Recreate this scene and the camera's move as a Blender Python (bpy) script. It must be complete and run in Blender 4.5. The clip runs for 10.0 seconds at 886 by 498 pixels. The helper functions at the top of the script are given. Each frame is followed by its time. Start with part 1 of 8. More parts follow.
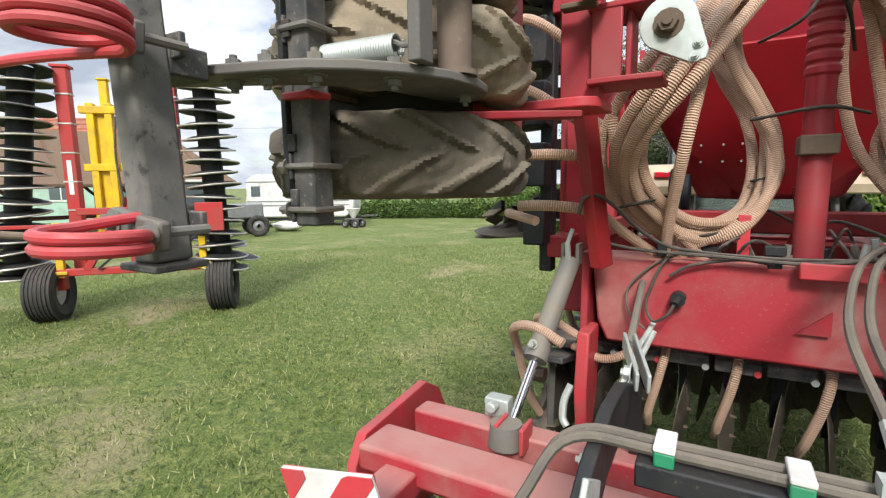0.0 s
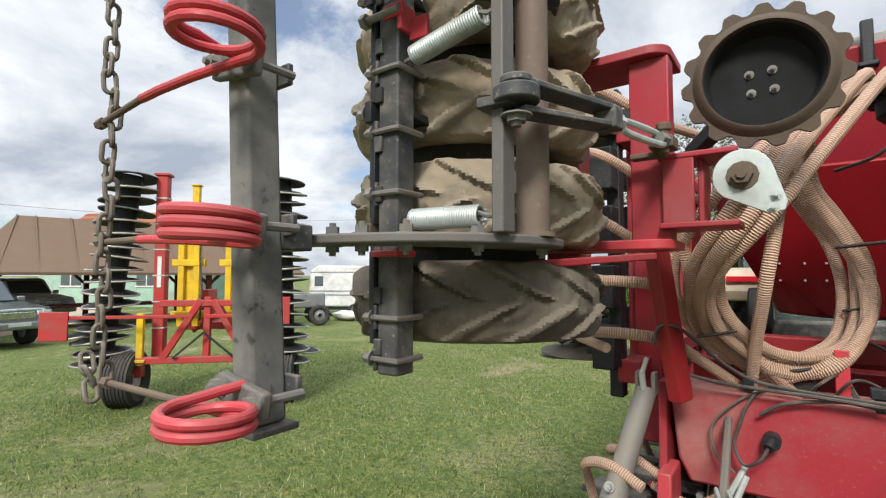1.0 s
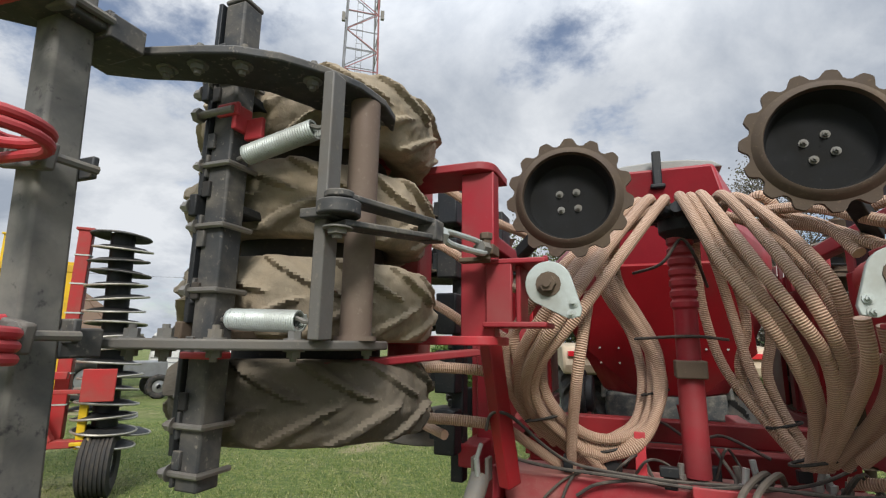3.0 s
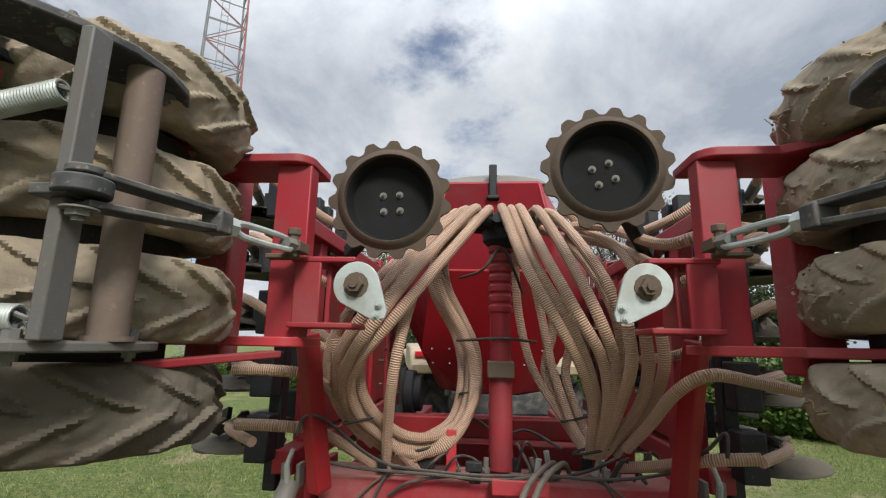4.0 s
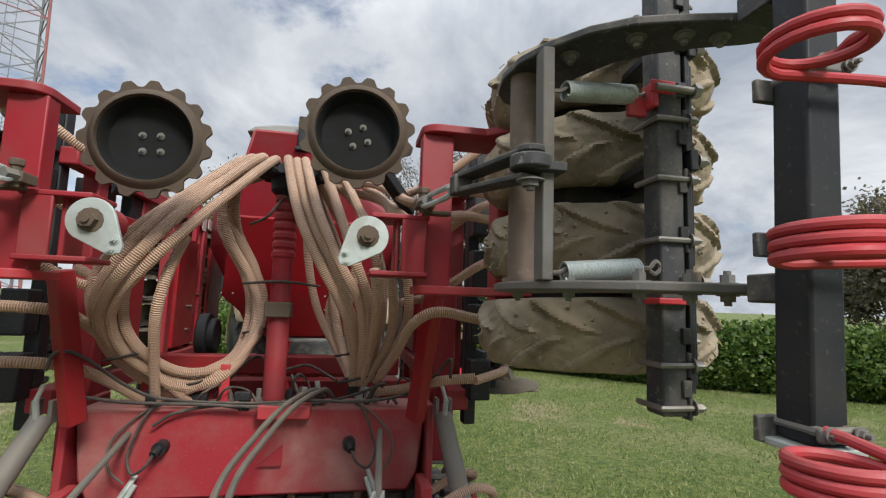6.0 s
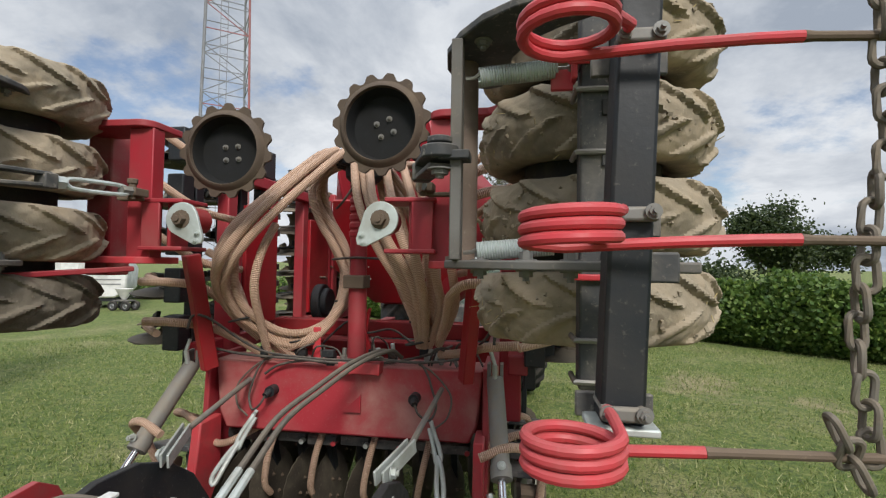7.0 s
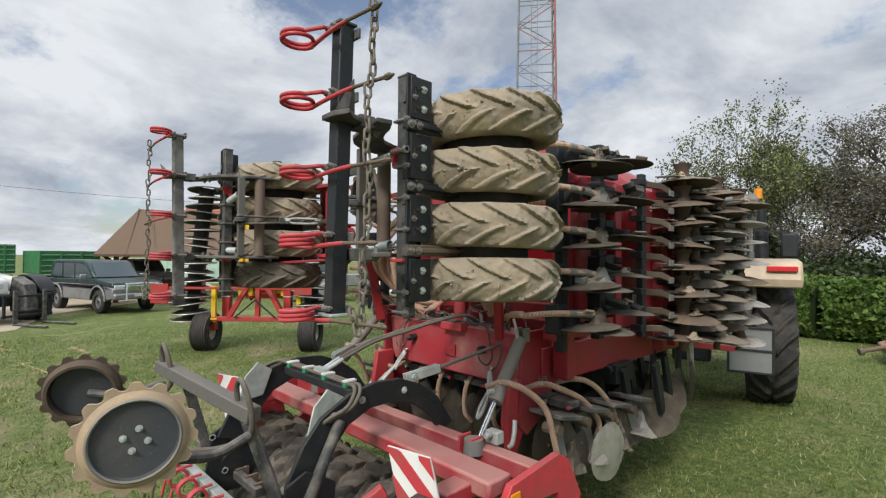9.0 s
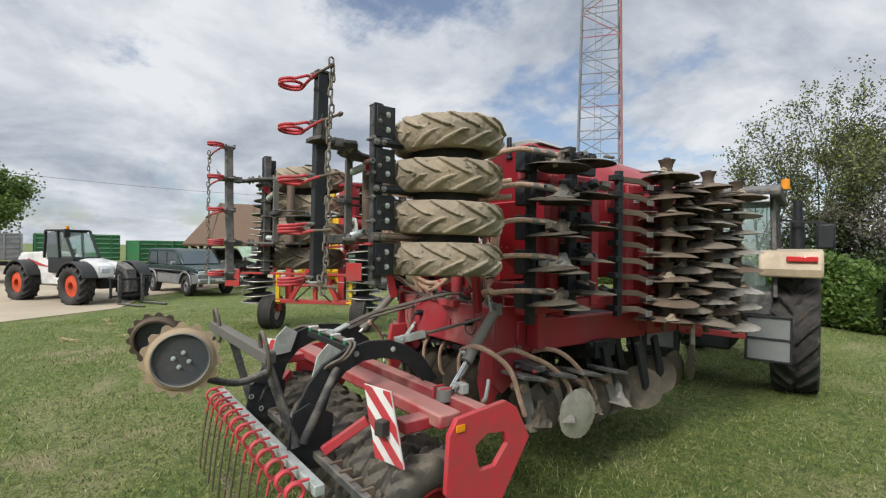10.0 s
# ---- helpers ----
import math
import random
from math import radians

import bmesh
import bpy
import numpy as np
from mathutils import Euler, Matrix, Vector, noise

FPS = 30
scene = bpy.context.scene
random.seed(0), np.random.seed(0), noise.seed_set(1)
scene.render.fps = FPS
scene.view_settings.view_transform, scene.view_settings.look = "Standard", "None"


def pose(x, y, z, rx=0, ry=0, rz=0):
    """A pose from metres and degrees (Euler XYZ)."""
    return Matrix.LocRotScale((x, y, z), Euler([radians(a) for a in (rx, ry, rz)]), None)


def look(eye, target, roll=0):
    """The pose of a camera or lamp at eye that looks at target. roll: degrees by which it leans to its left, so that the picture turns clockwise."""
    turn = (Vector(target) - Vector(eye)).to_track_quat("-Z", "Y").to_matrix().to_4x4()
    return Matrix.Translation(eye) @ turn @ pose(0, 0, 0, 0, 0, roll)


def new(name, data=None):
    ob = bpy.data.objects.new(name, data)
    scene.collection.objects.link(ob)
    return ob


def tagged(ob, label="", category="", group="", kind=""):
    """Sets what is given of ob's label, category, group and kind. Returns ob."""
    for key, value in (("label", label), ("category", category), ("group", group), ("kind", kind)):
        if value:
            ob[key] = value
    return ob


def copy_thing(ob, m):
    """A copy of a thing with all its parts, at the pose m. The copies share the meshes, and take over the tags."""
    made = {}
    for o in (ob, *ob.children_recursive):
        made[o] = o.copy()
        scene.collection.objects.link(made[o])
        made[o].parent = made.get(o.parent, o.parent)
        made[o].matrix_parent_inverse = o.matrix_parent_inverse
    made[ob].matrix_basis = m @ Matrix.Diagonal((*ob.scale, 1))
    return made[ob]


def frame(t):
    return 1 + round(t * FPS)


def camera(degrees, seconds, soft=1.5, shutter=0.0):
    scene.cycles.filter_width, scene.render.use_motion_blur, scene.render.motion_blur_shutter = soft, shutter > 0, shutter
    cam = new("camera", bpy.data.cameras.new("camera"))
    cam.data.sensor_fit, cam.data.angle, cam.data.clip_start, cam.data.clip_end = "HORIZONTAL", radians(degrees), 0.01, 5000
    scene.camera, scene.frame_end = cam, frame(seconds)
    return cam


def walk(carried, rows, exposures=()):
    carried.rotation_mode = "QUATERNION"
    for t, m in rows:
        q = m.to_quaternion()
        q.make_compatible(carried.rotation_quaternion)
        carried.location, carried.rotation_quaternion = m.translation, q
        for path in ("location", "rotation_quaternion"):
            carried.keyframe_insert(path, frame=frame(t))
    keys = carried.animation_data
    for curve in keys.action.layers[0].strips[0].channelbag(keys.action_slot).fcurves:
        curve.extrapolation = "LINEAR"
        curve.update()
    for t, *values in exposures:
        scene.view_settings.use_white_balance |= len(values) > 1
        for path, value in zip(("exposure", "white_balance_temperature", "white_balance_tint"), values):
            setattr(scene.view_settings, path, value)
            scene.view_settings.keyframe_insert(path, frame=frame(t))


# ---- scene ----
# ---- camera and walk ----
cam = camera(85.2, 10.0, soft=1.25, shutter=0.0)
PATH = [
    (0, (-0.266, 1.338, 1.906), (-1.25, 3.059, 1.645), -0.8),
    (0.5, (-0.291, 1.32, 1.994), (-1.418, 2.971, 1.942), -0.4),
    (1, (-0.294, 1.294, 2.043), (-1.475, 2.904, 2.152), -0.0),
    (1.5, (-0.291, 1.267, 2.072), (-1.463, 2.872, 2.296), 0.3),
    (2, (-0.282, 1.242, 2.103), (-1.383, 2.884, 2.406), 0.4),
    (2.2, (-0.276, 1.234, 2.111), (-1.329, 2.903, 2.438), 0.5),
    (3.5, (-0.099, 1.359, 2.127), (-0.539, 3.271, 2.517), 1.0),
    (4, (-0.03, 1.369, 2.132), (-0.212, 3.322, 2.519), 1.2),
    (4.5, (0.042, 1.379, 2.137), (0.084, 3.341, 2.523), 1.4),
    (5, (0.107, 1.391, 2.137), (0.324, 3.346, 2.5), 1.7),
    (5.5, (0.196, 1.373, 2.115), (0.542, 3.317, 2.433), 1.8),
    (5.7, (0.245, 1.283, 2.086), (0.647, 3.221, 2.375), 1.8),
    (6.8, (0.74, 1.018, 2.12), (0.671, 3.016, 2.183), 1.4),
    (7, (0.876, 1.0, 2.132), (0.583, 2.977, 2.195), 0.9),
    (7.5, (1.258, 0.852, 2.136), (0.513, 2.707, 2.194), 0.3),
    (8, (1.743, 0.813, 2.09), (0.685, 2.51, 2.13), -0.1),
    (8.5, (2.255, 0.748, 2.096), (0.978, 2.288, 2.128), 0.0),
    (9, (2.71, 0.745, 2.124), (1.277, 2.14, 2.158), 0.4),
    (9.5, (3.152, 0.821, 2.112), (1.614, 2.099, 2.139), 0.7),
    (10, (3.594, 0.757, 2.09), (1.984, 1.944, 2.086), 0.7),
]
EXPOSURES = [(0, 0.54), (0.6, 0.42), (1.2, 0.25), (1.6, 0.1), (2.2, -0.06), (3.4, 0.0), (10, 0.0)]
walk(cam, [(t, look(eye, target, roll)) for t, eye, target, roll in PATH], EXPOSURES)

# ---- world and sun ----
SUN_EL, SUN_AZ = 38.0, 160.0
world = bpy.data.worlds.new("world")
scene.world = world
world.use_nodes = True
wn, wl = world.node_tree.nodes, world.node_tree.links
wn.clear()


def wnode(kind, **props):
    n = wn.new(kind)
    for k, v in props.items():
        if k == "op":
            n.operation = v
    return n


def wmath(op, a, b=0.0):
    n = wnode("ShaderNodeMath", op=op)
    for i, v in enumerate((a, b)):
        if isinstance(v, (int, float)):
            n.inputs[i].default_value = v
        else:
            wl.new(v, n.inputs[i])
    return n.outputs[0]


sky = wn.new("ShaderNodeTexSky")
sky.sky_type, sky.sun_disc = "NISHITA", False
sky.sun_elevation, sky.sun_rotation = radians(SUN_EL), radians(SUN_AZ)
sky_dim = wn.new("ShaderNodeMix")
sky_dim.data_type, sky_dim.blend_type = "RGBA", "MULTIPLY"
sky_dim.inputs[0].default_value = 1.0
sky_dim.inputs[7].default_value = (0.11, 0.11, 0.115, 1)
wl.new(sky.outputs[0], sky_dim.inputs[6])
tc = wn.new("ShaderNodeTexCoord")
sep = wn.new("ShaderNodeSeparateXYZ")
wl.new(tc.outputs["Generated"], sep.inputs[0])
up = wmath("MAXIMUM", sep.outputs[2], 0.0)
flat = wmath("ADD", up, 0.32)
comb = wn.new("ShaderNodeCombineXYZ")
wl.new(wmath("DIVIDE", sep.outputs[0], flat), comb.inputs[0])
wl.new(wmath("DIVIDE", sep.outputs[1], flat), comb.inputs[1])
big = wn.new("ShaderNodeTexNoise")
big.inputs["Scale"].default_value, big.inputs["Detail"].default_value, big.inputs["Roughness"].default_value = 1.5, 10, 0.6
big.inputs["Distortion"].default_value = 0.35
wl.new(comb.outputs[0], big.inputs["Vector"])
gap = wn.new("ShaderNodeTexNoise")
gap.inputs["Scale"].default_value, gap.inputs["Detail"].default_value, gap.inputs["Roughness"].default_value = 1.3, 9, 0.62
shift = wn.new("ShaderNodeVectorMath")
shift.inputs[1].default_value = (3.7, 1.9, 0.0)
wl.new(comb.outputs[0], shift.inputs[0])
wl.new(shift.outputs[0], gap.inputs["Vector"])
cover = wn.new("ShaderNodeMapRange")
cover.interpolation_type = "SMOOTHSTEP"
cover.inputs[1].default_value, cover.inputs[2].default_value = 0.52, 0.64
cover.inputs[3].default_value, cover.inputs[4].default_value = 1.0, 0.12
wl.new(gap.outputs[0], cover.inputs[0])
tone = wn.new("ShaderNodeValToRGB")
tone.color_ramp.elements[0].position, tone.color_ramp.elements[0].color = 0.36, (0.36, 0.41, 0.49, 1)
tone.color_ramp.elements[1].position, tone.color_ramp.elements[1].color = 0.62, (0.8, 0.83, 0.87, 1)
wl.new(big.outputs[0], tone.inputs[0])
zen = wn.new("ShaderNodeMapRange")
zen.interpolation_type = "SMOOTHSTEP"
zen.inputs[1].default_value, zen.inputs[2].default_value = 0.45, 1.0
zen.inputs[3].default_value, zen.inputs[4].default_value = 1.0, 2.8
wl.new(up, zen.inputs[0])
bright = wn.new("ShaderNodeVectorMath")
bright.operation = "SCALE"
wl.new(tone.outputs[0], bright.inputs[0])
wl.new(zen.outputs[0], bright.inputs["Scale"])
mixs = wn.new("ShaderNodeMix")
mixs.data_type = "RGBA"
wl.new(cover.outputs[0], mixs.inputs[0])
wl.new(sky_dim.outputs[2], mixs.inputs[6])
wl.new(bright.outputs[0], mixs.inputs[7])
bg = wn.new("ShaderNodeBackground")
wl.new(mixs.outputs[2], bg.inputs[0])
bg.inputs[1].default_value = 1.0
wout = wn.new("ShaderNodeOutputWorld")
wl.new(bg.outputs[0], wout.inputs[0])

sun = new("sun", bpy.data.lights.new("sun", "SUN"))
sun.data.energy, sun.data.angle, sun.data.color = 3.0, radians(14), (1.0, 0.96, 0.9)
az = radians(SUN_AZ)
sun.matrix_world = look((math.sin(az) * math.cos(radians(SUN_EL)) * 50, math.cos(az) * math.cos(radians(SUN_EL)) * 50, math.sin(radians(SUN_EL)) * 50), (0, 0, 0))

# ---- materials ----
def nodes_of(name):
    m = bpy.data.materials.new(name)
    m.use_nodes = True
    n, l = m.node_tree.nodes, m.node_tree.links
    return m, n, l, n["Principled BSDF"]


def noise_node(n, l, vec, scale, detail=6, rough=0.6, dist=0.0):
    t = n.new("ShaderNodeTexNoise")
    t.inputs["Scale"].default_value, t.inputs["Detail"].default_value = scale, detail
    t.inputs["Roughness"].default_value, t.inputs["Distortion"].default_value = rough, dist
    l.new(vec, t.inputs["Vector"])
    return t.outputs[0]


def coords(n, l):
    tcn = n.new("ShaderNodeTexCoord")
    info = n.new("ShaderNodeObjectInfo")
    mul = n.new("ShaderNodeMath")
    mul.operation = "MULTIPLY"
    mul.inputs[1].default_value = 23.0
    l.new(info.outputs["Random"], mul.inputs[0])
    add = n.new("ShaderNodeVectorMath")
    l.new(tcn.outputs["Object"], add.inputs[0])
    l.new(mul.outputs[0], add.inputs[1])
    return add.outputs[0], info.outputs["Random"]


def ramp(n, l, fac, lo, hi, a=0.0, b=1.0):
    r = n.new("ShaderNodeMapRange")
    r.interpolation_type = "SMOOTHSTEP"
    for i, v in enumerate((lo, hi, a, b)):
        r.inputs[i + 1].default_value = v
    l.new(fac, r.inputs[0])
    return r.outputs[0]


def mixc(n, l, fac, a, b):
    m = n.new("ShaderNodeMix")
    m.data_type = "RGBA"
    for sock, v in ((0, fac), (6, a), (7, b)):
        if hasattr(v, "links"):
            l.new(v, m.inputs[sock])
        else:
            m.inputs[sock].default_value = v if sock == 0 else (*v, 1)
    return m.outputs[2]


def coat(name, base, rough=0.5, metal=0.0, dust=(0.33, 0.27, 0.2), amount=0.3, up=0.35, scale=6.0, speck=0.25, bump=0.1, second=None, fine=70.0):
    """Painted or bare surface: tone variation, settled dust, specks of dirt, fine relief."""
    m, n, l, p = nodes_of(name)
    vec, rnd = coords(n, l)
    big_n = noise_node(n, l, vec, scale, 5, 0.6, 0.3)
    fine_n = noise_node(n, l, vec, fine, 4, 0.65)
    other = second if second else tuple(c * 0.72 for c in base)
    col = mixc(n, l, ramp(n, l, big_n, 0.35, 0.7), base, other)
    geo = n.new("ShaderNodeNewGeometry")
    sepn = n.new("ShaderNodeSeparateXYZ")
    l.new(geo.outputs["Normal"], sepn.inputs[0])
    lift = n.new("ShaderNodeMath")
    lift.operation = "MULTIPLY_ADD"
    l.new(sepn.outputs[2], lift.inputs[0])
    lift.inputs[1].default_value = up * 0.5
    l.new(big_n, lift.inputs[2])
    dusty = n.new("ShaderNodeMath")
    dusty.operation = "MULTIPLY"
    l.new(ramp(n, l, lift.outputs[0], 0.35, 0.85), dusty.inputs[0])
    dusty.inputs[1].default_value = amount
    col = mixc(n, l, dusty.outputs[0], col, dust)
    spk = n.new("ShaderNodeMath")
    spk.operation = "MULTIPLY"
    l.new(ramp(n, l, fine_n, 0.58, 0.72), spk.inputs[0])
    spk.inputs[1].default_value = speck
    col = mixc(n, l, spk.outputs[0], col, dust)
    l.new(col, p.inputs["Base Color"])
    p.inputs["Metallic"].default_value = metal
    p.inputs["Specular IOR Level"].default_value = 0.36
    l.new(ramp(n, l, big_n, 0.2, 0.8, rough, min(1.0, rough + 0.25)), p.inputs["Roughness"])
    b = n.new("ShaderNodeBump")
    b.inputs["Strength"].default_value, b.inputs["Distance"].default_value = bump, 0.004
    l.new(fine_n, b.inputs["Height"])
    l.new(b.outputs[0], p.inputs["Normal"])
    return m


RED = coat("red_paint", (0.345, 0.024, 0.037), 0.36, 0, (0.36, 0.14, 0.125), 0.45, 0.5, 3.0, 0.14, 0.05)
RED_DUSTY = coat("dusty_red_paint", (0.36, 0.03, 0.042), 0.48, 0, (0.46, 0.25, 0.215), 0.8, 0.6, 3.5, 0.25, 0.08)
RED_DEEP = coat("deep_red_paint", (0.3, 0.012, 0.018), 0.32, 0, (0.3, 0.12, 0.1), 0.3, 0.3, 2.5, 0.1, 0.03)
RED_TINE = coat("red_powder_coat", (0.52, 0.045, 0.058), 0.34, 0, (0.5, 0.3, 0.26), 0.2, 0.4, 8.0, 0.08, 0.04)
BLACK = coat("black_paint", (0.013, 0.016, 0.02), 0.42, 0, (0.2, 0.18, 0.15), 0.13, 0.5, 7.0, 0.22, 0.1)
CHARCOAL = coat("dusty_charcoal_paint", (0.045, 0.048, 0.052), 0.5, 0, (0.3, 0.27, 0.225), 0.65, 0.3, 9.0, 0.6, 0.2)
STEEL = coat("worn_steel", (0.3, 0.29, 0.27), 0.42, 0.75, (0.3, 0.25, 0.19), 0.4, 0.3, 10.0, 0.3, 0.1)
ZINC = coat("zinc_plated_steel", (0.52, 0.57, 0.55), 0.42, 0.4, (0.42, 0.38, 0.3), 0.35, 0.3, 9.0, 0.2, 0.06)
CHROME = coat("chrome_rod", (0.8, 0.8, 0.82), 0.08, 1.0, (0.5, 0.45, 0.4), 0.05, 0.0, 5.0, 0.0, 0.0)
RUST = coat("brown_rusty_steel", (0.13, 0.095, 0.07), 0.7, 0.2, (0.26, 0.2, 0.14), 0.6, 0.3, 9.0, 0.4, 0.25)
PIPE = coat("brown_dusty_pipe", (0.16, 0.115, 0.09), 0.6, 0.1, (0.3, 0.24, 0.19), 0.6, 0.2, 8.0, 0.4, 0.15)
CHAIN = coat("dull_chain_steel", (0.2, 0.18, 0.155), 0.6, 0.5, (0.3, 0.24, 0.17), 0.6, 0.3, 30.0, 0.5, 0.2)
MUD = coat("mud_caked_rubber", (0.335, 0.272, 0.192), 0.95, 0, (0.4, 0.34, 0.245), 0.7, 0.35, 6.5, 0.5, 1.0, (0.12, 0.104, 0.083), 38.0)
DARK_MUD = coat("dark_rubber_smeared_with_mud", (0.075, 0.07, 0.062), 0.85, 0, (0.24, 0.205, 0.155), 0.6, 0.4, 5.0, 0.3, 0.9, (0.075, 0.066, 0.052), 40.0)
WORN_MUD = coat("black_rubber_half_covered_with_mud", (0.15, 0.125, 0.095), 0.85, 0, (0.29, 0.245, 0.18), 0.6, 0.3, 5.0, 0.4, 0.9, (0.026, 0.025, 0.024), 44.0)
SLATE = coat("slate_grey_enamel", (0.05, 0.055, 0.062), 0.5, 0, (0.2, 0.18, 0.15), 0.3, 0.3, 9.0, 0.25, 0.08)
MUD_DISC = coat("dry_earth_on_disc", (0.17, 0.14, 0.105), 0.85, 0.0, (0.3, 0.26, 0.2), 0.6, 0.3, 10.0, 0.4, 0.4, (0.08, 0.065, 0.05))
TAN = coat("dry_tan_earth", (0.4, 0.3, 0.195), 0.95, 0, (0.5, 0.4, 0.28), 0.5, 0.2, 14.0, 0.5, 0.6, (0.24, 0.18, 0.12))
SPOTTED = coat("dusty_grey_paint_with_dark_spots", (0.185, 0.176, 0.155), 0.65, 0, (0.04, 0.04, 0.042), 0.25, 0.0, 9.0, 0.85, 0.15, (0.115, 0.115, 0.11), 34.0)
STEEL_GREY = coat("dusty_grey_steel", (0.15, 0.145, 0.135), 0.55, 0.25, (0.27, 0.235, 0.19), 0.55, 0.3, 9.0, 0.45, 0.2, (0.1, 0.098, 0.094))
DARK_DISH = coat("black_enamel_dish", (0.008, 0.009, 0.01), 0.75, 0, (0.06, 0.055, 0.045), 0.2, 0.2, 9.0, 0.1, 0.05)
DARK_RUST = coat("dark_brown_disc_ring", (0.085, 0.062, 0.046), 0.65, 0.1, (0.2, 0.15, 0.1), 0.5, 0.25, 9.0, 0.4, 0.25)
RUBBER = coat("black_rubber", (0.026, 0.027, 0.028), 0.7, 0, (0.16, 0.13, 0.1), 0.45, 0.3, 8.0, 0.3, 0.15)
DISC = coat("earth_stained_disc_steel", (0.075, 0.062, 0.05), 0.55, 0.3, (0.27, 0.23, 0.165), 0.6, 0.3, 8.0, 0.5, 0.2, (0.035, 0.03, 0.025))
PALE_DISC = coat("pale_polished_disc_steel", (0.52, 0.5, 0.45), 0.35, 0.6, (0.36, 0.31, 0.23), 0.55, 0.3, 9.0, 0.3, 0.1)
YELLOW = coat("yellow_paint", (0.72, 0.47, 0.012), 0.4, 0, (0.4, 0.3, 0.15), 0.25, 0.4, 4.0, 0.12, 0.05)
CULT_RED = coat("cultivator_red_paint", (0.42, 0.03, 0.03), 0.4, 0, (0.4, 0.2, 0.15), 0.3, 0.4, 4.0, 0.12, 0.05)
WHITE = coat("white_paint", (0.72, 0.72, 0.7), 0.4, 0, (0.4, 0.36, 0.3), 0.25, 0.3, 2.0, 0.1, 0.03)
CREAM = coat("beige_fender_paint", (0.52, 0.42, 0.3), 0.45, 0, (0.4, 0.32, 0.22), 0.4, 0.3, 3.0, 0.2, 0.05)
GREY_LID = coat("grey_tarpaulin_lid", (0.34, 0.36, 0.35), 0.7, 0, (0.4, 0.36, 0.3), 0.4, 0.4, 3.0, 0.2, 0.1)
GREEN = coat("trailer_green_paint", (0.02, 0.16, 0.055), 0.45, 0, (0.25, 0.22, 0.16), 0.3, 0.3, 2.0, 0.1, 0.05)
TEAL = coat("dark_green_car_paint", (0.018, 0.045, 0.045), 0.2, 0.2, (0.25, 0.22, 0.18), 0.15, 0.2, 2.0, 0.05, 0.0)
SILVER = coat("silver_grey_car_paint", (0.3, 0.31, 0.32), 0.3, 0.5, (0.25, 0.22, 0.18), 0.3, 0.2, 2.0, 0.1, 0.0)
ORANGE = coat("orange_wheel_paint", (0.62, 0.07, 0.02), 0.4, 0, (0.3, 0.2, 0.12), 0.3, 0.2, 6.0, 0.2, 0.05)
AMBER = coat("amber_reflector", (0.85, 0.3, 0.01), 0.25, 0, (0.4, 0.3, 0.2), 0.1, 0.1, 8.0, 0.1, 0.05)
WOOD_RED = coat("red_brown_timber", (0.17, 0.035, 0.03), 0.7, 0, (0.25, 0.15, 0.1), 0.3, 0.3, 5.0, 0.2, 0.2)
ROOF_BROWN = coat("brown_roofing_sheet", (0.15, 0.095, 0.062), 0.8, 0, (0.24, 0.17, 0.12), 0.5, 0.3, 1.5, 0.3, 0.2)
ROOF_TILE = coat("red_clay_roof_tile", (0.36, 0.12, 0.07), 0.8, 0, (0.25, 0.17, 0.12), 0.4, 0.3, 3.0, 0.3, 0.2)
MINT = coat("mint_green_plaster", (0.33, 0.5, 0.4), 0.8, 0, (0.4, 0.36, 0.3), 0.3, 0.3, 1.5, 0.2, 0.1)
BARK = coat("grey_brown_bark", (0.055, 0.046, 0.038), 0.9, 0, (0.12, 0.1, 0.08), 0.4, 0.1, 4.0, 0.4, 0.5)
CAST = coat("grey_cast_metal", (0.2, 0.2, 0.19), 0.55, 0.3, (0.33, 0.28, 0.21), 0.6, 0.4, 12.0, 0.3, 0.15)
CABLE = coat("black_cable_sheath", (0.05, 0.046, 0.043), 0.55, 0, (0.25, 0.21, 0.17), 0.5, 0.4, 15.0, 0.3, 0.1)
GREY_HOSE = coat("grey_hydraulic_hose", (0.1, 0.088, 0.074), 0.6, 0, (0.26, 0.22, 0.17), 0.5, 0.4, 12.0, 0.3, 0.1)
MAST = coat("galvanised_mast_steel", (0.24, 0.25, 0.27), 0.55, 0.3, (0.4, 0.36, 0.33), 0.2, 0.1, 1.0, 0.1, 0.05)
MAST_RED = coat("faded_red_mast_paint", (0.34, 0.12, 0.12), 0.6, 0, (0.4, 0.3, 0.28), 0.3, 0.1, 1.0, 0.1, 0.05)
SACK = coat("white_plastic_sack", (0.66, 0.66, 0.64), 0.5, 0, (0.4, 0.36, 0.3), 0.3, 0.3, 3.0, 0.2, 0.2)
BIN = coat("green_plastic", (0.03, 0.3, 0.2), 0.5, 0, (0.3, 0.28, 0.2), 0.25, 0.3, 3.0, 0.1, 0.05)
GREEN_CLIP = coat("green_plastic_clip", (0.01, 0.26, 0.12), 0.4, 0, (0.4, 0.36, 0.3), 0.15, 0.3, 9.0, 0.1, 0.05)
STRAW = coat("straw_string", (0.5, 0.4, 0.2), 0.9)


def glass(name, tint=(0.08, 0.1, 0.11), clear=0.0):
    m, n, l, p = nodes_of(name)
    p.inputs["Base Color"].default_value = (*tint, 1)
    p.inputs["Roughness"].default_value = 0.04
    p.inputs["Specular IOR Level"].default_value = 0.8
    p.inputs["Transmission Weight"].default_value = clear
    p.inputs["IOR"].default_value = 1.1 if clear else 1.5
    return m


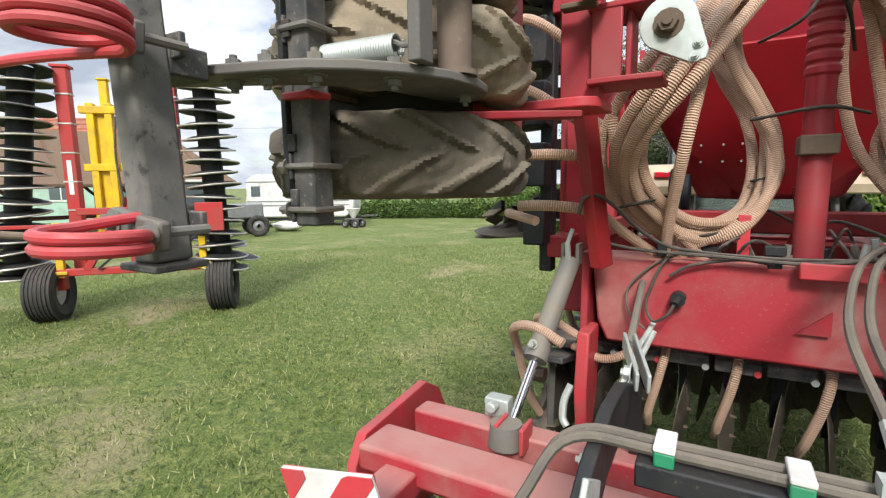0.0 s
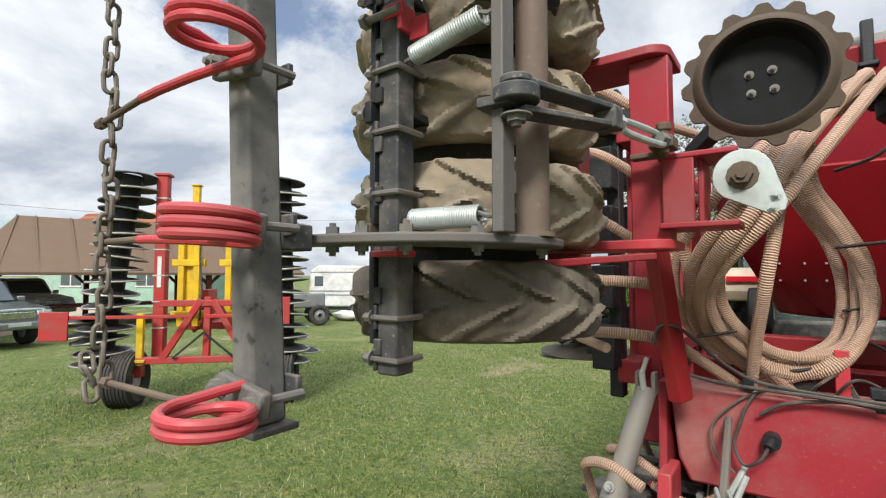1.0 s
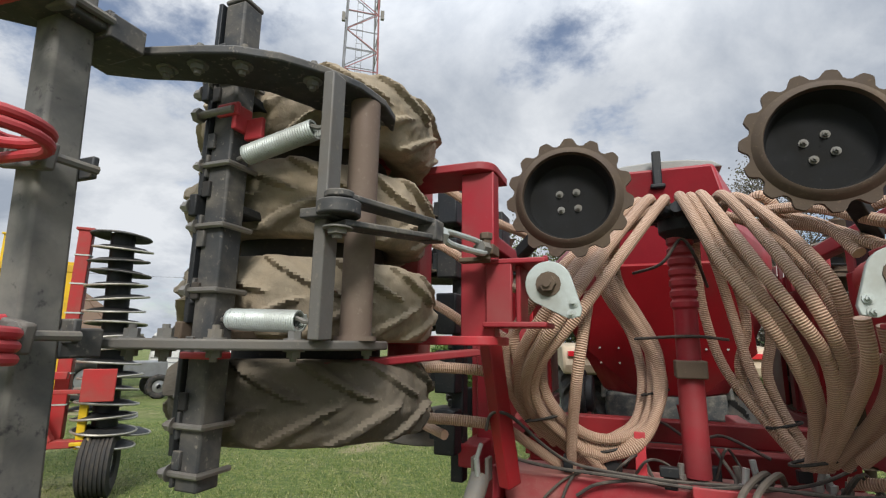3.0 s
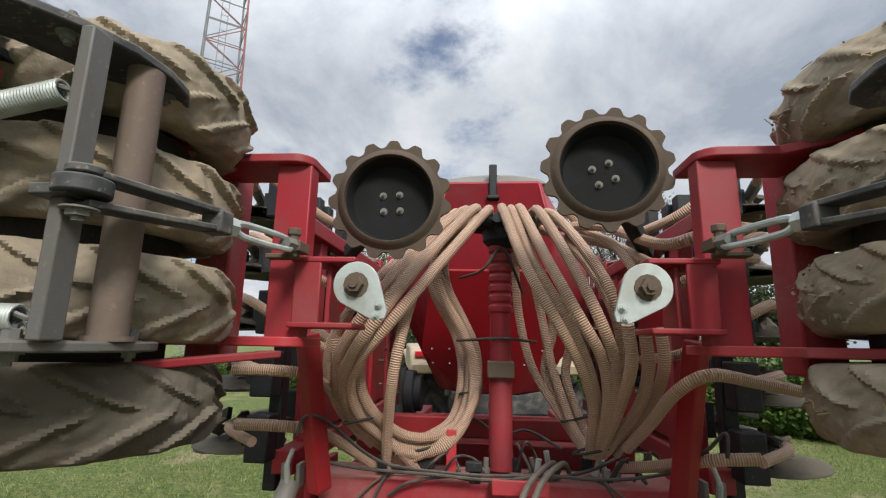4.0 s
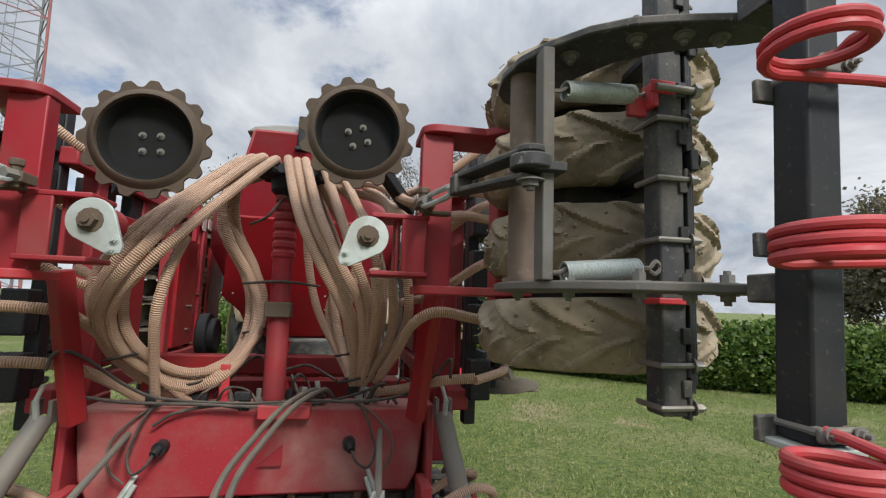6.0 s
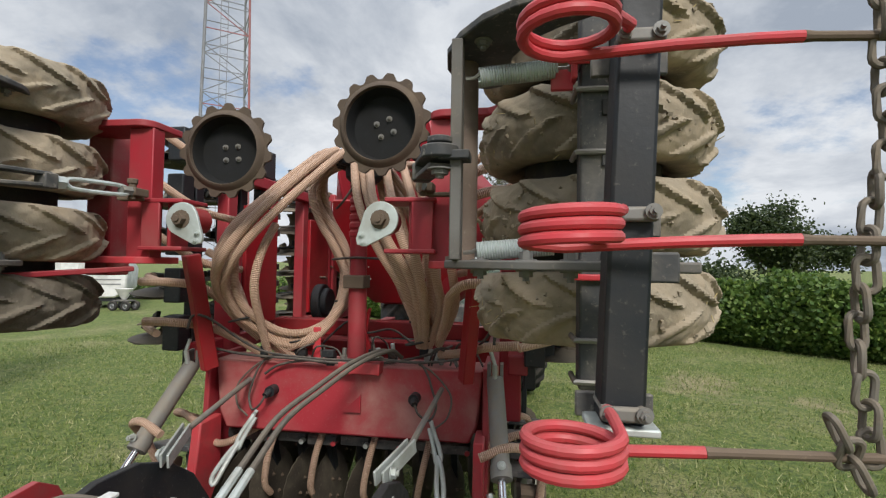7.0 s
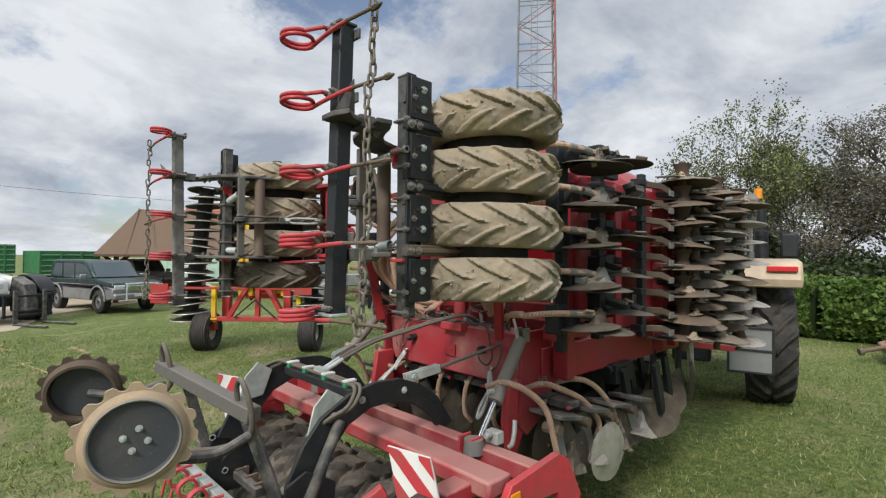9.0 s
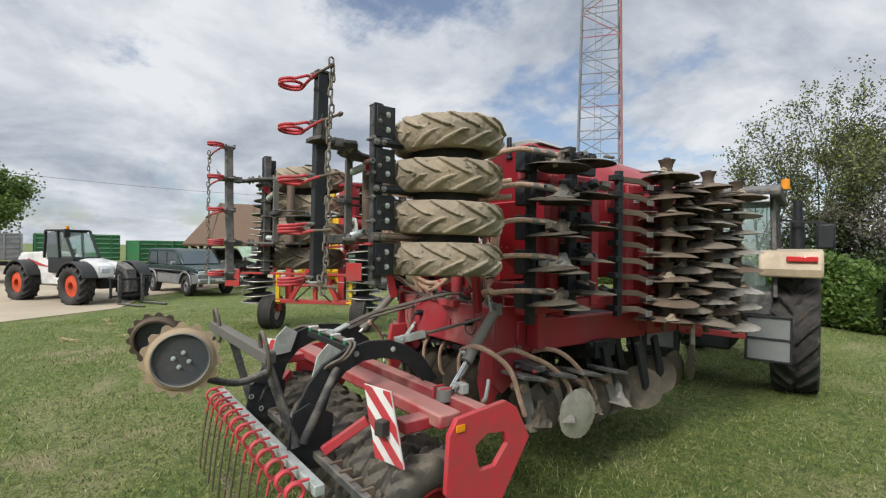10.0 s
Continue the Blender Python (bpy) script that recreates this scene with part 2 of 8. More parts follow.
GLASS = glass("dark_tinted_glass")
PALE_GLASS = glass("pale_green_glass", (0.5, 0.6, 0.55), 0.85)
LAMP = glass("clear_headlamp_glass", (0.6, 0.62, 0.65))
RED_LENS = glass("red_lamp_lens", (0.55, 0.02, 0.03))


def hose_material(name, base, groove, pitch):
    m, n, l, p = nodes_of(name)
    at = n.new("ShaderNodeAttribute")
    at.attribute_name = "along"
    mul = n.new("ShaderNodeMath")
    mul.operation = "MULTIPLY"
    mul.inputs[1].default_value = 2 * math.pi / pitch
    l.new(at.outputs["Fac"], mul.inputs[0])
    sn = n.new("ShaderNodeMath")
    sn.operation = "SINE"
    l.new(mul.outputs[0], sn.inputs[0])
    vec, rnd = coords(n, l)
    big_n = noise_node(n, l, vec, 5.0)
    fine_n = noise_node(n, l, vec, 60.0)
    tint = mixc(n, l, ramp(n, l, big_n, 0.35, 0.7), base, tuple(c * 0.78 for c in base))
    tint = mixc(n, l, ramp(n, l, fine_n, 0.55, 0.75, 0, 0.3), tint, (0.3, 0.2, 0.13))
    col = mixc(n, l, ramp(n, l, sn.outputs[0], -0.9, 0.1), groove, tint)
    l.new(col, p.inputs["Base Color"])
    p.inputs["Roughness"].default_value = 0.62
    b = n.new("ShaderNodeBump")
    b.inputs["Strength"].default_value, b.inputs["Distance"].default_value = 0.8, 0.003
    l.new(sn.outputs[0], b.inputs["Height"])
    l.new(b.outputs[0], p.inputs["Normal"])
    return m


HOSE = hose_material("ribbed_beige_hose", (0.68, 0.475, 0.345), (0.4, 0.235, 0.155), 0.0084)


def leaf_material(name, a, b, c):
    m, n, l, p = nodes_of(name)
    geo = n.new("ShaderNodeNewGeometry")
    r = geo.outputs["Random Per Island"]
    col = mixc(n, l, ramp(n, l, r, 0.0, 0.6), a, b)
    col = mixc(n, l, ramp(n, l, r, 0.7, 1.0), col, c)
    l.new(col, p.inputs["Base Color"])
    p.inputs["Roughness"].default_value = 0.55
    p.inputs["Subsurface Weight"].default_value = 0.0
    tr = n.new("ShaderNodeBsdfTranslucent")
    l.new(col, tr.inputs[0])
    mixn = n.new("ShaderNodeMixShader")
    mixn.inputs[0].default_value = 0.35
    l.new(p.outputs[0], mixn.inputs[1])
    l.new(tr.outputs[0], mixn.inputs[2])
    l.new(mixn.outputs[0], n["Material Output"].inputs[0])
    return m


LEAF_HEDGE = leaf_material("hedge_leaves", (0.045, 0.1, 0.018), (0.11, 0.185, 0.036), (0.2, 0.27, 0.06))
LEAF_TREE = leaf_material("sparse_dull_tree_leaves", (0.095, 0.082, 0.064), (0.17, 0.15, 0.12), (0.2, 0.2, 0.09))
LEAF_MIX = leaf_material("ragged_green_brown_leaves", (0.065, 0.075, 0.03), (0.13, 0.145, 0.06), (0.3, 0.36, 0.09))
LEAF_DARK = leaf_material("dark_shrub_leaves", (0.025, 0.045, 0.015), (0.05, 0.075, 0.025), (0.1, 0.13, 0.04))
BLADE = leaf_material("grass_blades", (0.065, 0.115, 0.02), (0.21, 0.265, 0.065), (0.48, 0.45, 0.23))


def ground_material():
    m, n, l, p = nodes_of("mown_grass_with_worn_patches")
    tcn = n.new("ShaderNodeTexCoord")
    vec = tcn.outputs["Object"]
    n1 = noise_node(n, l, vec, 0.55, 6, 0.6, 0.4)
    n2 = noise_node(n, l, vec, 3.2, 6, 0.65)
    n3 = noise_node(n, l, vec, 38.0, 5, 0.7)
    col = mixc(n, l, ramp(n, l, n2, 0.35, 0.7), (0.11, 0.168, 0.026), (0.215, 0.245, 0.055))
    col = mixc(n, l, ramp(n, l, n1, 0.48, 0.68, 0, 0.8), col, (0.34, 0.31, 0.14))
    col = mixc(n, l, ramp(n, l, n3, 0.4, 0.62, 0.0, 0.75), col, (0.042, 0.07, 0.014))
    n5 = noise_node(n, l, vec, 11.0, 5, 0.7)
    col = mixc(n, l, ramp(n, l, n5, 0.52, 0.66, 0.0, 0.65), col, (0.3, 0.29, 0.1))
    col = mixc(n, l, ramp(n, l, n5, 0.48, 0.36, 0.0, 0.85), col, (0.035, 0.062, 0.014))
    n4 = noise_node(n, l, vec, 0.31, 7, 0.65, 0.6)
    col = mixc(n, l, ramp(n, l, n4, 0.57, 0.67, 0, 0.75), col, (0.34, 0.27, 0.165))
    l.new(col, p.inputs["Base Color"])
    p.inputs["Roughness"].default_value = 0.9
    b = n.new("ShaderNodeBump")
    b.inputs["Strength"].default_value, b.inputs["Distance"].default_value = 1.0, 0.035
    l.new(n3, b.inputs["Height"])
    l.new(b.outputs[0], p.inputs["Normal"])
    return m


GRASS = ground_material()
GRAVEL = coat("pale_gravel", (0.44, 0.37, 0.27), 0.95, 0, (0.5, 0.44, 0.35), 0.4, 0.0, 0.6, 0.4, 0.6, (0.34, 0.28, 0.2), 18.0)


# ---- geometry helpers ----
class Geo:
    def __init__(self):
        self.v, self.f, self.along = [], [], {}

    def add(self, verts, faces, m=None):
        k = len(self.v)
        self.v += [m @ Vector(p) if m else Vector(p) for p in verts]
        self.f += [tuple(k + i for i in face) for face in faces]
        return self

    def box(self, c, s, m=None):
        x, y, z = (d / 2 for d in s)
        vs = [(c[0] + i * x, c[1] + j * y, c[2] + k * z) for i in (-1, 1) for j in (-1, 1) for k in (-1, 1)]
        return self.add(vs, [(0, 1, 3, 2), (4, 6, 7, 5), (0, 4, 5, 1), (2, 3, 7, 6), (0, 2, 6, 4), (1, 5, 7, 3)], m)

    def bar(self, a, b, w, h, roll=0.0):
        """A square bar from a to b, w across and h high."""
        a, b = Vector(a), Vector(b)
        d = b - a
        q = d.to_track_quat("Y", "Z").to_matrix().to_4x4()
        m = Matrix.Translation((a + b) / 2) @ q @ Matrix.Rotation(roll, 4, "Y")
        return self.box((0, 0, 0), (w, d.length, h), m)

    def prism(self, poly, depth, m=None):
        """A flat outline in x, y, raised by depth along z."""
        n = len(poly)
        vs = [(x, y, 0) for x, y in poly] + [(x, y, depth) for x, y in poly]
        fs = [tuple(range(n - 1, -1, -1)), tuple(range(n, 2 * n))] + [(i, (i + 1) % n, n + (i + 1) % n, n + i) for i in range(n)]
        return self.add(vs, fs, m)

    def lathe(self, profile, n=24, m=None, closed=False):
        """Turns r, z pairs round the z axis."""
        vs, fs, k = [], [], len(profile)
        for i in range(n):
            a = 2 * math.pi * i / n
            vs += [(r * math.cos(a), r * math.sin(a), z) for r, z in profile]
        for i in range(n):
            j = (i + 1) % n
            for q in range(k if closed else k - 1):
                w = (q + 1) % k
                fs.append((i * k + q, j * k + q, j * k + w, i * k + w))
        if not closed:
            fs.append(tuple(i * k for i in range(n - 1, -1, -1)))
            fs.append(tuple(i * k + k - 1 for i in range(n)))
        return self.add(vs, fs, m)

    def cyl(self, a, b, r, r2=None, n=16):
        a, b = Vector(a), Vector(b)
        q = (b - a).to_track_quat("Z", "Y").to_matrix().to_4x4()
        return self.lathe([(r, 0), (r2 if r2 is not None else r, (b - a).length)], n, Matrix.Translation(a) @ q)

    def tube(self, pts, r, n=8, closed=False, radii=None):
        pts = [Vector(p) for p in pts]
        k, cnt = len(self.v), len(pts)
        side, dist, vs, fs = None, 0.0, [], []
        for i, p in enumerate(pts):
            d = (pts[(i + 1) % cnt] - pts[i - 1]) if closed or 0 < i < cnt - 1 else (pts[min(i + 1, cnt - 1)] - pts[max(i - 1, 0)])
            d.normalize()
            if side is None:
                side = d.orthogonal().normalized()
            side = (side - d * side.dot(d)).normalized()
            other = d.cross(side)
            dist += (p - pts[i - 1]).length if i else 0
            rr = radii[i] if radii else r
            for j in range(n):
                a = 2 * math.pi * j / n
                self.along[k + len(vs)] = dist
                vs.append(p + (side * math.cos(a) + other * math.sin(a)) * rr)
        for i in range(cnt if closed else cnt - 1):
            for j in range(n):
                a, b = i * n, ((i + 1) % cnt) * n
                fs.append((a + j, a + (j + 1) % n, b + (j + 1) % n, b + j))
        if not closed:
            fs.append(tuple(range(n - 1, -1, -1)))
            fs.append(tuple((cnt - 1) * n + j for j in range(n)))
        return self.add(vs, fs)

    def mesh(self, name, mat, smooth=35):
        me = bpy.data.meshes.new(name)
        me.from_pydata([tuple(p) for p in self.v], [], self.f)
        me.materials.append(mat)
        if smooth:
            me.polygons.foreach_set("use_smooth", [True] * len(me.polygons))
            me.set_sharp_from_angle(angle=radians(smooth))
        if self.along:
            at = me.attributes.new("along", "FLOAT", "POINT")
            at.data.foreach_set("value", [self.along.get(i, 0.0) for i in range(len(self.v))])
        me.update()
        return me


def spline(pts, step=6):
    """A smooth line through the points."""
    p = [Vector(q) for q in pts]
    p = [2 * p[0] - p[1]] + p + [2 * p[-1] - p[-2]]
    out = []
    for i in range(1, len(p) - 2):
        for j in range(step):
            t = j / step
            a, b, c, d = p[i - 1 : i + 3]
            out.append(0.5 * (2 * b + (c - a) * t + (2 * a - 5 * b + 4 * c - d) * t * t + (3 * b - a - 3 * c + d) * t**3))
    out.append(p[-2])
    return out


def part(name, geo, mat, parent, label="", bevel=0.0, smooth=35):
    ob = new(name, geo.mesh(name, mat, smooth))
    ob.parent = parent
    if label:
        tagged(ob, label)
    if bevel:
        b = ob.modifiers.new("bevel", "BEVEL")
        b.width, b.segments, b.limit_method, b.angle_limit = bevel, 2, "ANGLE", radians(40)
    return ob


def again(ob, m, parent=None):
    """One more object on the same mesh, with its modifiers and its own parts."""
    o = copy_thing(ob, m)
    if parent is not None:
        o.parent = parent
    return o


def thing(name, m, label, category, group="", kind=""):
    ob = new(name)
    ob.empty_display_size = 0.2
    ob.matrix_basis = m
    return tagged(ob, label, category, group, kind)


def structure(name, geo, mat, label, category, smooth=35, kind="structure", m=None):
    ob = new(name, geo.mesh(name, mat, smooth))
    if m:
        ob.matrix_basis = m
    return tagged(ob, label, category, "", kind)


def arc(cx, cy, r, a0, a1, n):
    return [(cx + r * math.cos(radians(a0 + (a1 - a0) * i / n)), cy + r * math.sin(radians(a0 + (a1 - a0) * i / n))) for i in range(n + 1)]


def nut(g, p, d, r=0.012, h=0.012, washer=True):
    p, d = Vector(p), Vector(d).normalized()
    if washer:
        g.cyl(p, p + d * 0.003, r * 1.5, n=12)
    g.cyl(p, p + d * h, r, n=6)
    g.cyl(p, p + d * (h + 0.008), r * 0.5, n=8)
    return g


# ---- ground ----
def rolling(x, y):
    return 0.012 * noise.noise((x * 0.5, y * 0.5, 0.0)) if abs(x) < 60 and abs(y) < 60 else 0.0


g = Geo()
edges = sorted(set([-2500, -900, -300, -120, -70] + [-45 + 1.5 * i for i in range(61)] + [70, 120, 300, 900, 2500]))
cnt = len(edges)
g.add([(x, y, rolling(x, y)) for x in edges for y in edges], [(i * cnt + j, (i + 1) * cnt + j, (i + 1) * cnt + j + 1, i * cnt + j + 1) for i in range(cnt - 1) for j in range(cnt - 1)])
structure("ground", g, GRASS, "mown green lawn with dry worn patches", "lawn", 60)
g = Geo()
yard = [(-13.0, -1.6), (-15.2, 1.6), (-19.0, 2.6), (-24, 8.0), (-30, 12), (-60, 20), (-60, -40), (-22, -40), (-15, -12)]
g.prism(yard, 0.02, Matrix.Translation((0, 0, 0.0)))
structure("gravel_yard", g, GRAVEL, "pale gravel yard beside the lawn", "yard")


# ---- tyres ----
def tyre_geo(R, W, rim, lug, count, sweep=26.0, n=20, crown=0.5):
    """A tractor tyre round z, one skin: rounded carcass, bent bars that run out from the middle, caked unevenly with mud."""
    g, r = Geo(), random.Random(count)
    steps, pitch = count * n, 360.0 / count
    half = pitch * 0.155
    wear = [[r.uniform(0.5, 1.1) for _ in range(count)] for _ in range(2)]
    jog = [[r.uniform(-2.0, 2.0) for _ in range(count)] for _ in range(2)]

    def skin(w):
        return R - lug - crown * lug * (2 * abs(w)) ** 2.2

    def soft(x):
        x = max(0.0, min(1.0, x))
        return x * x * (3 - 2 * x)

    tread = [-0.5 + i / 30 for i in range(31)]
    edge_r = skin(0.5) - lug * 0.5
    wall = [(rim + (edge_r - rim) * 0.93, 0.508, 0.5), (rim + (edge_r - rim) * 0.7, 0.515, 0.0), (rim + (edge_r - rim) * 0.35, 0.485, 0.0), (rim, 0.36, 0.0), (rim - 0.012, 0.3, 0.0)]
    rows = [(rr, -w, lift) for rr, w, lift in reversed(wall)] + [(None, w, 1.0) for w in tread] + wall
    for i in range(steps):
        a = 360.0 * i / steps
        ca, sa = math.cos(radians(a)), math.sin(radians(a))
        for rr, w, lift in rows:
            side, u = (1 if w > 0 else 0), min(1.0, abs(w) * 2)
            h = 0.0
            if lift:
                q = (a + sweep * u ** 0.8 - (pitch / 2 if side else 0.0)) / pitch
                k = round(q) % count
                d = abs(q - round(q)) * pitch + jog[side][k] * 0.25
                wide = half * (0.62 + 0.5 * u)
                h = soft((wide * 1.35 - d) / (wide * 0.8)) * wear[side][k] * soft((u - 0.03) / 0.08) * lift
            base = rr if rr is not None else skin(w) - (lug * 0.5 if abs(w) > 0.49 else 0.0)
            p = Vector((base * ca, base * sa, w * W))
            bump = noise.noise((p.x * 14 + count, p.y * 14, p.z * 14)) * 0.009 + noise.noise((p.x * 48, p.y * 48, p.z * 48 + count)) * 0.005
            rad = base + lug * 1.35 * h + (bump * min(1.0, lug / 0.016) if base > rim + 0.03 else 0.0)
            g.v.append(Vector((rad * ca, rad * sa, w * W)))
    m = len(rows)
    for i in range(steps):
        j = (i + 1) % steps
        for k in range(m):
            e = (k + 1) % m
            g.f.append((i * m + k, j * m + k, j * m + e, i * m + e))
    return g


def rim_geo(rim, W, dish=0.02, hub=0.06):
    g = Geo()
    prof = [(rim, W * 0.34), (rim - 0.015, W * 0.36), (rim - 0.03, W * 0.2), (rim - 0.05, dish), (hub * 1.6, dish), (hub, dish + 0.03), (hub, -dish - 0.03), (hub * 1.6, -dish + 0.006), (rim - 0.05, dish - 0.012), (rim - 0.03, -W * 0.2), (rim - 0.015, -W * 0.36), (rim, -W * 0.34)]
    return g.lathe(prof, 32, closed=True)


# ---- seed drill ----
drill = thing("seed_drill", pose(0, 0, 0), "red folding seed drill with raised wings and muddy tyres", "seed drill")

# main beam behind, with end plates
g = Geo()
g.prism([(-0.73, 1.60), (0.73, 1.60), (0.70, 1.32), (0.66, 1.23), (-0.66, 1.23), (-0.70, 1.32)], 0.22, Matrix.Translation((0, 3.66, 0)) @ Matrix.Rotation(radians(90), 4, "X"))
part("rear_beam", g, RED_DUSTY, drill, "dusty red box beam across the rear", 0.012)
g = Geo().box((0.1, 3.415, 1.595), (0.22, 0.09, 0.06))
part("beam_cap", g, RED_TINE, drill, "bright red cap on the beam", 0.006)
g = Geo()
g.prism([(0.0, 0.0), (0.1, 0.0), (0.1, 0.09)], 0.012, Matrix.Translation((0.0, 3.43, 1.36)) @ Matrix.Rotation(radians(90), 4, "X"))
part("gusset", g, RED, drill)
for s in (-1, 1):
    g = Geo()
    g.prism([(3.40, 1.62), (3.75, 1.62), (3.75, 1.15), (3.62, 1.0), (3.45, 0.92), (3.36, 1.0), (3.38, 1.3)], 0.03, Matrix(((0, 0, 1, s * 0.745 - 0.015), (1, 0, 0, 0), (0, 1, 0, 0), (0, 0, 0, 1))))
    part("end_plate", g, RED, drill, "", 0.006)
    g = nut(Geo(), (s * 0.76, 3.62, 1.27), (s, 0, 0), 0.03, 0.03)
    part("pivot_bolt", g, STEEL, drill)
    g = Geo().bar((s * 0.72, 3.6, 1.36), (s * 0.72, 7.2, 1.30), 0.12, 0.26)
    part("side_rail", g, RED, drill, "long red frame rail", 0.01)
    g = Geo().box((s * 0.86, 3.74, 1.75), (0.12, 0.1, 0.95))
    part("side_column", g, RED, drill, "", 0.01)
    # flat red arm from the tower to the tyre section
    if s < 0:
        part("red_link", Geo().bar((-0.88, 2.30, 2.062), (-0.62, 2.71, 2.095), 0.05, 0.02), RED, drill, "", 0.004)
    # tower that carries the folded wing
    cx = s * 0.621
    chan = [(-0.054, 2.735), (0.054, 2.735), (0.054, 2.80), (0.042, 2.80), (0.042, 2.748), (-0.042, 2.748), (-0.042, 2.80), (-0.054, 2.80)]
    g = Geo().prism([(cx + x, y) for x, y in chan], 0.54, Matrix.Translation((0, 0, 2.125)))
    part("tower_post", g, RED, drill, "", 0.004)
    for z in (2.115, 2.665):
        g = Geo()
        y0, y1 = 2.70, 2.90
        rnd = arc(s * 0.622, y0 + 0.06, 0.06, 180 if s > 0 else 0, 270 if s > 0 else -90, 6)
        poly = rnd + [(s * 0.78, y0), (s * 1.06, 2.45), (s * 1.12, 2.62), (s * 0.9, y1), (s * 0.562, y1)]
        g.prism(poly if s > 0 else poly[::-1], 0.028, Matrix.Translation((0, 0, z)))
        part("tower_plate", g, RED_TINE if z < 2.3 else RED, drill, "", 0.004)
    g = Geo().box((s * 0.94, 2.93, 2.39), (0.12, 0.12, 0.66))
    part("outer_post", g, RED_DUSTY, drill, "", 0.008)
    g = Geo()
    g.bar((s * 0.71, 3.18, 2.16), (s * 0.655, 3.28, 1.58), 0.055, 0.075)
    part("leg", g, RED_DEEP, drill, "", 0.006)
    # pin bracket
    bracket = part("pin_bracket", Geo().box((s * 0.495, 2.80, 2.27), (0.016, 0.11, 0.175)), RED, drill, "", 0.004)
    for z in (2.365, 2.177):
        part("bracket_plate", Geo().box((s * 0.50, 2.78, z), (0.19, 0.16, 0.016)), RED, bracket, "", 0.004)
    part("bracket_face", Geo().box((s * 0.545, 2.71, 2.27), (0.08, 0.014, 0.18)), RED, bracket, "", 0.004)
    g = Geo().cyl((s * 0.395, 2.70, 2.29), (s * 0.395, 2.80, 2.29), 0.052, n=20)
    part("pin_sleeve", g, RED_DEEP, drill)
    g = Geo()
    tear = [(x, y) for x, y in arc(0, 0, 0.066, 20, 230, 18)] + [(0.052, -0.098), (0.085, -0.092), (0.09, -0.07)]
    m = Matrix(((-s, 0, 0, s * 0.395), (0, 0, 1, 2.684), (0, 1, 0, 2.29), (0, 0, 0, 1)))
    g.prism(tear, 0.014, m)
    keeper = part("pin_plate", g, ZINC, drill, "pale zinc teardrop keeper plate", 0.002)
    g = nut(Geo(), (s * 0.395, 2.684, 2.29), (0, -1, 0), 0.024, 0.028)
    part("bolt", g, RUST, keeper)
    for dx, dz in ((0.068, -0.055), (0.062, -0.085)):
        part("bolt", nut(Geo(), (s * (0.395 - dx), 2.684, 2.29 + dz), (0, -1, 0), 0.009, 0.01), ZINC, keeper)
    # hydraulic cylinder down to the roller frame
    a, b = Vector((s * 0.792, 3.33, 1.585)), Vector((s * 0.862, 2.82, 1.045))
    mid = a.lerp(b, 0.6)
    g = Geo().cyl(a, mid, 0.04, n=24).cyl(a.lerp(b, 0.54), mid.lerp(b, 0.04), 0.045, n=24)
    cylinder = part("hydraulic_cylinder", g, CAST, drill, "dusty grey hydraulic cylinder")
    part("piston_rod", Geo().cyl(mid, b, 0.017, n=16), CHROME, cylinder, "polished chrome rod")
    part("foot", Geo().cyl(b + Vector((0, -0.02, 0.05)), b + Vector((0, -0.02, -0.03)), 0.055, 0.062, n=20), CAST, cylinder)
    part("clevis", Geo().box(a + Vector((-0.03, 0.02, 0.03)), (0.016, 0.06, 0.09)).box(a + Vector((0.03, 0.02, 0.03)), (0.016, 0.06, 0.09)), CAST, cylinder, "", 0.003)
    part("fitting", Geo().cyl(a + Vector((0, -0.03, 0.0)), a + Vector((0, -0.05, 0.08)), 0.012, n=8).cyl(a + Vector((0, -0.05, 0.08)), a + Vector((s * -0.02, -0.05, 0.14)), 0.009, n=8), ZINC, cylinder)
    part("fitting", nut(Geo(), mid + Vector((0, -0.03, 0.06)), (0, -1, 0.2), 0.012, 0.03), ZINC, cylinder)

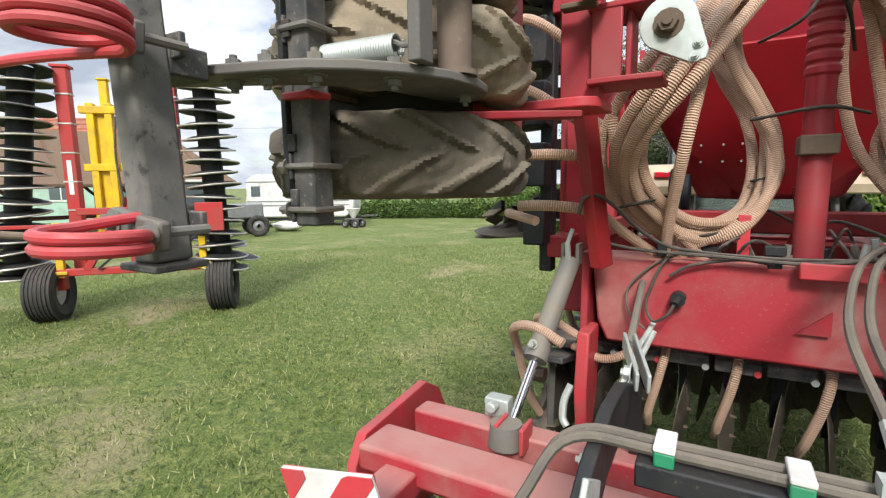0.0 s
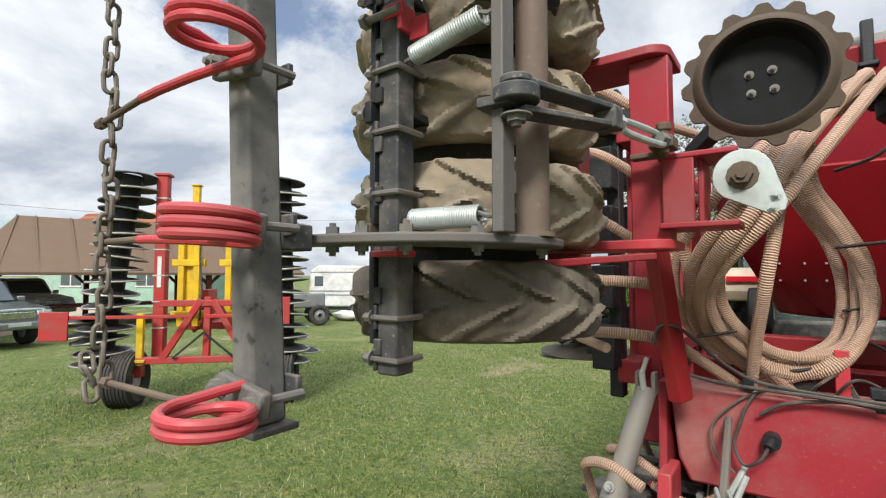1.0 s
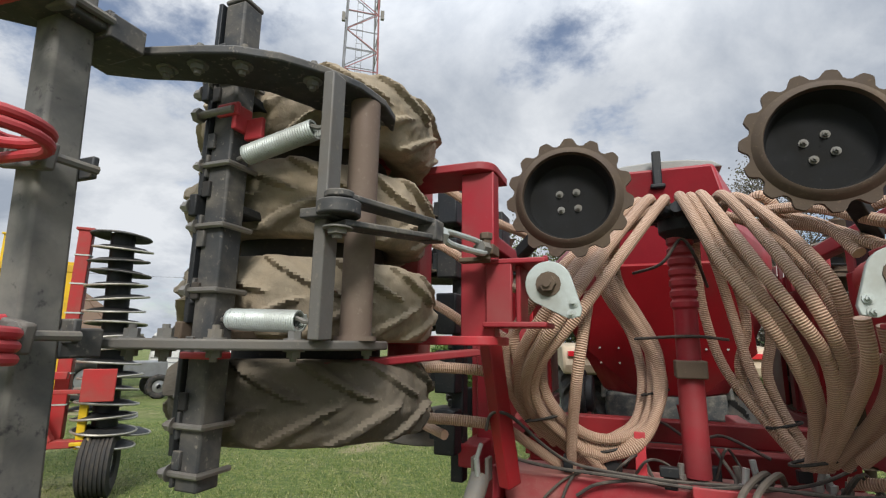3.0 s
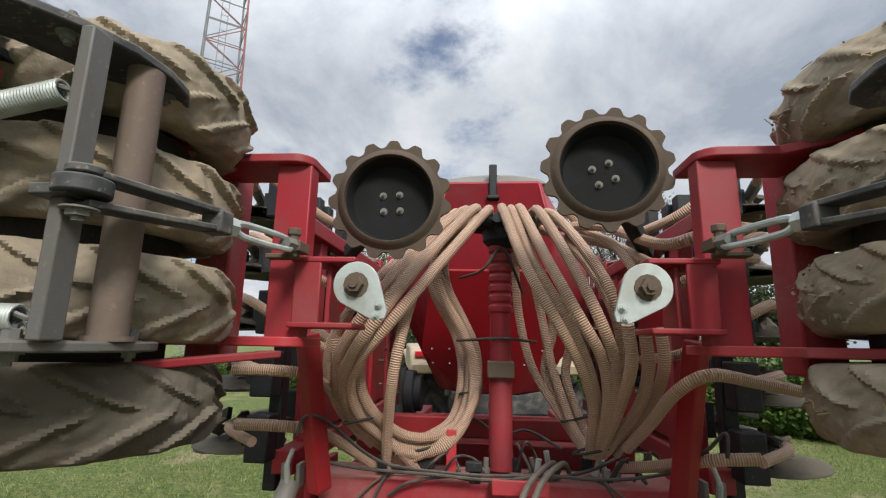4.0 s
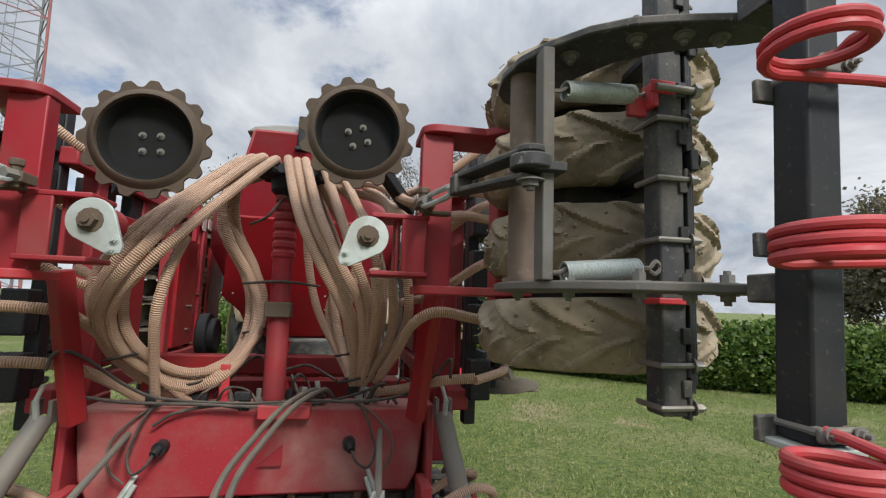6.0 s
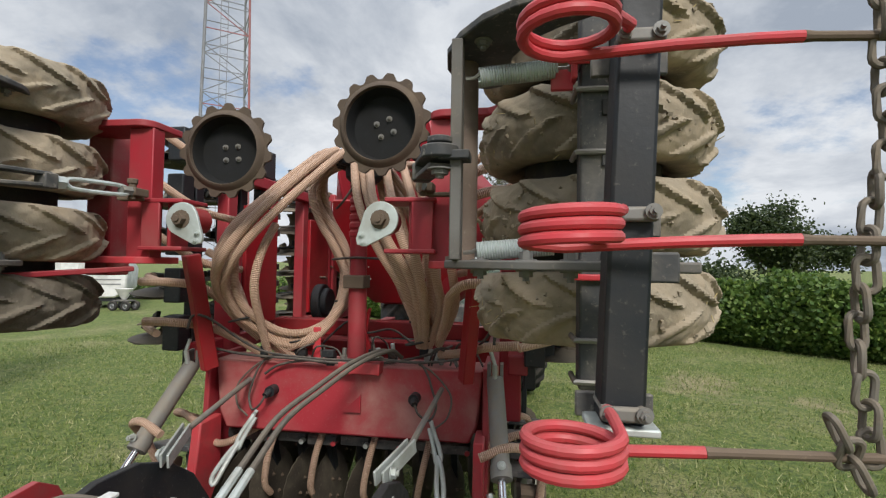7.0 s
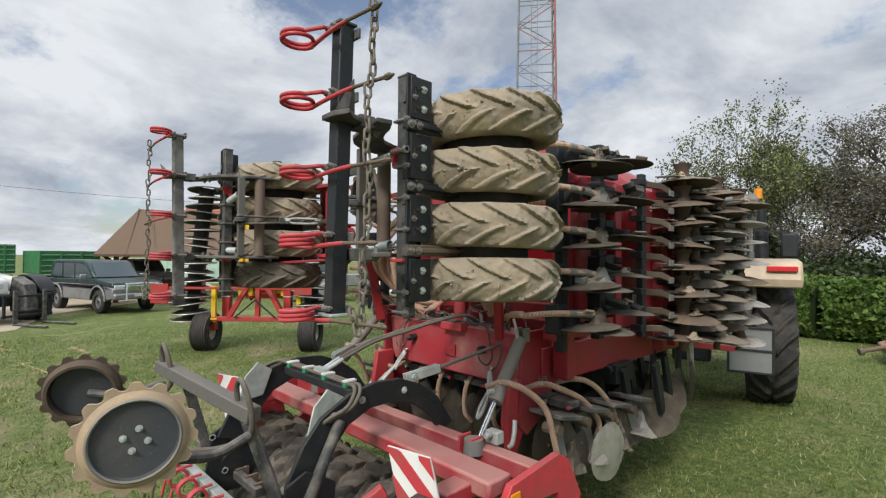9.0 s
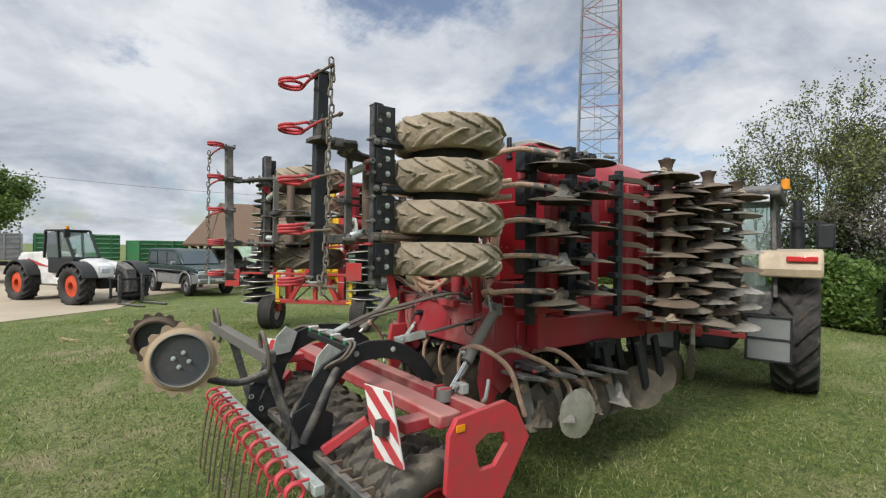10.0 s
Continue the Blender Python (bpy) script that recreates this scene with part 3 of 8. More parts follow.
# wings: packer tyres stacked on upright axles
TYRE = tyre_geo(0.368, 0.195, 0.20, 0.0155, 13, 30, 20, 2.6)
RIM = rim_geo(0.198, 0.19)
tyre0 = None
for s, cx, cy, dz in ((-1, -1.075, 2.52, -0.045), (1, 1.117, 2.60, 0.0)):
    for i in range(4):
        m = pose(cx + 0.012 * (i % 2), cy, 2.015 + dz + 0.255 * i, 1.5 * ((i * 7) % 3 - 1), 1.2 * ((i * 5) % 3 - 1), 37 * i + 11 * s)
        if s < 0 and i == 0:
            worn = part("packer_tyre", TYRE, WORN_MUD, drill, "dark packer tyre with mud smeared on its tread")
            part("rim", RIM, RED_DEEP, worn)
            worn.matrix_basis = m
        elif tyre0 is None:
            tyre0 = part("packer_tyre", TYRE, MUD, drill, "mud-caked tractor-tread packer tyre lying flat")
            part("rim", RIM, RED_DEEP, tyre0)
            tyre0.matrix_basis = m
        else:
            again(tyre0, m)
        if s > 0:
            # crumbs of dry mud and straw stuck to the tread
            rm = random.Random(300 + i)
            crumbs, straws = Geo(), Geo()
            for q in range(150):
                a, w = rm.uniform(0, 6.283), rm.uniform(-0.09, 0.09)
                rad = 0.358 - 0.9 * abs(w) ** 2 * 6 + rm.uniform(-0.006, 0.004)
                p = Vector((cx + rad * math.cos(a), cy + rad * math.sin(a), 2.015 + dz + 0.255 * i + w))
                if q % 5:
                    k = rm.uniform(0.004, 0.012)
                    crumbs.box((0, 0, 0), (k, k * rm.uniform(0.7, 1.6), k * 0.8), pose(*p, rm.uniform(0, 90), rm.uniform(0, 90), rm.uniform(0, 90)))
                else:
                    d = Vector((rm.gauss(0, 1), rm.gauss(0, 1), rm.gauss(0, 1))).normalized() * rm.uniform(0.015, 0.035)
                    straws.bar(p, p + d, 0.0018, 0.0018)
            tagged(part("mud_crust", crumbs, MUD, drill, "", 0, 0), kind="stuff")
            tagged(part("straw_litter", straws, STRAW, drill, "", 0, 0), kind="stuff")
    part("axle", Geo().cyl((cx, cy, 1.9), (cx, cy, 2.9), 0.035), BLACK, drill)
    # square tool bar with clips, beside the tyres
    up = 0.0 if s > 0 else -0.018
    bx, by = (1.05, 2.13) if s > 0 else (-1.02, 2.105)
    half_bar = 0.031 if s > 0 else 0.029
    zb, zt = (1.86, 2.925) if s > 0 else (1.825, 2.915)
    bar = part("tool_bar", Geo().box((bx, by, (zb + zt) / 2), (2 * half_bar, 2 * half_bar, zt - zb)), CHARCOAL, drill, "dark square steel tool bar folded upright", 0.005)
    part("bar_cap", Geo().box((bx, by, zt + 0.006), (2 * half_bar + 0.004, 2 * half_bar + 0.004, 0.012)), CHARCOAL, bar, "", 0.004)
    for k, z in enumerate((1.86, 1.95, 2.225, 2.365, 2.505, 2.71)):
        zz = z + (0.02 if s > 0 else 0.0)
        e, f = bx - s * half_bar, by - half_bar
        g = Geo()
        g.tube(spline([(bx + s * (half_bar + 0.014), f - 0.008, zz), (bx, f - 0.009, zz), (e - s * 0.004, f - 0.008, zz), (e - s * 0.009, f, zz), (e - s * 0.009, by + half_bar + 0.015, zz)], 4), 0.0066, 7)
        part("u_bolt", g, STEEL, bar)
        part("clip", Geo().box((bx + s * (half_bar + 0.003), f + 0.008, zz), (0.008, 0.03, 0.055)), CHARCOAL, bar, "", 0.003)
        part("nut", nut(Geo(), (bx + s * (half_bar + 0.008), f - 0.006, zz), (s, -0.15, 0), 0.011, 0.018), STEEL, bar)
    for k in range(9):
        # short strips with square cut-outs along the edge of the bar
        z = zb + 0.06 + 0.113 * k
        part("edge_strip", Geo().box((bx + s * (half_bar - 0.006), by - half_bar - 0.004, z), (0.02, 0.009, 0.036)), RUBBER if k % 2 else CHARCOAL, bar, "", 0.002)
    # slotted plates that carry the tyre arms, with the arms between them
    plx = bx + s * (half_bar + 0.022)
    for i, (z0, z1) in enumerate(((1.925, 2.115), (2.19, 2.395), (2.468, 2.668), (2.735, 2.92))):
        z0, z1 = z0 + up, z1 + up
        zc = (z0 + z1) / 2
        plate = part("slotted_plate", Geo().box((plx, by + 0.034, zc), (0.016, 0.122, z1 - z0)), BLACK, drill, "black slotted steel plate with a pair of bolts", 0.003)
        face = plx + s * 0.008
        for q in (-0.045, 0.043):
            part("slot", Geo().box((face + s * 0.001, by + 0.018, zc + q), (0.004, 0.05, 0.011)).box((face + s * 0.001, by - 0.004, zc + q - 0.012), (0.004, 0.01, 0.03)), RUBBER, plate)
            part("bolt", nut(Geo(), (face, by + 0.045, zc + q), (s, 0, 0), 0.0115, 0.011), ZINC, plate)
        part("bolt", nut(Geo(), (face, by - 0.008, zc), (s, 0, 0), 0.009, 0.012), STEEL, plate)
        part("backing_strip", Geo().box((plx - s * 0.012, by - 0.012, zc), (0.012, 0.05, z1 - z0 + 0.03)), BLACK, plate, "", 0.002)
        if i < 3:
            za = z1 + 0.037
            part("tyre_arm", Geo().bar((plx - s * 0.002, by - 0.045, za), (cx, cy, za), 0.02, 0.05).bar((plx - s * 0.03, by + 0.02, za), (cx, cy, za), 0.1, 0.02), RUST if i == 0 else BLACK, drill, "flat steel arm between the tyres", 0.003)
            part("arm_bolt", nut(Geo(), (plx + s * 0.012, by - 0.03, za), (s, -0.1, 0), 0.013, 0.022), STEEL, drill)
            part("arm_bolt", nut(Geo(), (plx + s * 0.012, by + 0.02, za), (s, -0.1, 0), 0.012, 0.014), STEEL, drill)
    # dark hubs that close the gaps between the tyres
    for i in range(3):
        part("hub_spacer", Geo().cyl((cx, cy, 2.10 + dz + 0.255 * i), (cx, cy, 2.19 + dz + 0.255 * i), 0.21, n=24), RUBBER, drill)
    # curved plates, above and below, that hold the brown pipe
    outline = [(1.20, 1.862), (1.12, 1.885), (1.04, 1.908), (0.96, 1.932), (0.885, 1.96), (0.815, 2.012), (0.758, 2.085), (0.718, 2.17), (0.706, 2.26), (0.72, 2.34), (0.75, 2.39), (0.80, 2.415), (0.85, 2.395), (0.862, 2.30), (0.88, 2.20), (0.925, 2.11), (0.985, 2.055), (1.06, 2.01), (1.14, 1.975), (1.21, 1.93)]
    poly = [(s * x + (0.0 if s < 0 else -0.012), y) for x, y in outline]
    zl, zu = (2.122, 2.65) if s > 0 else (2.104, 2.68)
    for z in (zl, zu):
        g = Geo().prism(poly if s < 0 else poly[::-1], 0.02, Matrix.Translation((0, 0, z)))
        low = z == zl
        pl = part("crescent_plate", g, STEEL_GREY if low else CHARCOAL, drill, "dusty curved steel plate", 0.004)
        for x, y in ((0.80, 2.10), (0.90, 2.00), (0.985, 1.965), (1.06, 1.955), (0.77, 2.33)):
            part("nut", nut(Geo(), (s * x, y, z + 0.02), (0, 0, 1), 0.014, 0.018), CAST, pl)
            part("nut", nut(Geo(), (s * x, y, z), (0, 0, -1), 0.014, 0.014), CAST, pl)
        # arm that reaches on to the harrow bar
        part("post_bracket", Geo().box((s * 1.09, 1.855, z + 0.01), (0.1, 0.07, 0.05)), CHARCOAL, drill, "", 0.004)
    # forked claw beside the harrow bar
    part("claw", Geo().prism([(1.05, 1.70), (1.13, 1.695), (1.215, 1.72), (1.16, 1.78), (1.13, 1.86), (1.05, 1.86)] if s > 0 else [(-1.05, 1.86), (-1.13, 1.86), (-1.16, 1.78), (-1.215, 1.72), (-1.13, 1.695), (-1.05, 1.70)], 0.022, Matrix.Translation((0, 0, zu - 0.002))), CHARCOAL, drill, "dark forged claw on the harrow bar", 0.004)
    part("claw_tip", Geo().add([(s * 1.14, 1.70, zu + 0.018), (s * 1.215, 1.72, zu + 0.018), (s * 1.16, 1.78, zu + 0.018), (s * 1.26, 1.71, zu + 0.12)], [(0, 2, 1), (0, 1, 3), (1, 2, 3), (2, 0, 3)]), CHARCOAL, drill, "", 0.003)
    part("red_lug", Geo().box((bx - s * 0.045, by - 0.02, zu - 0.07), (0.012, 0.05, 0.06)).box((bx - s * 0.07, by - 0.005, zu - 0.09), (0.05, 0.012, 0.05)).box((bx - s * 0.03, by - 0.045, zu - 0.055), (0.06, 0.01, 0.03)), RED_TINE, drill, "red bracket that holds the spring", 0.003)
    part("lug_bolt", Geo().cyl((bx + s * 0.06, by - 0.05, zu - 0.058), (bx - s * 0.05, by - 0.05, zu - 0.058), 0.009, n=10).cyl((bx + s * 0.045, by - 0.05, zu - 0.058), (bx + s * 0.06, by - 0.05, zu - 0.058), 0.017, n=6), STEEL, drill)
    part("red_lug", Geo().box((bx - s * 0.01, by - 0.02, zl - 0.014), (0.08, 0.06, 0.014)), RED_TINE, drill, "", 0.003)
    px0, py0 = s * 0.745, 2.235
    part("pipe_boss", Geo().cyl((px0, py0, zl + 0.02), (px0, py0, zl + 0.03), 0.046, n=24), PIPE, drill)
    part("spring_pipe", Geo().cyl((px0, py0, zl + 0.02), (px0, py0, zu), 0.035, n=28), PIPE, drill, "brown dusty steel pipe")
    part("flat_bar", Geo().box((s * 0.742, 2.10, (zl + zu) / 2 + 0.01), (0.026, 0.046, zu - zl - 0.02)), STEEL_GREY, drill, "dusty grey flat steel bar", 0.003)
    # link that pulls towards the tower
    lz = 2.368 if s < 0 else 2.378
    eye = Vector((s * 0.705, 2.085, lz))
    far = Vector((s * 0.615, 2.345, lz + 0.012))
    link = part("pull_link", Geo().prism(arc(0, 0, 0.044, 0, 360, 28)[:-1], 0.03, Matrix.Translation((eye.x, eye.y, lz - 0.006))), CHARCOAL, drill, "dusty black clevis link with a threaded eye", 0.004)
    part("link_tab", Geo().bar((s * 0.775, 2.085, lz), (eye.x, eye.y, lz), 0.06, 0.02), CHARCOAL, link, "", 0.003)
    for k, k2 in ((-0.02, -0.014), (0.034, 0.022)):
        part("cheek", Geo().bar(eye + Vector((0, 0, k)), far + Vector((0, 0, k2)), 0.052, 0.013), CHARCOAL, link, "", 0.003)
    part("nut", nut(Geo(), eye + Vector((0, 0, -0.027)), (0, 0, -1), 0.02, 0.014), CAST, link)
    part("pin_head", Geo().cyl(eye + Vector((0, 0, 0.03)), eye + Vector((0, 0, 0.045)), 0.03, n=20), CHARCOAL, link, "", 0.003)
    part("end_block", Geo().bar(far - Vector((0, 0.03, 0)), far + Vector((-s * 0.004, 0.012, 0)), 0.05, 0.05), CHARCOAL, link, "", 0.004)
    tip = Vector((s * 0.562, 2.60, lz + 0.02))
    d = (tip - far).normalized()
    side = Vector((0.35 * s, 0.25, 0.9)).normalized()
    side = (side - d * side.dot(d)).normalized()
    part("lock_nut", Geo().cyl(far + d * 0.012, far + d * 0.045, 0.023, n=6), ZINC, link)
    loop = [far + d * 0.05, far + d * 0.08 + side * 0.019, tip - d * 0.02 + side * 0.019, tip + side * 0.0, tip - d * 0.02 - side * 0.019, far + d * 0.08 - side * 0.019, far + d * 0.05]
    part("threaded_eye", Geo().tube(spline(loop, 5), 0.0085, 8), ZINC, link, "bright threaded eye")
    part("lock_nut", Geo().cyl(tip - d * 0.02, tip + d * 0.02, 0.019, n=6), CAST, link)
    part("yoke", Geo().box(tip + Vector((s * 0.005, 0.05, 0.0)), (0.06, 0.07, 0.03)).cyl(tip + Vector((0, 0.03, -0.03)), tip + Vector((0, 0.03, 0.045)), 0.014, n=8).cyl(tip + Vector((0, 0.03, 0.03)), tip + Vector((0, 0.03, 0.05)), 0.02, n=6).box(tip + Vector((s * 0.05, 0.08, -0.02)), (0.09, 0.04, 0.014)), RUST, link, "", 0.003)
    # two coil springs from the bar to the flat bar
    for (x0, y0, z0), (x1, y1, z1) in (((0.965, 2.105, 2.178), (0.79, 2.105, 2.162)), ((0.965, 2.12, 2.585), (0.79, 2.105, 2.566))) if s > 0 else (((0.965, 2.10, 2.165), (0.79, 2.10, 2.16)), ((0.965, 2.10, 2.53), (0.785, 2.10, 2.565))):
        a, b = Vector((s * x0, y0, z0)), Vector((s * x1, y1, z1))
        d = (b - a).normalized()
        u = d.orthogonal().normalized()
        w = d.cross(u)
        turns, k = 30, 12
        pts = [a.lerp(b, i / (turns * k)) + (u * math.cos(2 * math.pi * i / k) + w * math.sin(2 * math.pi * i / k)) * 0.0205 for i in range(turns * k + 1)]
        sp = part("tension_spring", Geo().tube(pts, 0.0031, 5), ZINC, drill, "zinc coil tension spring")
        part("hook", Geo().tube(spline([a + d * 0.02 + u * 0.018, a - d * 0.008, a - d * 0.03, a - d * 0.045 + Vector((0, 0, 0.014)), a - d * 0.058, a - d * 0.045 - Vector((0, 0, 0.014)), a - d * 0.028 - Vector((0, 0, 0.006))], 4), 0.0052, 6), STEEL, sp)
        part("hook", Geo().tube([b - d * 0.02 + w * 0.018, b + d * 0.01, b + d * 0.03], 0.005, 6), STEEL, sp)

# harrow sections: upright bars with red coil tines, leaning slightly outward
for s, base_x, py, z0, z1, lean, zs in (
    (-1, -1.05, 1.79, 1.79, 2.99, 4.0, ((1.835, -1.41, 1.68, -0.004, 1.75), (2.118, -1.47, 1.68, -0.006, 2.75), (2.398, -1.46, 1.67, -0.04, 1.75), (2.69, -1.47, 1.68, -0.045, 1.75), (2.975, -1.48, 1.685, -0.05, 1.75))),
    (1, 1.036, 1.775, 1.90, 3.03, 2.2, ((1.896, 1.45, 1.70, 0.0, 2.75), (2.185, 1.422, 1.68, -0.016, 2.75), (2.448, 1.45, 1.712, -0.006, 1.75), (2.735, 1.441, 1.727, -0.008, 1.75), (2.985, 1.425, 1.687, -0.03, 1.75))),
):
    tilt = math.tan(radians(lean))
    top_x = base_x + s * tilt * (z1 - z0)
    bar = part("harrow_bar", Geo().bar((base_x, py, z0), (top_x, py, z1), 0.064, 0.064), SPOTTED if s < 0 else BLACK, drill, "dusty square harrow bar folded upright", 0.006)
    part("end_plate", Geo().box((base_x, py, z0 - 0.006), (0.1, 0.09, 0.012)), ZINC if s > 0 else CHARCOAL, bar, "", 0.003)
    part("end_plate", Geo().box((top_x, py, z1 + 0.004), (0.08, 0.08, 0.012)), CHARCOAL, bar, "", 0.003)
    for k, (z, tipx, tipy, rise, turns) in enumerate(zs):
        px = base_x + s * tilt * (z - z0)
        ccx, ccy = (-0.975 if k < 3 else -1.02) if s < 0 else 0.954 - 0.005 * k, 1.656
        pts, kk = [], 20
        for i in range(int(turns * kk) + 1):
            a = -2 * math.pi * i / kk
            pts.append(Vector((ccx + s * 0.061 * math.cos(a), ccy + 0.061 * math.sin(a), z + 0.02 - 0.0168 * i / kk)))
        start = [Vector((px - s * 0.025, py - 0.045, z + 0.03)), Vector((px - s * 0.022, py - 0.075, z + 0.027))]
        end = pts[-1]
        tip = Vector((tipx, tipy, z + rise))
        sag = Vector((0, -0.012, 0.006))
        out = [end.lerp(tip, t) + sag * math.sin(math.pi * t) for t in ((0.06, 0.12, 0.24, 0.36) if k == 0 else (0.06, 0.16, 0.3, 0.5, 0.62))]
        tine = part("coil_tine", Geo().tube(start + pts + out, 0.0084, 10), RED_TINE, drill, "red coated coil spring tine")
        part("tine_rod", Geo().tube([out[-1], out[-1].lerp(tip, 0.08), out[-1].lerp(tip, 0.5), tip], 0.0066, 10, radii=[0.0083, 0.0068, 0.0066, 0.0066]), RUST, tine, "bare worn rod")
        part("tine_tip", Geo().cyl(tip - Vector((s * 0.022, 0, 0)), tip + Vector((s * 0.004, 0, 0)), 0.0112, n=6).cyl(tip + Vector((s * 0.004, 0, 0)), tip + Vector((s * 0.022, 0, 0)), 0.009, 0.004, n=8), RUST, tine)
        # clamp across the bar, a little askew, with a nut at each end
        tw = 9.0 if s < 0 else 0.0
        cm = pose(px - s * (0.02 if s < 0 else 0.0), py - 0.044, z + (0.012 if s < 0 else 0.024), 0, tw, 0)
        clamp = part("tine_clamp", Geo().box((0, 0, 0), (0.135, 0.02, 0.046) if s < 0 else (0.07, 0.014, 0.022), cm), STEEL_GREY if s < 0 else CAST, drill, "", 0.005)
        for dx in (-0.05, 0.05):
            p = cm @ Vector((dx * (1.0 if s < 0 else 0.5), -0.01, 0.003))
            part("nut", nut(Geo(), p, (0, -1, 0), 0.0135 if s < 0 else 0.008, 0.016 if s < 0 else 0.009), CAST, clamp)
            part("strap", Geo().cyl(p, p + Vector((0, 0.09, 0)), 0.008, n=8), CAST, clamp)
        part("rear_strap", Geo().box((px, py + 0.038, z + 0.015), (0.12, 0.012, 0.04)), CHARCOAL, clamp, "", 0.003)

# marker discs standing above the tower
def marker_disc(m, parent, lab, ringmat=DARK_RUST, shallow=False):
    ring = []
    n = 15
    for i in range(n):
        a = 360.0 / n * i
        for da, r in ((0, 0.181), (3.4, 0.184), (6.5, 0.198), (8.5, 0.205), (12, 0.206), (15.5, 0.205), (17.5, 0.198), (20.6, 0.184)):
            t = radians(a + da)
            ring.append((r * math.cos(t), r * math.sin(t)))
    k, inner = len(ring), [(0.15 * x / math.hypot(x, y), 0.15 * y / math.hypot(x, y)) for x, y in ring]
    vs = [(*p, z) for z in (-0.006, 0.008) for p in ring] + [(*p, z) for z in (-0.006, 0.008) for p in inner]
    fs = []
    for i in range(k):
        j = (i + 1) % k
        fs += [(i, j, k + j, k + i), (k + i, k + j, 3 * k + j, 3 * k + i), (3 * k + i, 3 * k + j, 2 * k + j, 2 * k + i), (2 * k + i, 2 * k + j, j, i)]
    g = Geo().add(vs, fs)
    g.lathe([(0.178, 0.004), (0.172, 0.012), (0.163, 0.020), (0.156, 0.028), (0.149, 0.03), (0.146, 0.022), (0.146, -0.05), (0.16, -0.05), (0.175, -0.02)], 64, closed=True)
    d = part("marker_disc", g, ringmat, parent, lab)
    d.matrix_basis = m
    if shallow:
        part("dish", Geo().lathe([(0.1455, 0.026), (0.139, 0.028), (0.134, 0.016), (0.1, 0.014), (0.001, 0.014), (0.001, 0.0), (0.14, 0.0)], 64, closed=True), SLATE, d, "slate grey hub plate")
        part("lip", Geo().lathe([(0.152, 0.03), (0.146, 0.036), (0.14, 0.032), (0.14, 0.026), (0.15, 0.024)], 64, closed=True), CAST, d)
    else:
        part("dish", Geo().lathe([(0.1455, 0.012), (0.141, 0.006), (0.138, -0.03), (0.13, -0.045), (0.09, -0.05), (0.001, -0.052), (0.001, -0.062), (0.145, -0.055)], 64, closed=True), DARK_DISH, d, "black dished hub plate")
    for q in range(4):
        a = radians(45 + 90 * q)
        part("bolt", nut(Geo(), (0.04 * math.cos(a), 0.04 * math.sin(a), 0.014 if shallow else -0.0505), (0, 0, 1), 0.0085, 0.011), ZINC if shallow else CAST, d)
    return d


marker_disc(pose(-0.355, 2.90, 2.605, 90, 0, 4) @ pose(0, 0, 0, 0, 0, 4), drill, "rust-brown notched marker disc raised on its arm")
marker_disc(pose(0.345, 2.85, 2.685, 90, 0, -3) @ pose(0, 0, 0, 0, 0, 20), drill, "rust-brown notched marker disc raised on its arm")
part("marker_arm", Geo().bar((-0.38, 3.0, 2.60), (-0.60, 3.3, 2.5), 0.05, 0.05), BLACK, drill, "", 0.004)
part("marker_arm", Geo().bar((0.38, 2.96, 2.67), (0.60, 3.3, 2.5), 0.05, 0.05), BLACK, drill, "", 0.004)

# hopper ahead of the towers
NEAR = Matrix.Translation((0.005, 0.161, 0.25)) @ Matrix.Diagonal((0.883, 0.883, 0.883, 1))
g = Geo()
sec = [(-0.84, 2.84), (-0.44, 3.27), (0.44, 3.27), (0.84, 2.84), (0.84, 2.5), (0.45, 1.75), (-0.45, 1.75), (-0.84, 2.5)]
def ring_at(y, k):
    return [(x * k, y, z if z < 3.0 else z - (y - 4.66) * 0.06) for x, z in sec]
vs = [(x * (0.76 if z > 3.0 else 0.5 if z > 2.6 else 0.48), 4.62 + max(0.0, 2.75 - z) * 0.7, z) for x, _, z in ring_at(4.66, 1.0)] + ring_at(5.7, 1.0) + ring_at(7.0, 1.0) + ring_at(7.2, 0.9)
n8 = len(sec)
fs = [tuple(range(n8)), tuple(3 * n8 + i for i in range(n8 - 1, -1, -1))]
for k in range(3):
    fs += [(k * n8 + i, (k + 1) * n8 + i, (k + 1) * n8 + (i + 1) % n8, k * n8 + (i + 1) % n8) for i in range(n8)]
g.add(vs, [f[::-1] for f in fs], NEAR)
hopper = part("hopper", g, RED, drill, "large red seed hopper", 0.02)
g = Geo()
g.prism([(-0.40, 3.27), (-0.34, 3.315), (-0.2, 3.34), (0, 3.35), (0.2, 3.34), (0.34, 3.315), (0.40, 3.27)], 2.5, Matrix.Translation((0, 7.2, 0)) @ Matrix.Rotation(radians(90), 4, "X"))
g.v = [NEAR @ Vector((v.x, v.y, v.z - (v.y - 4.66) * 0.06)) for v in g.v]
part("hopper_lid", g, GREY_LID, drill, "grey tarpaulin hopper cover", 0.01)
g = Geo().box((0, 4.61, 3.25), (0.055, 0.04, 0.26), NEAR).box((0, 4.61, 3.14), (0.09, 0.05, 0.03), NEAR)
part("lid_latch", g, BLACK, drill, "", 0.008)
g = Geo()
g.prism([(-0.40, 2.62), (0.40, 2.62), (0.50, 2.0), (0.2, 1.66), (-0.2, 1.66), (-0.50, 2.0)], 0.03, NEAR @ Matrix.Translation((0, 4.5, 2.62)) @ Matrix.Rotation(radians(32), 4, "X") @ Matrix.Translation((0, 0, -2.62)) @ Matrix.Rotation(radians(90), 4, "X"))
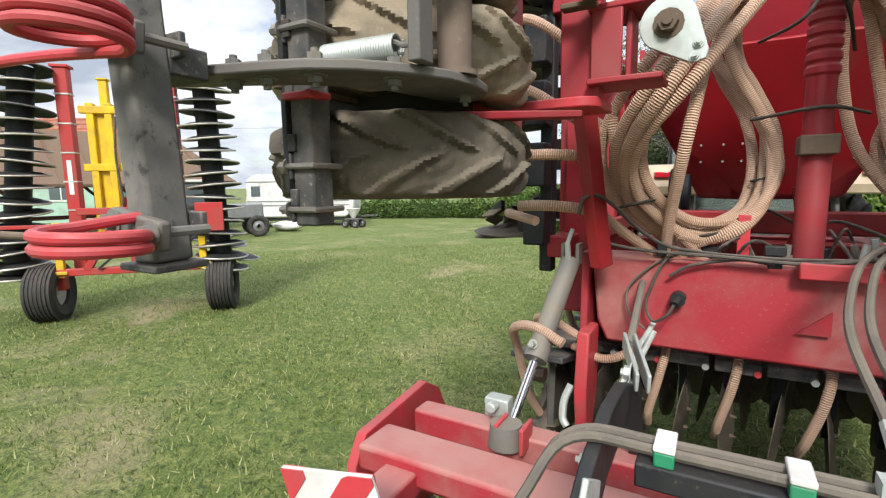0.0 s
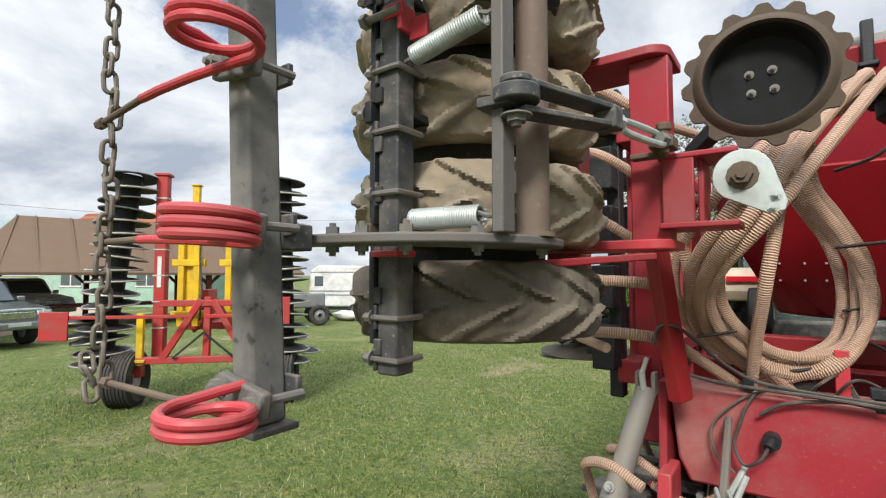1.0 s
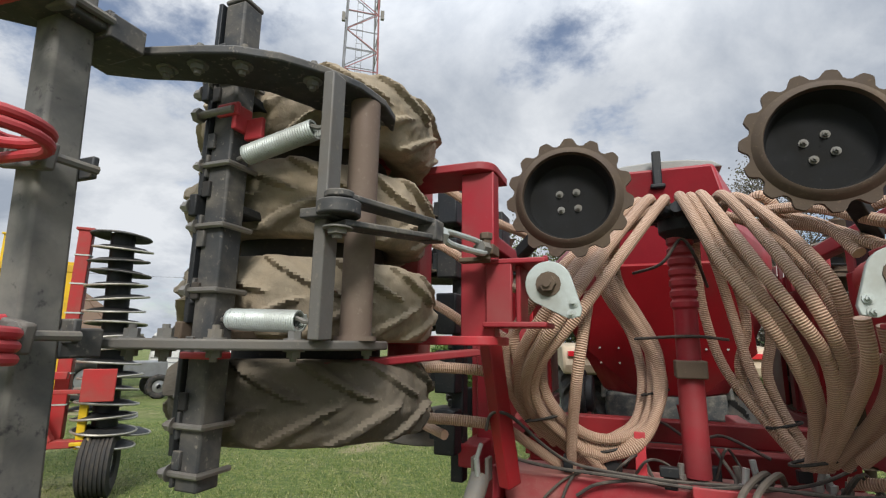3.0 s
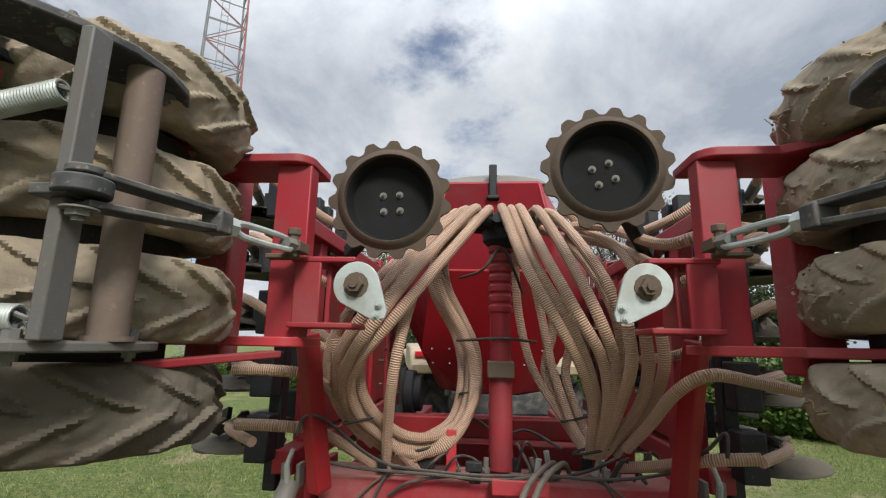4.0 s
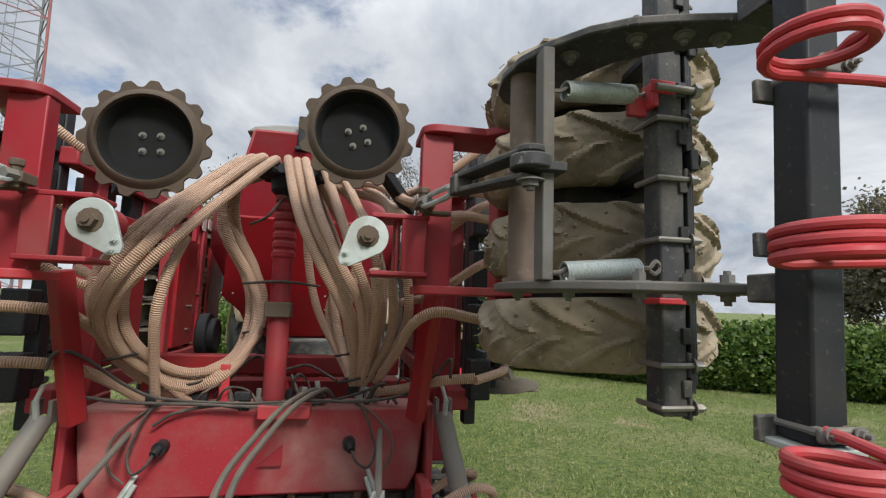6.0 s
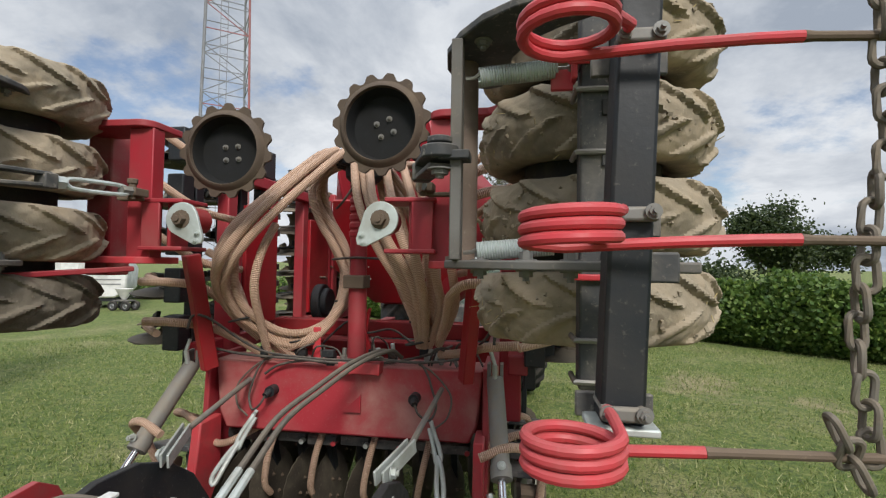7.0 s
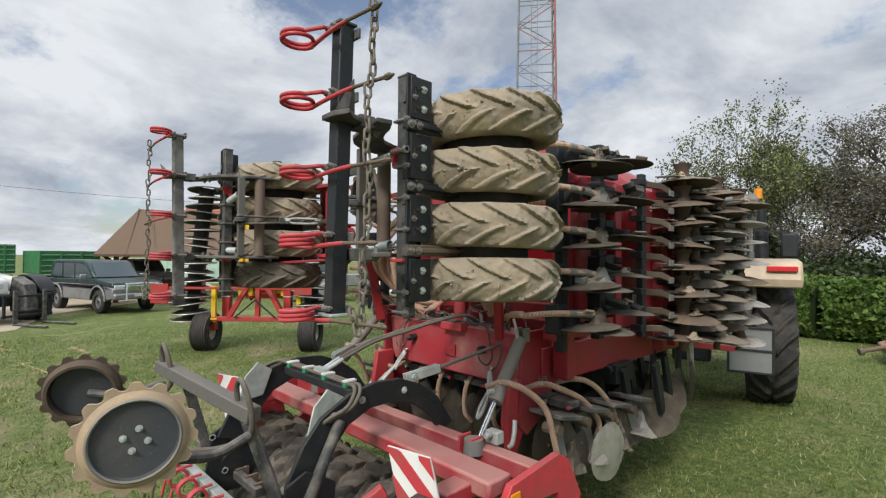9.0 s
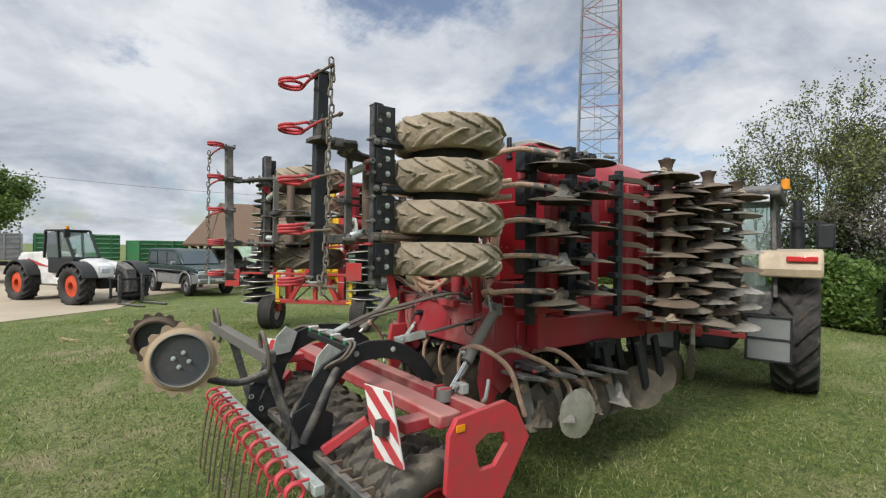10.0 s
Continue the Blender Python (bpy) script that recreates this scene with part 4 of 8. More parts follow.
part("hopper_back_panel", g, RED_DEEP, drill, "", 0.004)
for x in (-0.42, -0.3, -0.2, 0.22, 0.34):
    for z in (2.0, 2.1):
        part("rivet", Geo().cyl(NEAR @ Vector((x, 4.475 + (2.62 - z) * 0.62, z)), NEAR @ Vector((x, 4.462 + (2.62 - z) * 0.62, z)), 0.006, n=8), ZINC, hopper)
for sy in (5.3, 6.2):
    for s in (-1, 1):
        part("hopper_rib", Geo().bar(NEAR @ Vector((s * 0.85, sy, 2.5)), NEAR @ Vector((s * 0.85, sy, 2.84)), 0.03, 0.06), RED, hopper, "", 0.004)
# white lettering on the hopper side, unreadable from here
for s in (-1, 1):
    for k in range(5):
        part("lettering", Geo().box((s * 0.845, 5.5 + 0.17 * k, 2.68 + 0.01 * (k % 2)), (0.004, 0.1 + 0.02 * (k % 3), 0.12 - 0.04 * (k > 0)), NEAR), WHITE, hopper)

# distributor column and head
g = Geo()
prof = [(0.05, 1.62), (0.05, 1.98), (0.046, 2.0), (0.046, 2.26)]
for i in range(7):
    prof += [(0.046, 2.27 + 0.045 * i), (0.054, 2.28 + 0.045 * i), (0.054, 2.30 + 0.045 * i), (0.046, 2.31 + 0.045 * i)]
prof += [(0.046, 2.66)]
column = part("distributor_column", g.lathe(prof, 28, Matrix.Translation((0.03, 3.55, 0))), RED, drill, "red ribbed riser pipe")
part("collar", Geo().box((0.03, 3.53, 2.03), (0.115, 0.12, 0.07)), RUST, column, "", 0.006)
g = Geo()
g.prism([(-0.075, 1.62), (0.075, 1.62), (0.03, 1.74), (0.055, 1.88), (0.04, 1.88), (0, 1.79), (-0.04, 1.88), (-0.055, 1.88), (-0.03, 1.74)], 0.02, Matrix.Translation((0.03, 3.64, 0)) @ Matrix.Rotation(radians(90), 4, "X"))
part("foot_plate", g, RED_DEEP, column, "", 0.003)
part("distributor_head", Geo().lathe([(0.06, 2.56), (0.1, 2.6), (0.105, 2.69), (0.085, 2.715), (0.02, 2.72)], 24, Matrix.Translation((0.05, 3.56, 0))), BLACK, drill, "black distributor head")
for k in range(14):
    a = radians(360 / 14 * k)
    part("outlet", Geo().cyl((0.05 + 0.09 * math.cos(a), 3.56 + 0.09 * math.sin(a), 2.67), (0.05 + 0.15 * math.cos(a), 3.56 + 0.15 * math.sin(a), 2.68), 0.025, n=10), BLACK, drill)
part("red_tab", Geo().box((-0.176, 3.50, 1.68), (0.042, 0.012, 0.2)), RED_TINE, drill, "", 0.003)

# seed hoses
for path in (
    [(-0.00,3.58,2.68), (-0.02,3.50,2.72), (-0.04,3.42,2.70), (-0.21,3.20,2.44), (-0.36,3.08,2.22), (-0.50,3.15,2.06), (-0.55,3.25,1.95), (-0.52,3.35,1.83), (-0.40,3.45,1.71), (-0.30,3.55,1.58)],
    [(-0.04,3.58,2.68), (-0.07,3.50,2.72), (-0.10,3.42,2.71), (-0.27,3.18,2.45), (-0.41,3.05,2.22), (-0.53,3.12,2.06), (-0.58,3.25,1.94), (-0.56,3.40,1.81), (-0.45,3.50,1.69), (-0.36,3.55,1.58)],
    [(-0.07,3.58,2.68), (-0.11,3.50,2.72), (-0.15,3.42,2.70), (-0.33,3.25,2.48), (-0.47,3.12,2.25), (-0.59,3.20,2.08), (-0.62,3.30,1.95), (-0.61,3.42,1.83), (-0.51,3.50,1.71)],
    [(-0.11,3.58,2.68), (-0.16,3.50,2.72), (-0.21,3.45,2.68), (-0.39,3.35,2.49), (-0.53,3.25,2.31), (-0.65,3.30,2.14), (-0.69,3.40,2.00), (-0.67,3.50,1.86), (-0.57,3.55,1.73)],
    [(-0.33,3.30,2.32), (-0.35,3.20,2.17), (-0.38,3.20,2.00), (-0.42,3.35,1.80), (-0.45,3.50,1.61)],
    [(-0.10,3.60,2.68), (-0.22,3.66,2.63),(-0.27,3.70,2.48), (-0.16,3.75,2.28), (-0.08,3.75,2.10), (-0.08,3.70,1.92), (-0.15,3.60,1.80), (-0.25,3.50,1.75), (-0.37,3.45,1.76), (-0.47,3.35,1.85), (-0.52,3.28,1.97), (-0.50,3.22,2.12), (-0.42,3.14,2.26), (-0.29,3.22,2.45), (-0.14,3.38,2.64), (-0.06,3.5,2.70)],
    [(-0.10,3.60,2.68), (-0.22,3.66,2.63),(-0.23,3.75,2.43), (-0.13,3.80,2.21), (-0.11,3.75,2.00), (-0.13,3.65,1.85), (-0.20,3.55,1.75), (-0.32,3.50,1.70), (-0.44,3.45,1.75), (-0.54,3.38,1.86), (-0.59,3.30,2.0), (-0.55,3.22,2.14), (-0.45,3.18,2.29), (-0.31,3.28,2.48), (-0.17,3.42,2.66)],
    [(-0.10,3.60,2.68), (-0.22,3.66,2.63),(-0.31,3.80,2.43), (-0.19,3.85,2.18), (-0.15,3.80,1.99), (-0.18,3.70,1.81), (-0.27,3.60,1.74), (-0.37,3.55,1.71)],
    [(-0.10,3.60,2.68), (-0.22,3.66,2.63),(-0.31,3.75,2.45), (-0.20,3.72,2.26), (-0.10,3.70,2.05), (-0.10,3.60,1.86), (-0.18,3.50,1.73), (-0.30,3.50,1.68), (-0.40,3.45,1.70)],
    [(0.04,3.58,2.68), (0.04,3.50,2.72), (0.04,3.42,2.71), (0.12,3.25,2.44), (0.23,3.20,2.22), (0.32,3.25,2.06), (0.38,3.35,1.90), (0.39,3.50,1.70)],
    [(0.09,3.58,2.68), (0.11,3.50,2.72), (0.12,3.42,2.71), (0.20,3.22,2.46), (0.30,3.15,2.24), (0.39,3.20,2.08), (0.42,3.30,1.91), (0.41,3.50,1.70)],
    [(0.14,3.58,2.68), (0.17,3.50,2.72), (0.20,3.42,2.70), (0.28,3.25,2.48), (0.36,3.15,2.26), (0.43,3.20,2.08), (0.44,3.30,1.91), (0.42,3.50,1.70)],
    [(0.19,3.58,2.68), (0.23,3.50,2.72), (0.28,3.45,2.68), (0.36,3.30,2.51), (0.43,3.20,2.33), (0.47,3.25,2.17), (0.47,3.35,1.95), (0.44,3.50,1.70)],
    [(0.26,3.58,2.68), (0.33,3.50,2.72), (0.40,3.50,2.64), (0.49,3.35,2.54), (0.53,3.25,2.43)],
    [(0.44,3.05,2.21), (0.46,3.10,2.08), (0.46,3.25,1.94), (0.43,3.45,1.74)],
    [(0.51,3.10,2.19), (0.53,3.15,2.06), (0.53,3.30,1.91), (0.45,3.48,1.72)],
    [(0.58,3.15,2.20), (0.60,3.20,2.06), (0.59,3.35,1.92), (0.49,3.50,1.71)],
    [(0.10,3.62,2.68),(0.11,3.75,2.49), (0.13,3.80,2.27), (0.19,3.80,2.03), (0.31,3.70,1.82), (0.39,3.55,1.69)],
    [(0.10,3.62,2.68),(0.18,3.75,2.52), (0.24,3.80,2.27), (0.28,3.75,2.03), (0.34,3.65,1.81), (0.40,3.55,1.69)],
    [(0.14,3.64,2.67), (0.22,3.75,2.50), (0.28,3.80,2.35), (0.29,3.80,2.19), (0.25,3.80,2.03), (0.29,3.75,1.88), (0.41,3.60,1.71)],
    [(0.17,3.62,2.67), (0.28,3.70,2.50), (0.36,3.75,2.33), (0.37,3.75,2.17), (0.34,3.75,2.01), (0.37,3.70,1.86), (0.42,3.58,1.71)],
    [(1.02,3.15,2.00), (0.85,3.10,2.03), (0.69,3.05,2.05), (0.60,3.10,1.99), (0.56,3.25,1.87), (0.51,3.40,1.75)],
    [(0.90,3.20,1.77), (0.76,3.25,1.75), (0.61,3.40,1.69), (0.50,3.50,1.66)],
    [(-1.00,3.20,2.02), (-0.84,3.20,2.02), (-0.71,3.25,2.00), (-0.64,3.35,1.92), (-0.55,3.45,1.80)],
    [(-0.97,3.20,1.82), (-0.81,3.20,1.82), (-0.69,3.30,1.79), (-0.60,3.45,1.70), (-0.47,3.55,1.59)],
    [(0.30,3.52,2.66), (0.45,3.35,2.62), (0.58,3.12,2.50), (0.66,3.02,2.50), (0.78,3.1,2.56), (1.0,3.3,2.60)],
    [(0.33,3.55,2.62), (0.48,3.38,2.55), (0.60,3.16,2.42), (0.68,3.06,2.42), (0.80,3.12,2.46), (1.0,3.3,2.48)],
    [(-0.05,3.56,2.68), (-0.10,3.50,2.71), (-0.18,3.40,2.66), (-0.35,3.22,2.42), (-0.46,3.14,2.20), (-0.56,3.22,2.05), (-0.60,3.36,1.90), (-0.55,3.48,1.77), (-0.44,3.56,1.66)],
    [(-0.12,3.60,2.68), (-0.20,3.62,2.66), (-0.28,3.62,2.54), (-0.24,3.66,2.36), (-0.14,3.70,2.18), (-0.07,3.66,1.98), (-0.12,3.56,1.82), (-0.22,3.50,1.72), (-0.34,3.50,1.66)],
    [(0.07,3.58,2.68), (0.08,3.50,2.72), (0.08,3.42,2.70), (0.16,3.28,2.45), (0.27,3.22,2.23), (0.35,3.26,2.05), (0.40,3.38,1.88), (0.40,3.52,1.70)],
    [(0.22,3.60,2.67), (0.30,3.56,2.62), (0.40,3.46,2.48), (0.48,3.36,2.26), (0.50,3.34,2.05), (0.48,3.42,1.88), (0.44,3.52,1.71)],
    [(-0.64,3.30,2.20), (-0.63,3.30,2.10), (-0.61,3.40,1.92), (-0.51,3.50,1.75)],
    [(-0.77,3.40,2.18), (-0.70,3.40,2.14), (-0.61,3.40,2.03), (-0.54,3.40,1.88)],
):
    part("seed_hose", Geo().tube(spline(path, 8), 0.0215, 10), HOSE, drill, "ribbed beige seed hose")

# cables and thin lines
for path in (
    [(-0.73,3.20,1.79), (-0.71,3.20,1.85), (-0.66,3.20,1.86), (-0.61,3.25,1.82), (-0.51,3.35,1.71), (-0.39,3.40,1.65), (-0.08,3.40,1.63), (0.21,3.40,1.64)],
    [(-0.68,3.35,1.67), (-0.51,3.38,1.64), (-0.25,3.38,1.63), (0.01,3.38,1.62), (0.22,3.38,1.65)],
    [(0.20,3.36,1.65), (0.43,3.38,1.64), (0.64,3.35,1.68), (0.74,3.25,1.78), (0.79,3.20,1.85), (0.79,3.20,1.77)],
    [(-0.42,3.40,1.54), (-0.34,3.40,1.59), (-0.19,3.40,1.62), (-0.08,3.40,1.61)],
    [(-0.16,3.70,2.45), (-0.05,3.50,2.46), (0.03,3.50,2.56), (0.08,3.50,2.48), (0.14,3.70,2.38)],
    [(-0.17,3.68,2.15), (0.04,3.50,2.16), (0.20,3.70,2.15)],
    [(0.10,3.60,1.72), (0.15,3.50,1.63), (0.12,3.45,1.60), (0.38,3.50,1.64), (0.55,3.60,1.69)],
    [(-0.24,3.60,1.62), (-0.11,3.80,1.78), (0.03,3.70,1.73), (0.16,3.80,1.74), (0.31,3.70,1.68)],
):
    part("cable", Geo().tube(spline(path, 6), 0.0068, 7), CABLE, drill)

# small connectors and fittings along the beam and among the hoses
rc = random.Random(91)
for k in range(26):
    x, y = rc.uniform(-0.55, 0.6), rc.uniform(3.42, 3.62)
    z = 1.6 + rc.uniform(0.005, 0.05)
    if k % 3 == 0:
        part("connector", Geo().box((x, y, z + 0.01), (rc.uniform(0.03, 0.07), 0.035, rc.uniform(0.03, 0.07))), BLACK, drill, "", 0.004)
    elif k % 3 == 1:
        part("fitting", Geo().cyl((x, y, 1.6), (x + rc.uniform(-0.03, 0.03), y, z + 0.05), 0.012, n=8).cyl((x, y, 1.61), (x, y, 1.63), 0.02, n=6), ZINC if k % 2 else CAST, drill)
    else:
        dx = rc.uniform(0.06, 0.2)
        part("cable", Geo().tube(spline([(x, y, 1.61), (x + dx * 0.3, y - 0.05, z + rc.uniform(0.03, 0.1)), (x + dx * 0.7, y + 0.04, z + 0.05), (x + dx, y, 1.61)], 6), 0.0055, 6), CABLE, drill)

# hose ties
for p, r in (((-0.53, 3.36, 1.83), 0.075), ((-0.30, 3.5, 1.70), 0.05), ((-0.10, 3.7, 1.92), 0.055), ((0.41, 3.48, 1.73), 0.09), ((0.36, 3.66, 1.82), 0.06)):
    g = Geo().tube([(p[0] + r * math.cos(a / 10 * math.pi), p[1] + r * 0.5 * math.sin(a / 10 * math.pi), p[2] + 0.25 * r * math.cos(a / 10 * math.pi)) for a in range(20)], 0.006, 5, True)
    part("hose_tie", g, RUBBER, drill)

def earth_lump(seed, r, h, n=11):
    """Uneven cone of earth and metal: a coulter boot smeared with soil."""
    q, g, vs, fs = random.Random(seed), Geo(), [], []
    rings = [(1.0, 0.0), (0.9, 0.12), (0.62, 0.3), (0.5, 0.55), (0.33, 0.8), (0.2, 1.0)]
    for k, hh in rings:
        for i in range(n):
            a = 2 * math.pi * i / n
            rr = r * k * q.uniform(0.65, 1.3)
            vs.append((rr * 0.75 * math.cos(a), rr * 1.25 * math.sin(a) + 0.2 * r * hh, h * hh + q.uniform(-0.006, 0.006)))
    for k in range(len(rings) - 1):
        fs += [(k * n + i, k * n + (i + 1) % n, (k + 1) * n + (i + 1) % n, (k + 1) * n + i) for i in range(n)]
    e = (len(rings) - 1) * n
    return g.add(vs, fs + [tuple(range(n - 1, -1, -1)), tuple(e + i for i in range(n))])


# coulters under the main beam: arms, cover plates, seed hoses and discs
SEED_DISC = Geo()
edge = []
for i in range(44):
    a = 2 * math.pi * i / 44
    edge.append(0.205 + 0.006 * (i % 2) + 0.004 * math.sin(5 * a))
def dome(h, k):
    return [(edge[i] * k * math.cos(2 * math.pi * i / 44), edge[i] * k * math.sin(2 * math.pi * i / 44), h) for i in range(44)]
vs = dome(0.0, 1.0) + dome(0.008, 0.8) + dome(0.022, 0.45) + dome(0.024, 0.1) + dome(0.018, 0.1) + dome(0.016, 0.45) + dome(0.003, 0.8) + dome(-0.003, 1.0)
fs = [(k * 44 + i, k * 44 + (i + 1) % 44, ((k + 1) % 8) * 44 + (i + 1) % 44, ((k + 1) % 8) * 44 + i) for k in range(8) for i in range(44) if k != 3]
SEED_DISC.add(vs, fs + [tuple(3 * 44 + i for i in range(44)), tuple(4 * 44 + i for i in range(43, -1, -1))])
disc0 = part("coulter_disc", SEED_DISC, DISC, drill, "earth-stained coulter disc")
disc0.matrix_basis = pose(0.9, 4.5, 0.72, 8, 90, 0)
for q in range(4):
    a = radians(90 * q + 20)
    part("bolt", nut(Geo(), (0.06 * math.cos(a), 0.06 * math.sin(a), 0.02), (0, 0, 1), 0.01, 0.008), RUST, disc0)
pale0 = part("coulter_disc", SEED_DISC, PALE_DISC, drill, "pale worn coulter disc")
pale0.matrix_basis = pose(1.03, 4.07, 0.72, 6, 90, 0)
again(pale0, pose(-1.03, 4.07, 0.72, 6, -90, 0))
for i in range(11):
    x = -0.92 + 0.184 * i
    for y, z, dx in ((3.78, 0.80, 0.0), (4.25, 0.80, 0.09)):
        if abs(x + dx) > 0.98:
            continue
        again(disc0, pose(x + dx, y, z, 6 + (i % 3) * 2, 90 + (5 if i % 2 else -5), 0))
    arm = part("coulter_arm", Geo().bar((x, 3.72, 1.16), (x, 3.85, 0.82), 0.035, 0.06), BLACK, drill, "", 0.004)
    part("cover_plate", Geo().box((x + 0.02, 3.62 + 0.02 * (i % 2), 1.15), (0.165, 0.12, 0.05)), CHARCOAL, arm, "", 0.006)
    part("knob", Geo().cyl((x + 0.09, 3.55, 1.14), (x + 0.09, 3.59, 1.14), 0.014, n=8), ZINC if i % 2 else RED_TINE, arm)
for s in (-1, 1):
    for k, (y, z) in enumerate(((3.52, 1.08), (3.88, 1.05), (4.23, 1.01), (4.6, 0.98))):
        part("cover_plate", Geo().prism([(-0.13, -0.14), (0.12, -0.15), (0.14, 0.1), (0.02, 0.16), (-0.13, 0.13)], 0.03, pose(s * 0.95, y, z, -12, 0, 0)), CHARCOAL, drill, "dusty grey cover plate", 0.006)
        part("spring_block", Geo().cyl((s * 0.92, y - 0.1, z - 0.05), (s * 1.04, y - 0.1, z - 0.05), 0.035, n=10), RUST, drill)
        part("coulter_shank", Geo().bar((s * 0.92, y, z - 0.02), (s * 0.95, y + 0.08, 0.72), 0.03, 0.08), CAST, drill, "", 0.004)
        part("coulter_boot", earth_lump(k + 400, 0.1, 0.2), CAST if k % 2 else DISC, drill, "", 0, 0).matrix_basis = pose(s * 0.98, y + 0.12, 0.68, 0, 0, 30 * k)
    for path in ([(0.74, 3.05, 1.32), (0.86, 3.08, 1.36), (0.97, 3.15, 1.32), (1.01, 3.3, 1.18), (1.0, 3.42, 0.93), (0.97, 3.5, 0.8)], [(0.76, 3.4, 1.24), (0.9, 3.42, 1.3), (0.99, 3.5, 1.27), (1.01, 3.75, 1.15), (1.0, 3.97, 0.97), (0.98, 4.04, 0.84)], [(0.76, 3.8, 1.22), (0.9, 3.85, 1.26), (0.97, 3.98, 1.2), (0.98, 4.2, 1.02), (0.96, 4.35, 0.85)]):
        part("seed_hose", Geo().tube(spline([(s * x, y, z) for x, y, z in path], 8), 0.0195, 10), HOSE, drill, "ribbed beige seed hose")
    part("hanger", Geo().prism([(3.28, 1.30), (3.46, 1.30), (3.46, 1.0), (3.36, 0.82), (3.28, 0.86), (3.24, 1.05)], 0.05, Matrix(((0, 0, 1, s * 0.72 - 0.025), (1, 0, 0, 0), (0, 1, 0, 0), (0, 0, 0, 1)))), RED_TINE, drill, "", 0.008)
    part("shackle", Geo().tube(spline([(s * 0.77, 3.3, 1.06), (s * 0.79, 3.27, 1.0), (s * 0.79, 3.25, 0.93), (s * 0.77, 3.24, 0.9)], 4), 0.016, 8), ZINC, drill)
for x in (-0.45, -0.18, 0.12, 0.42):
    part("seed_hose", Geo().tube(spline([(x, 3.72, 1.26), (x + 0.02, 3.58, 1.2), (x, 3.52, 1.08), (x - 0.04, 3.56, 0.9), (x - 0.05, 3.65, 0.8)], 8), 0.0185, 10), HOSE, drill, "ribbed beige seed hose")
part("seed_hose", Geo().tube(spline([(-0.8, 3.45, 1.18), (-0.66, 3.4, 1.16), (-0.55, 3.45, 1.2), (-0.45, 3.6, 1.26)], 8), 0.0185, 10), HOSE, drill, "ribbed beige seed hose")
# dark coulter rows under the hopper; black pan and boxes added to stop leaking light
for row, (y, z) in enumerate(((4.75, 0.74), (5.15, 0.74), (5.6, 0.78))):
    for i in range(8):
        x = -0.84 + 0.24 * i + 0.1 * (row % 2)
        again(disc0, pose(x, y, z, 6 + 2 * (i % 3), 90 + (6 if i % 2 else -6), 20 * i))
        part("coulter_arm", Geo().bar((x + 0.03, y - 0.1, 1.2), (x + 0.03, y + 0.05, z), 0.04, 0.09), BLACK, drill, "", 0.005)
part("under_tray", Geo().box((0, 5.4, 1.22), (1.36, 2.4, 0.05)), BLACK, drill, "black sheet added under the hopper to block light", 0.006)
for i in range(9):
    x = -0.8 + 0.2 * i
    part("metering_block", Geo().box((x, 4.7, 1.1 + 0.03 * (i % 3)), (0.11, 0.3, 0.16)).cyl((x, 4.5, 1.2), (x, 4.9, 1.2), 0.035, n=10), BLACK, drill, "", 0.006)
part("cross_tube", Geo().box((0, 4.2, 1.55), (1.5, 0.12, 0.12)), RED_DEEP, drill, "", 0.008)
part("cross_tube", Geo().box((0, 6.9, 1.3), (1.6, 0.14, 0.16)), RED, drill, "", 0.008)
part("cross_tube", Geo().box((0, 3.98, 1.72), (1.3, 0.1, 0.1)), RED_DEEP, drill, "", 0.008)
part("fan_housing", Geo().cyl((-0.5, 4.25, 1.85), (-0.44, 4.25, 1.85), 0.13, n=24).cyl((-0.5, 4.25, 1.85), (-0.40, 4.25, 1.85), 0.1, n=24), BLACK, drill, "black fan housing behind the hoses", 0.01)

# folded wing gangs along both sides: upright rails with stacked discs
def scalloped(R, lobes, deep, cup):
    """A thin dished disc round z with a scalloped rim."""
    n, g = 72, Geo()
    def ring(k, h):
        out = []
        for i in range(n):
            a = 2 * math.pi * i / n
            q = R * k * (1 - (deep * (0.5 - 0.5 * math.cos(lobes * a)) ** 2 if k > 0.85 else 0)) 
            out.append((q * math.cos(a), q * math.sin(a), h))
        return out
    layers = [(1.0, 0.0), (0.86, cup * 0.4), (0.5, cup), (0.12, cup * 1.05), (0.12, cup * 1.05 - 0.006), (0.5, cup - 0.006), (0.86, cup * 0.4 - 0.006), (1.0, -0.003)]
    vs = sum((ring(k, h) for k, h in layers), [])
    fs = [(k * n + i, k * n + (i + 1) % n, ((k + 1) % 8) * n + (i + 1) % n, ((k + 1) % 8) * n + i) for k in range(8) for i in range(n) if k != 3]
    return g.add(vs, fs + [tuple(3 * n + i for i in range(n)), tuple(4 * n + i for i in range(n - 1, -1, -1))])


SCALLOP = scalloped(0.27, 18, 0.065, 0.045)
PLAIN_DISC = scalloped(0.2, 28, 0.012, 0.022)
protos = {}
def disc_copy(kind, geo, mat, lab, m):
    if kind not in protos:
        protos[kind] = part("gang_disc", geo, mat, drill, lab)
        protos[kind].matrix_basis = m
        return protos[kind]
    return again(protos[kind], m)


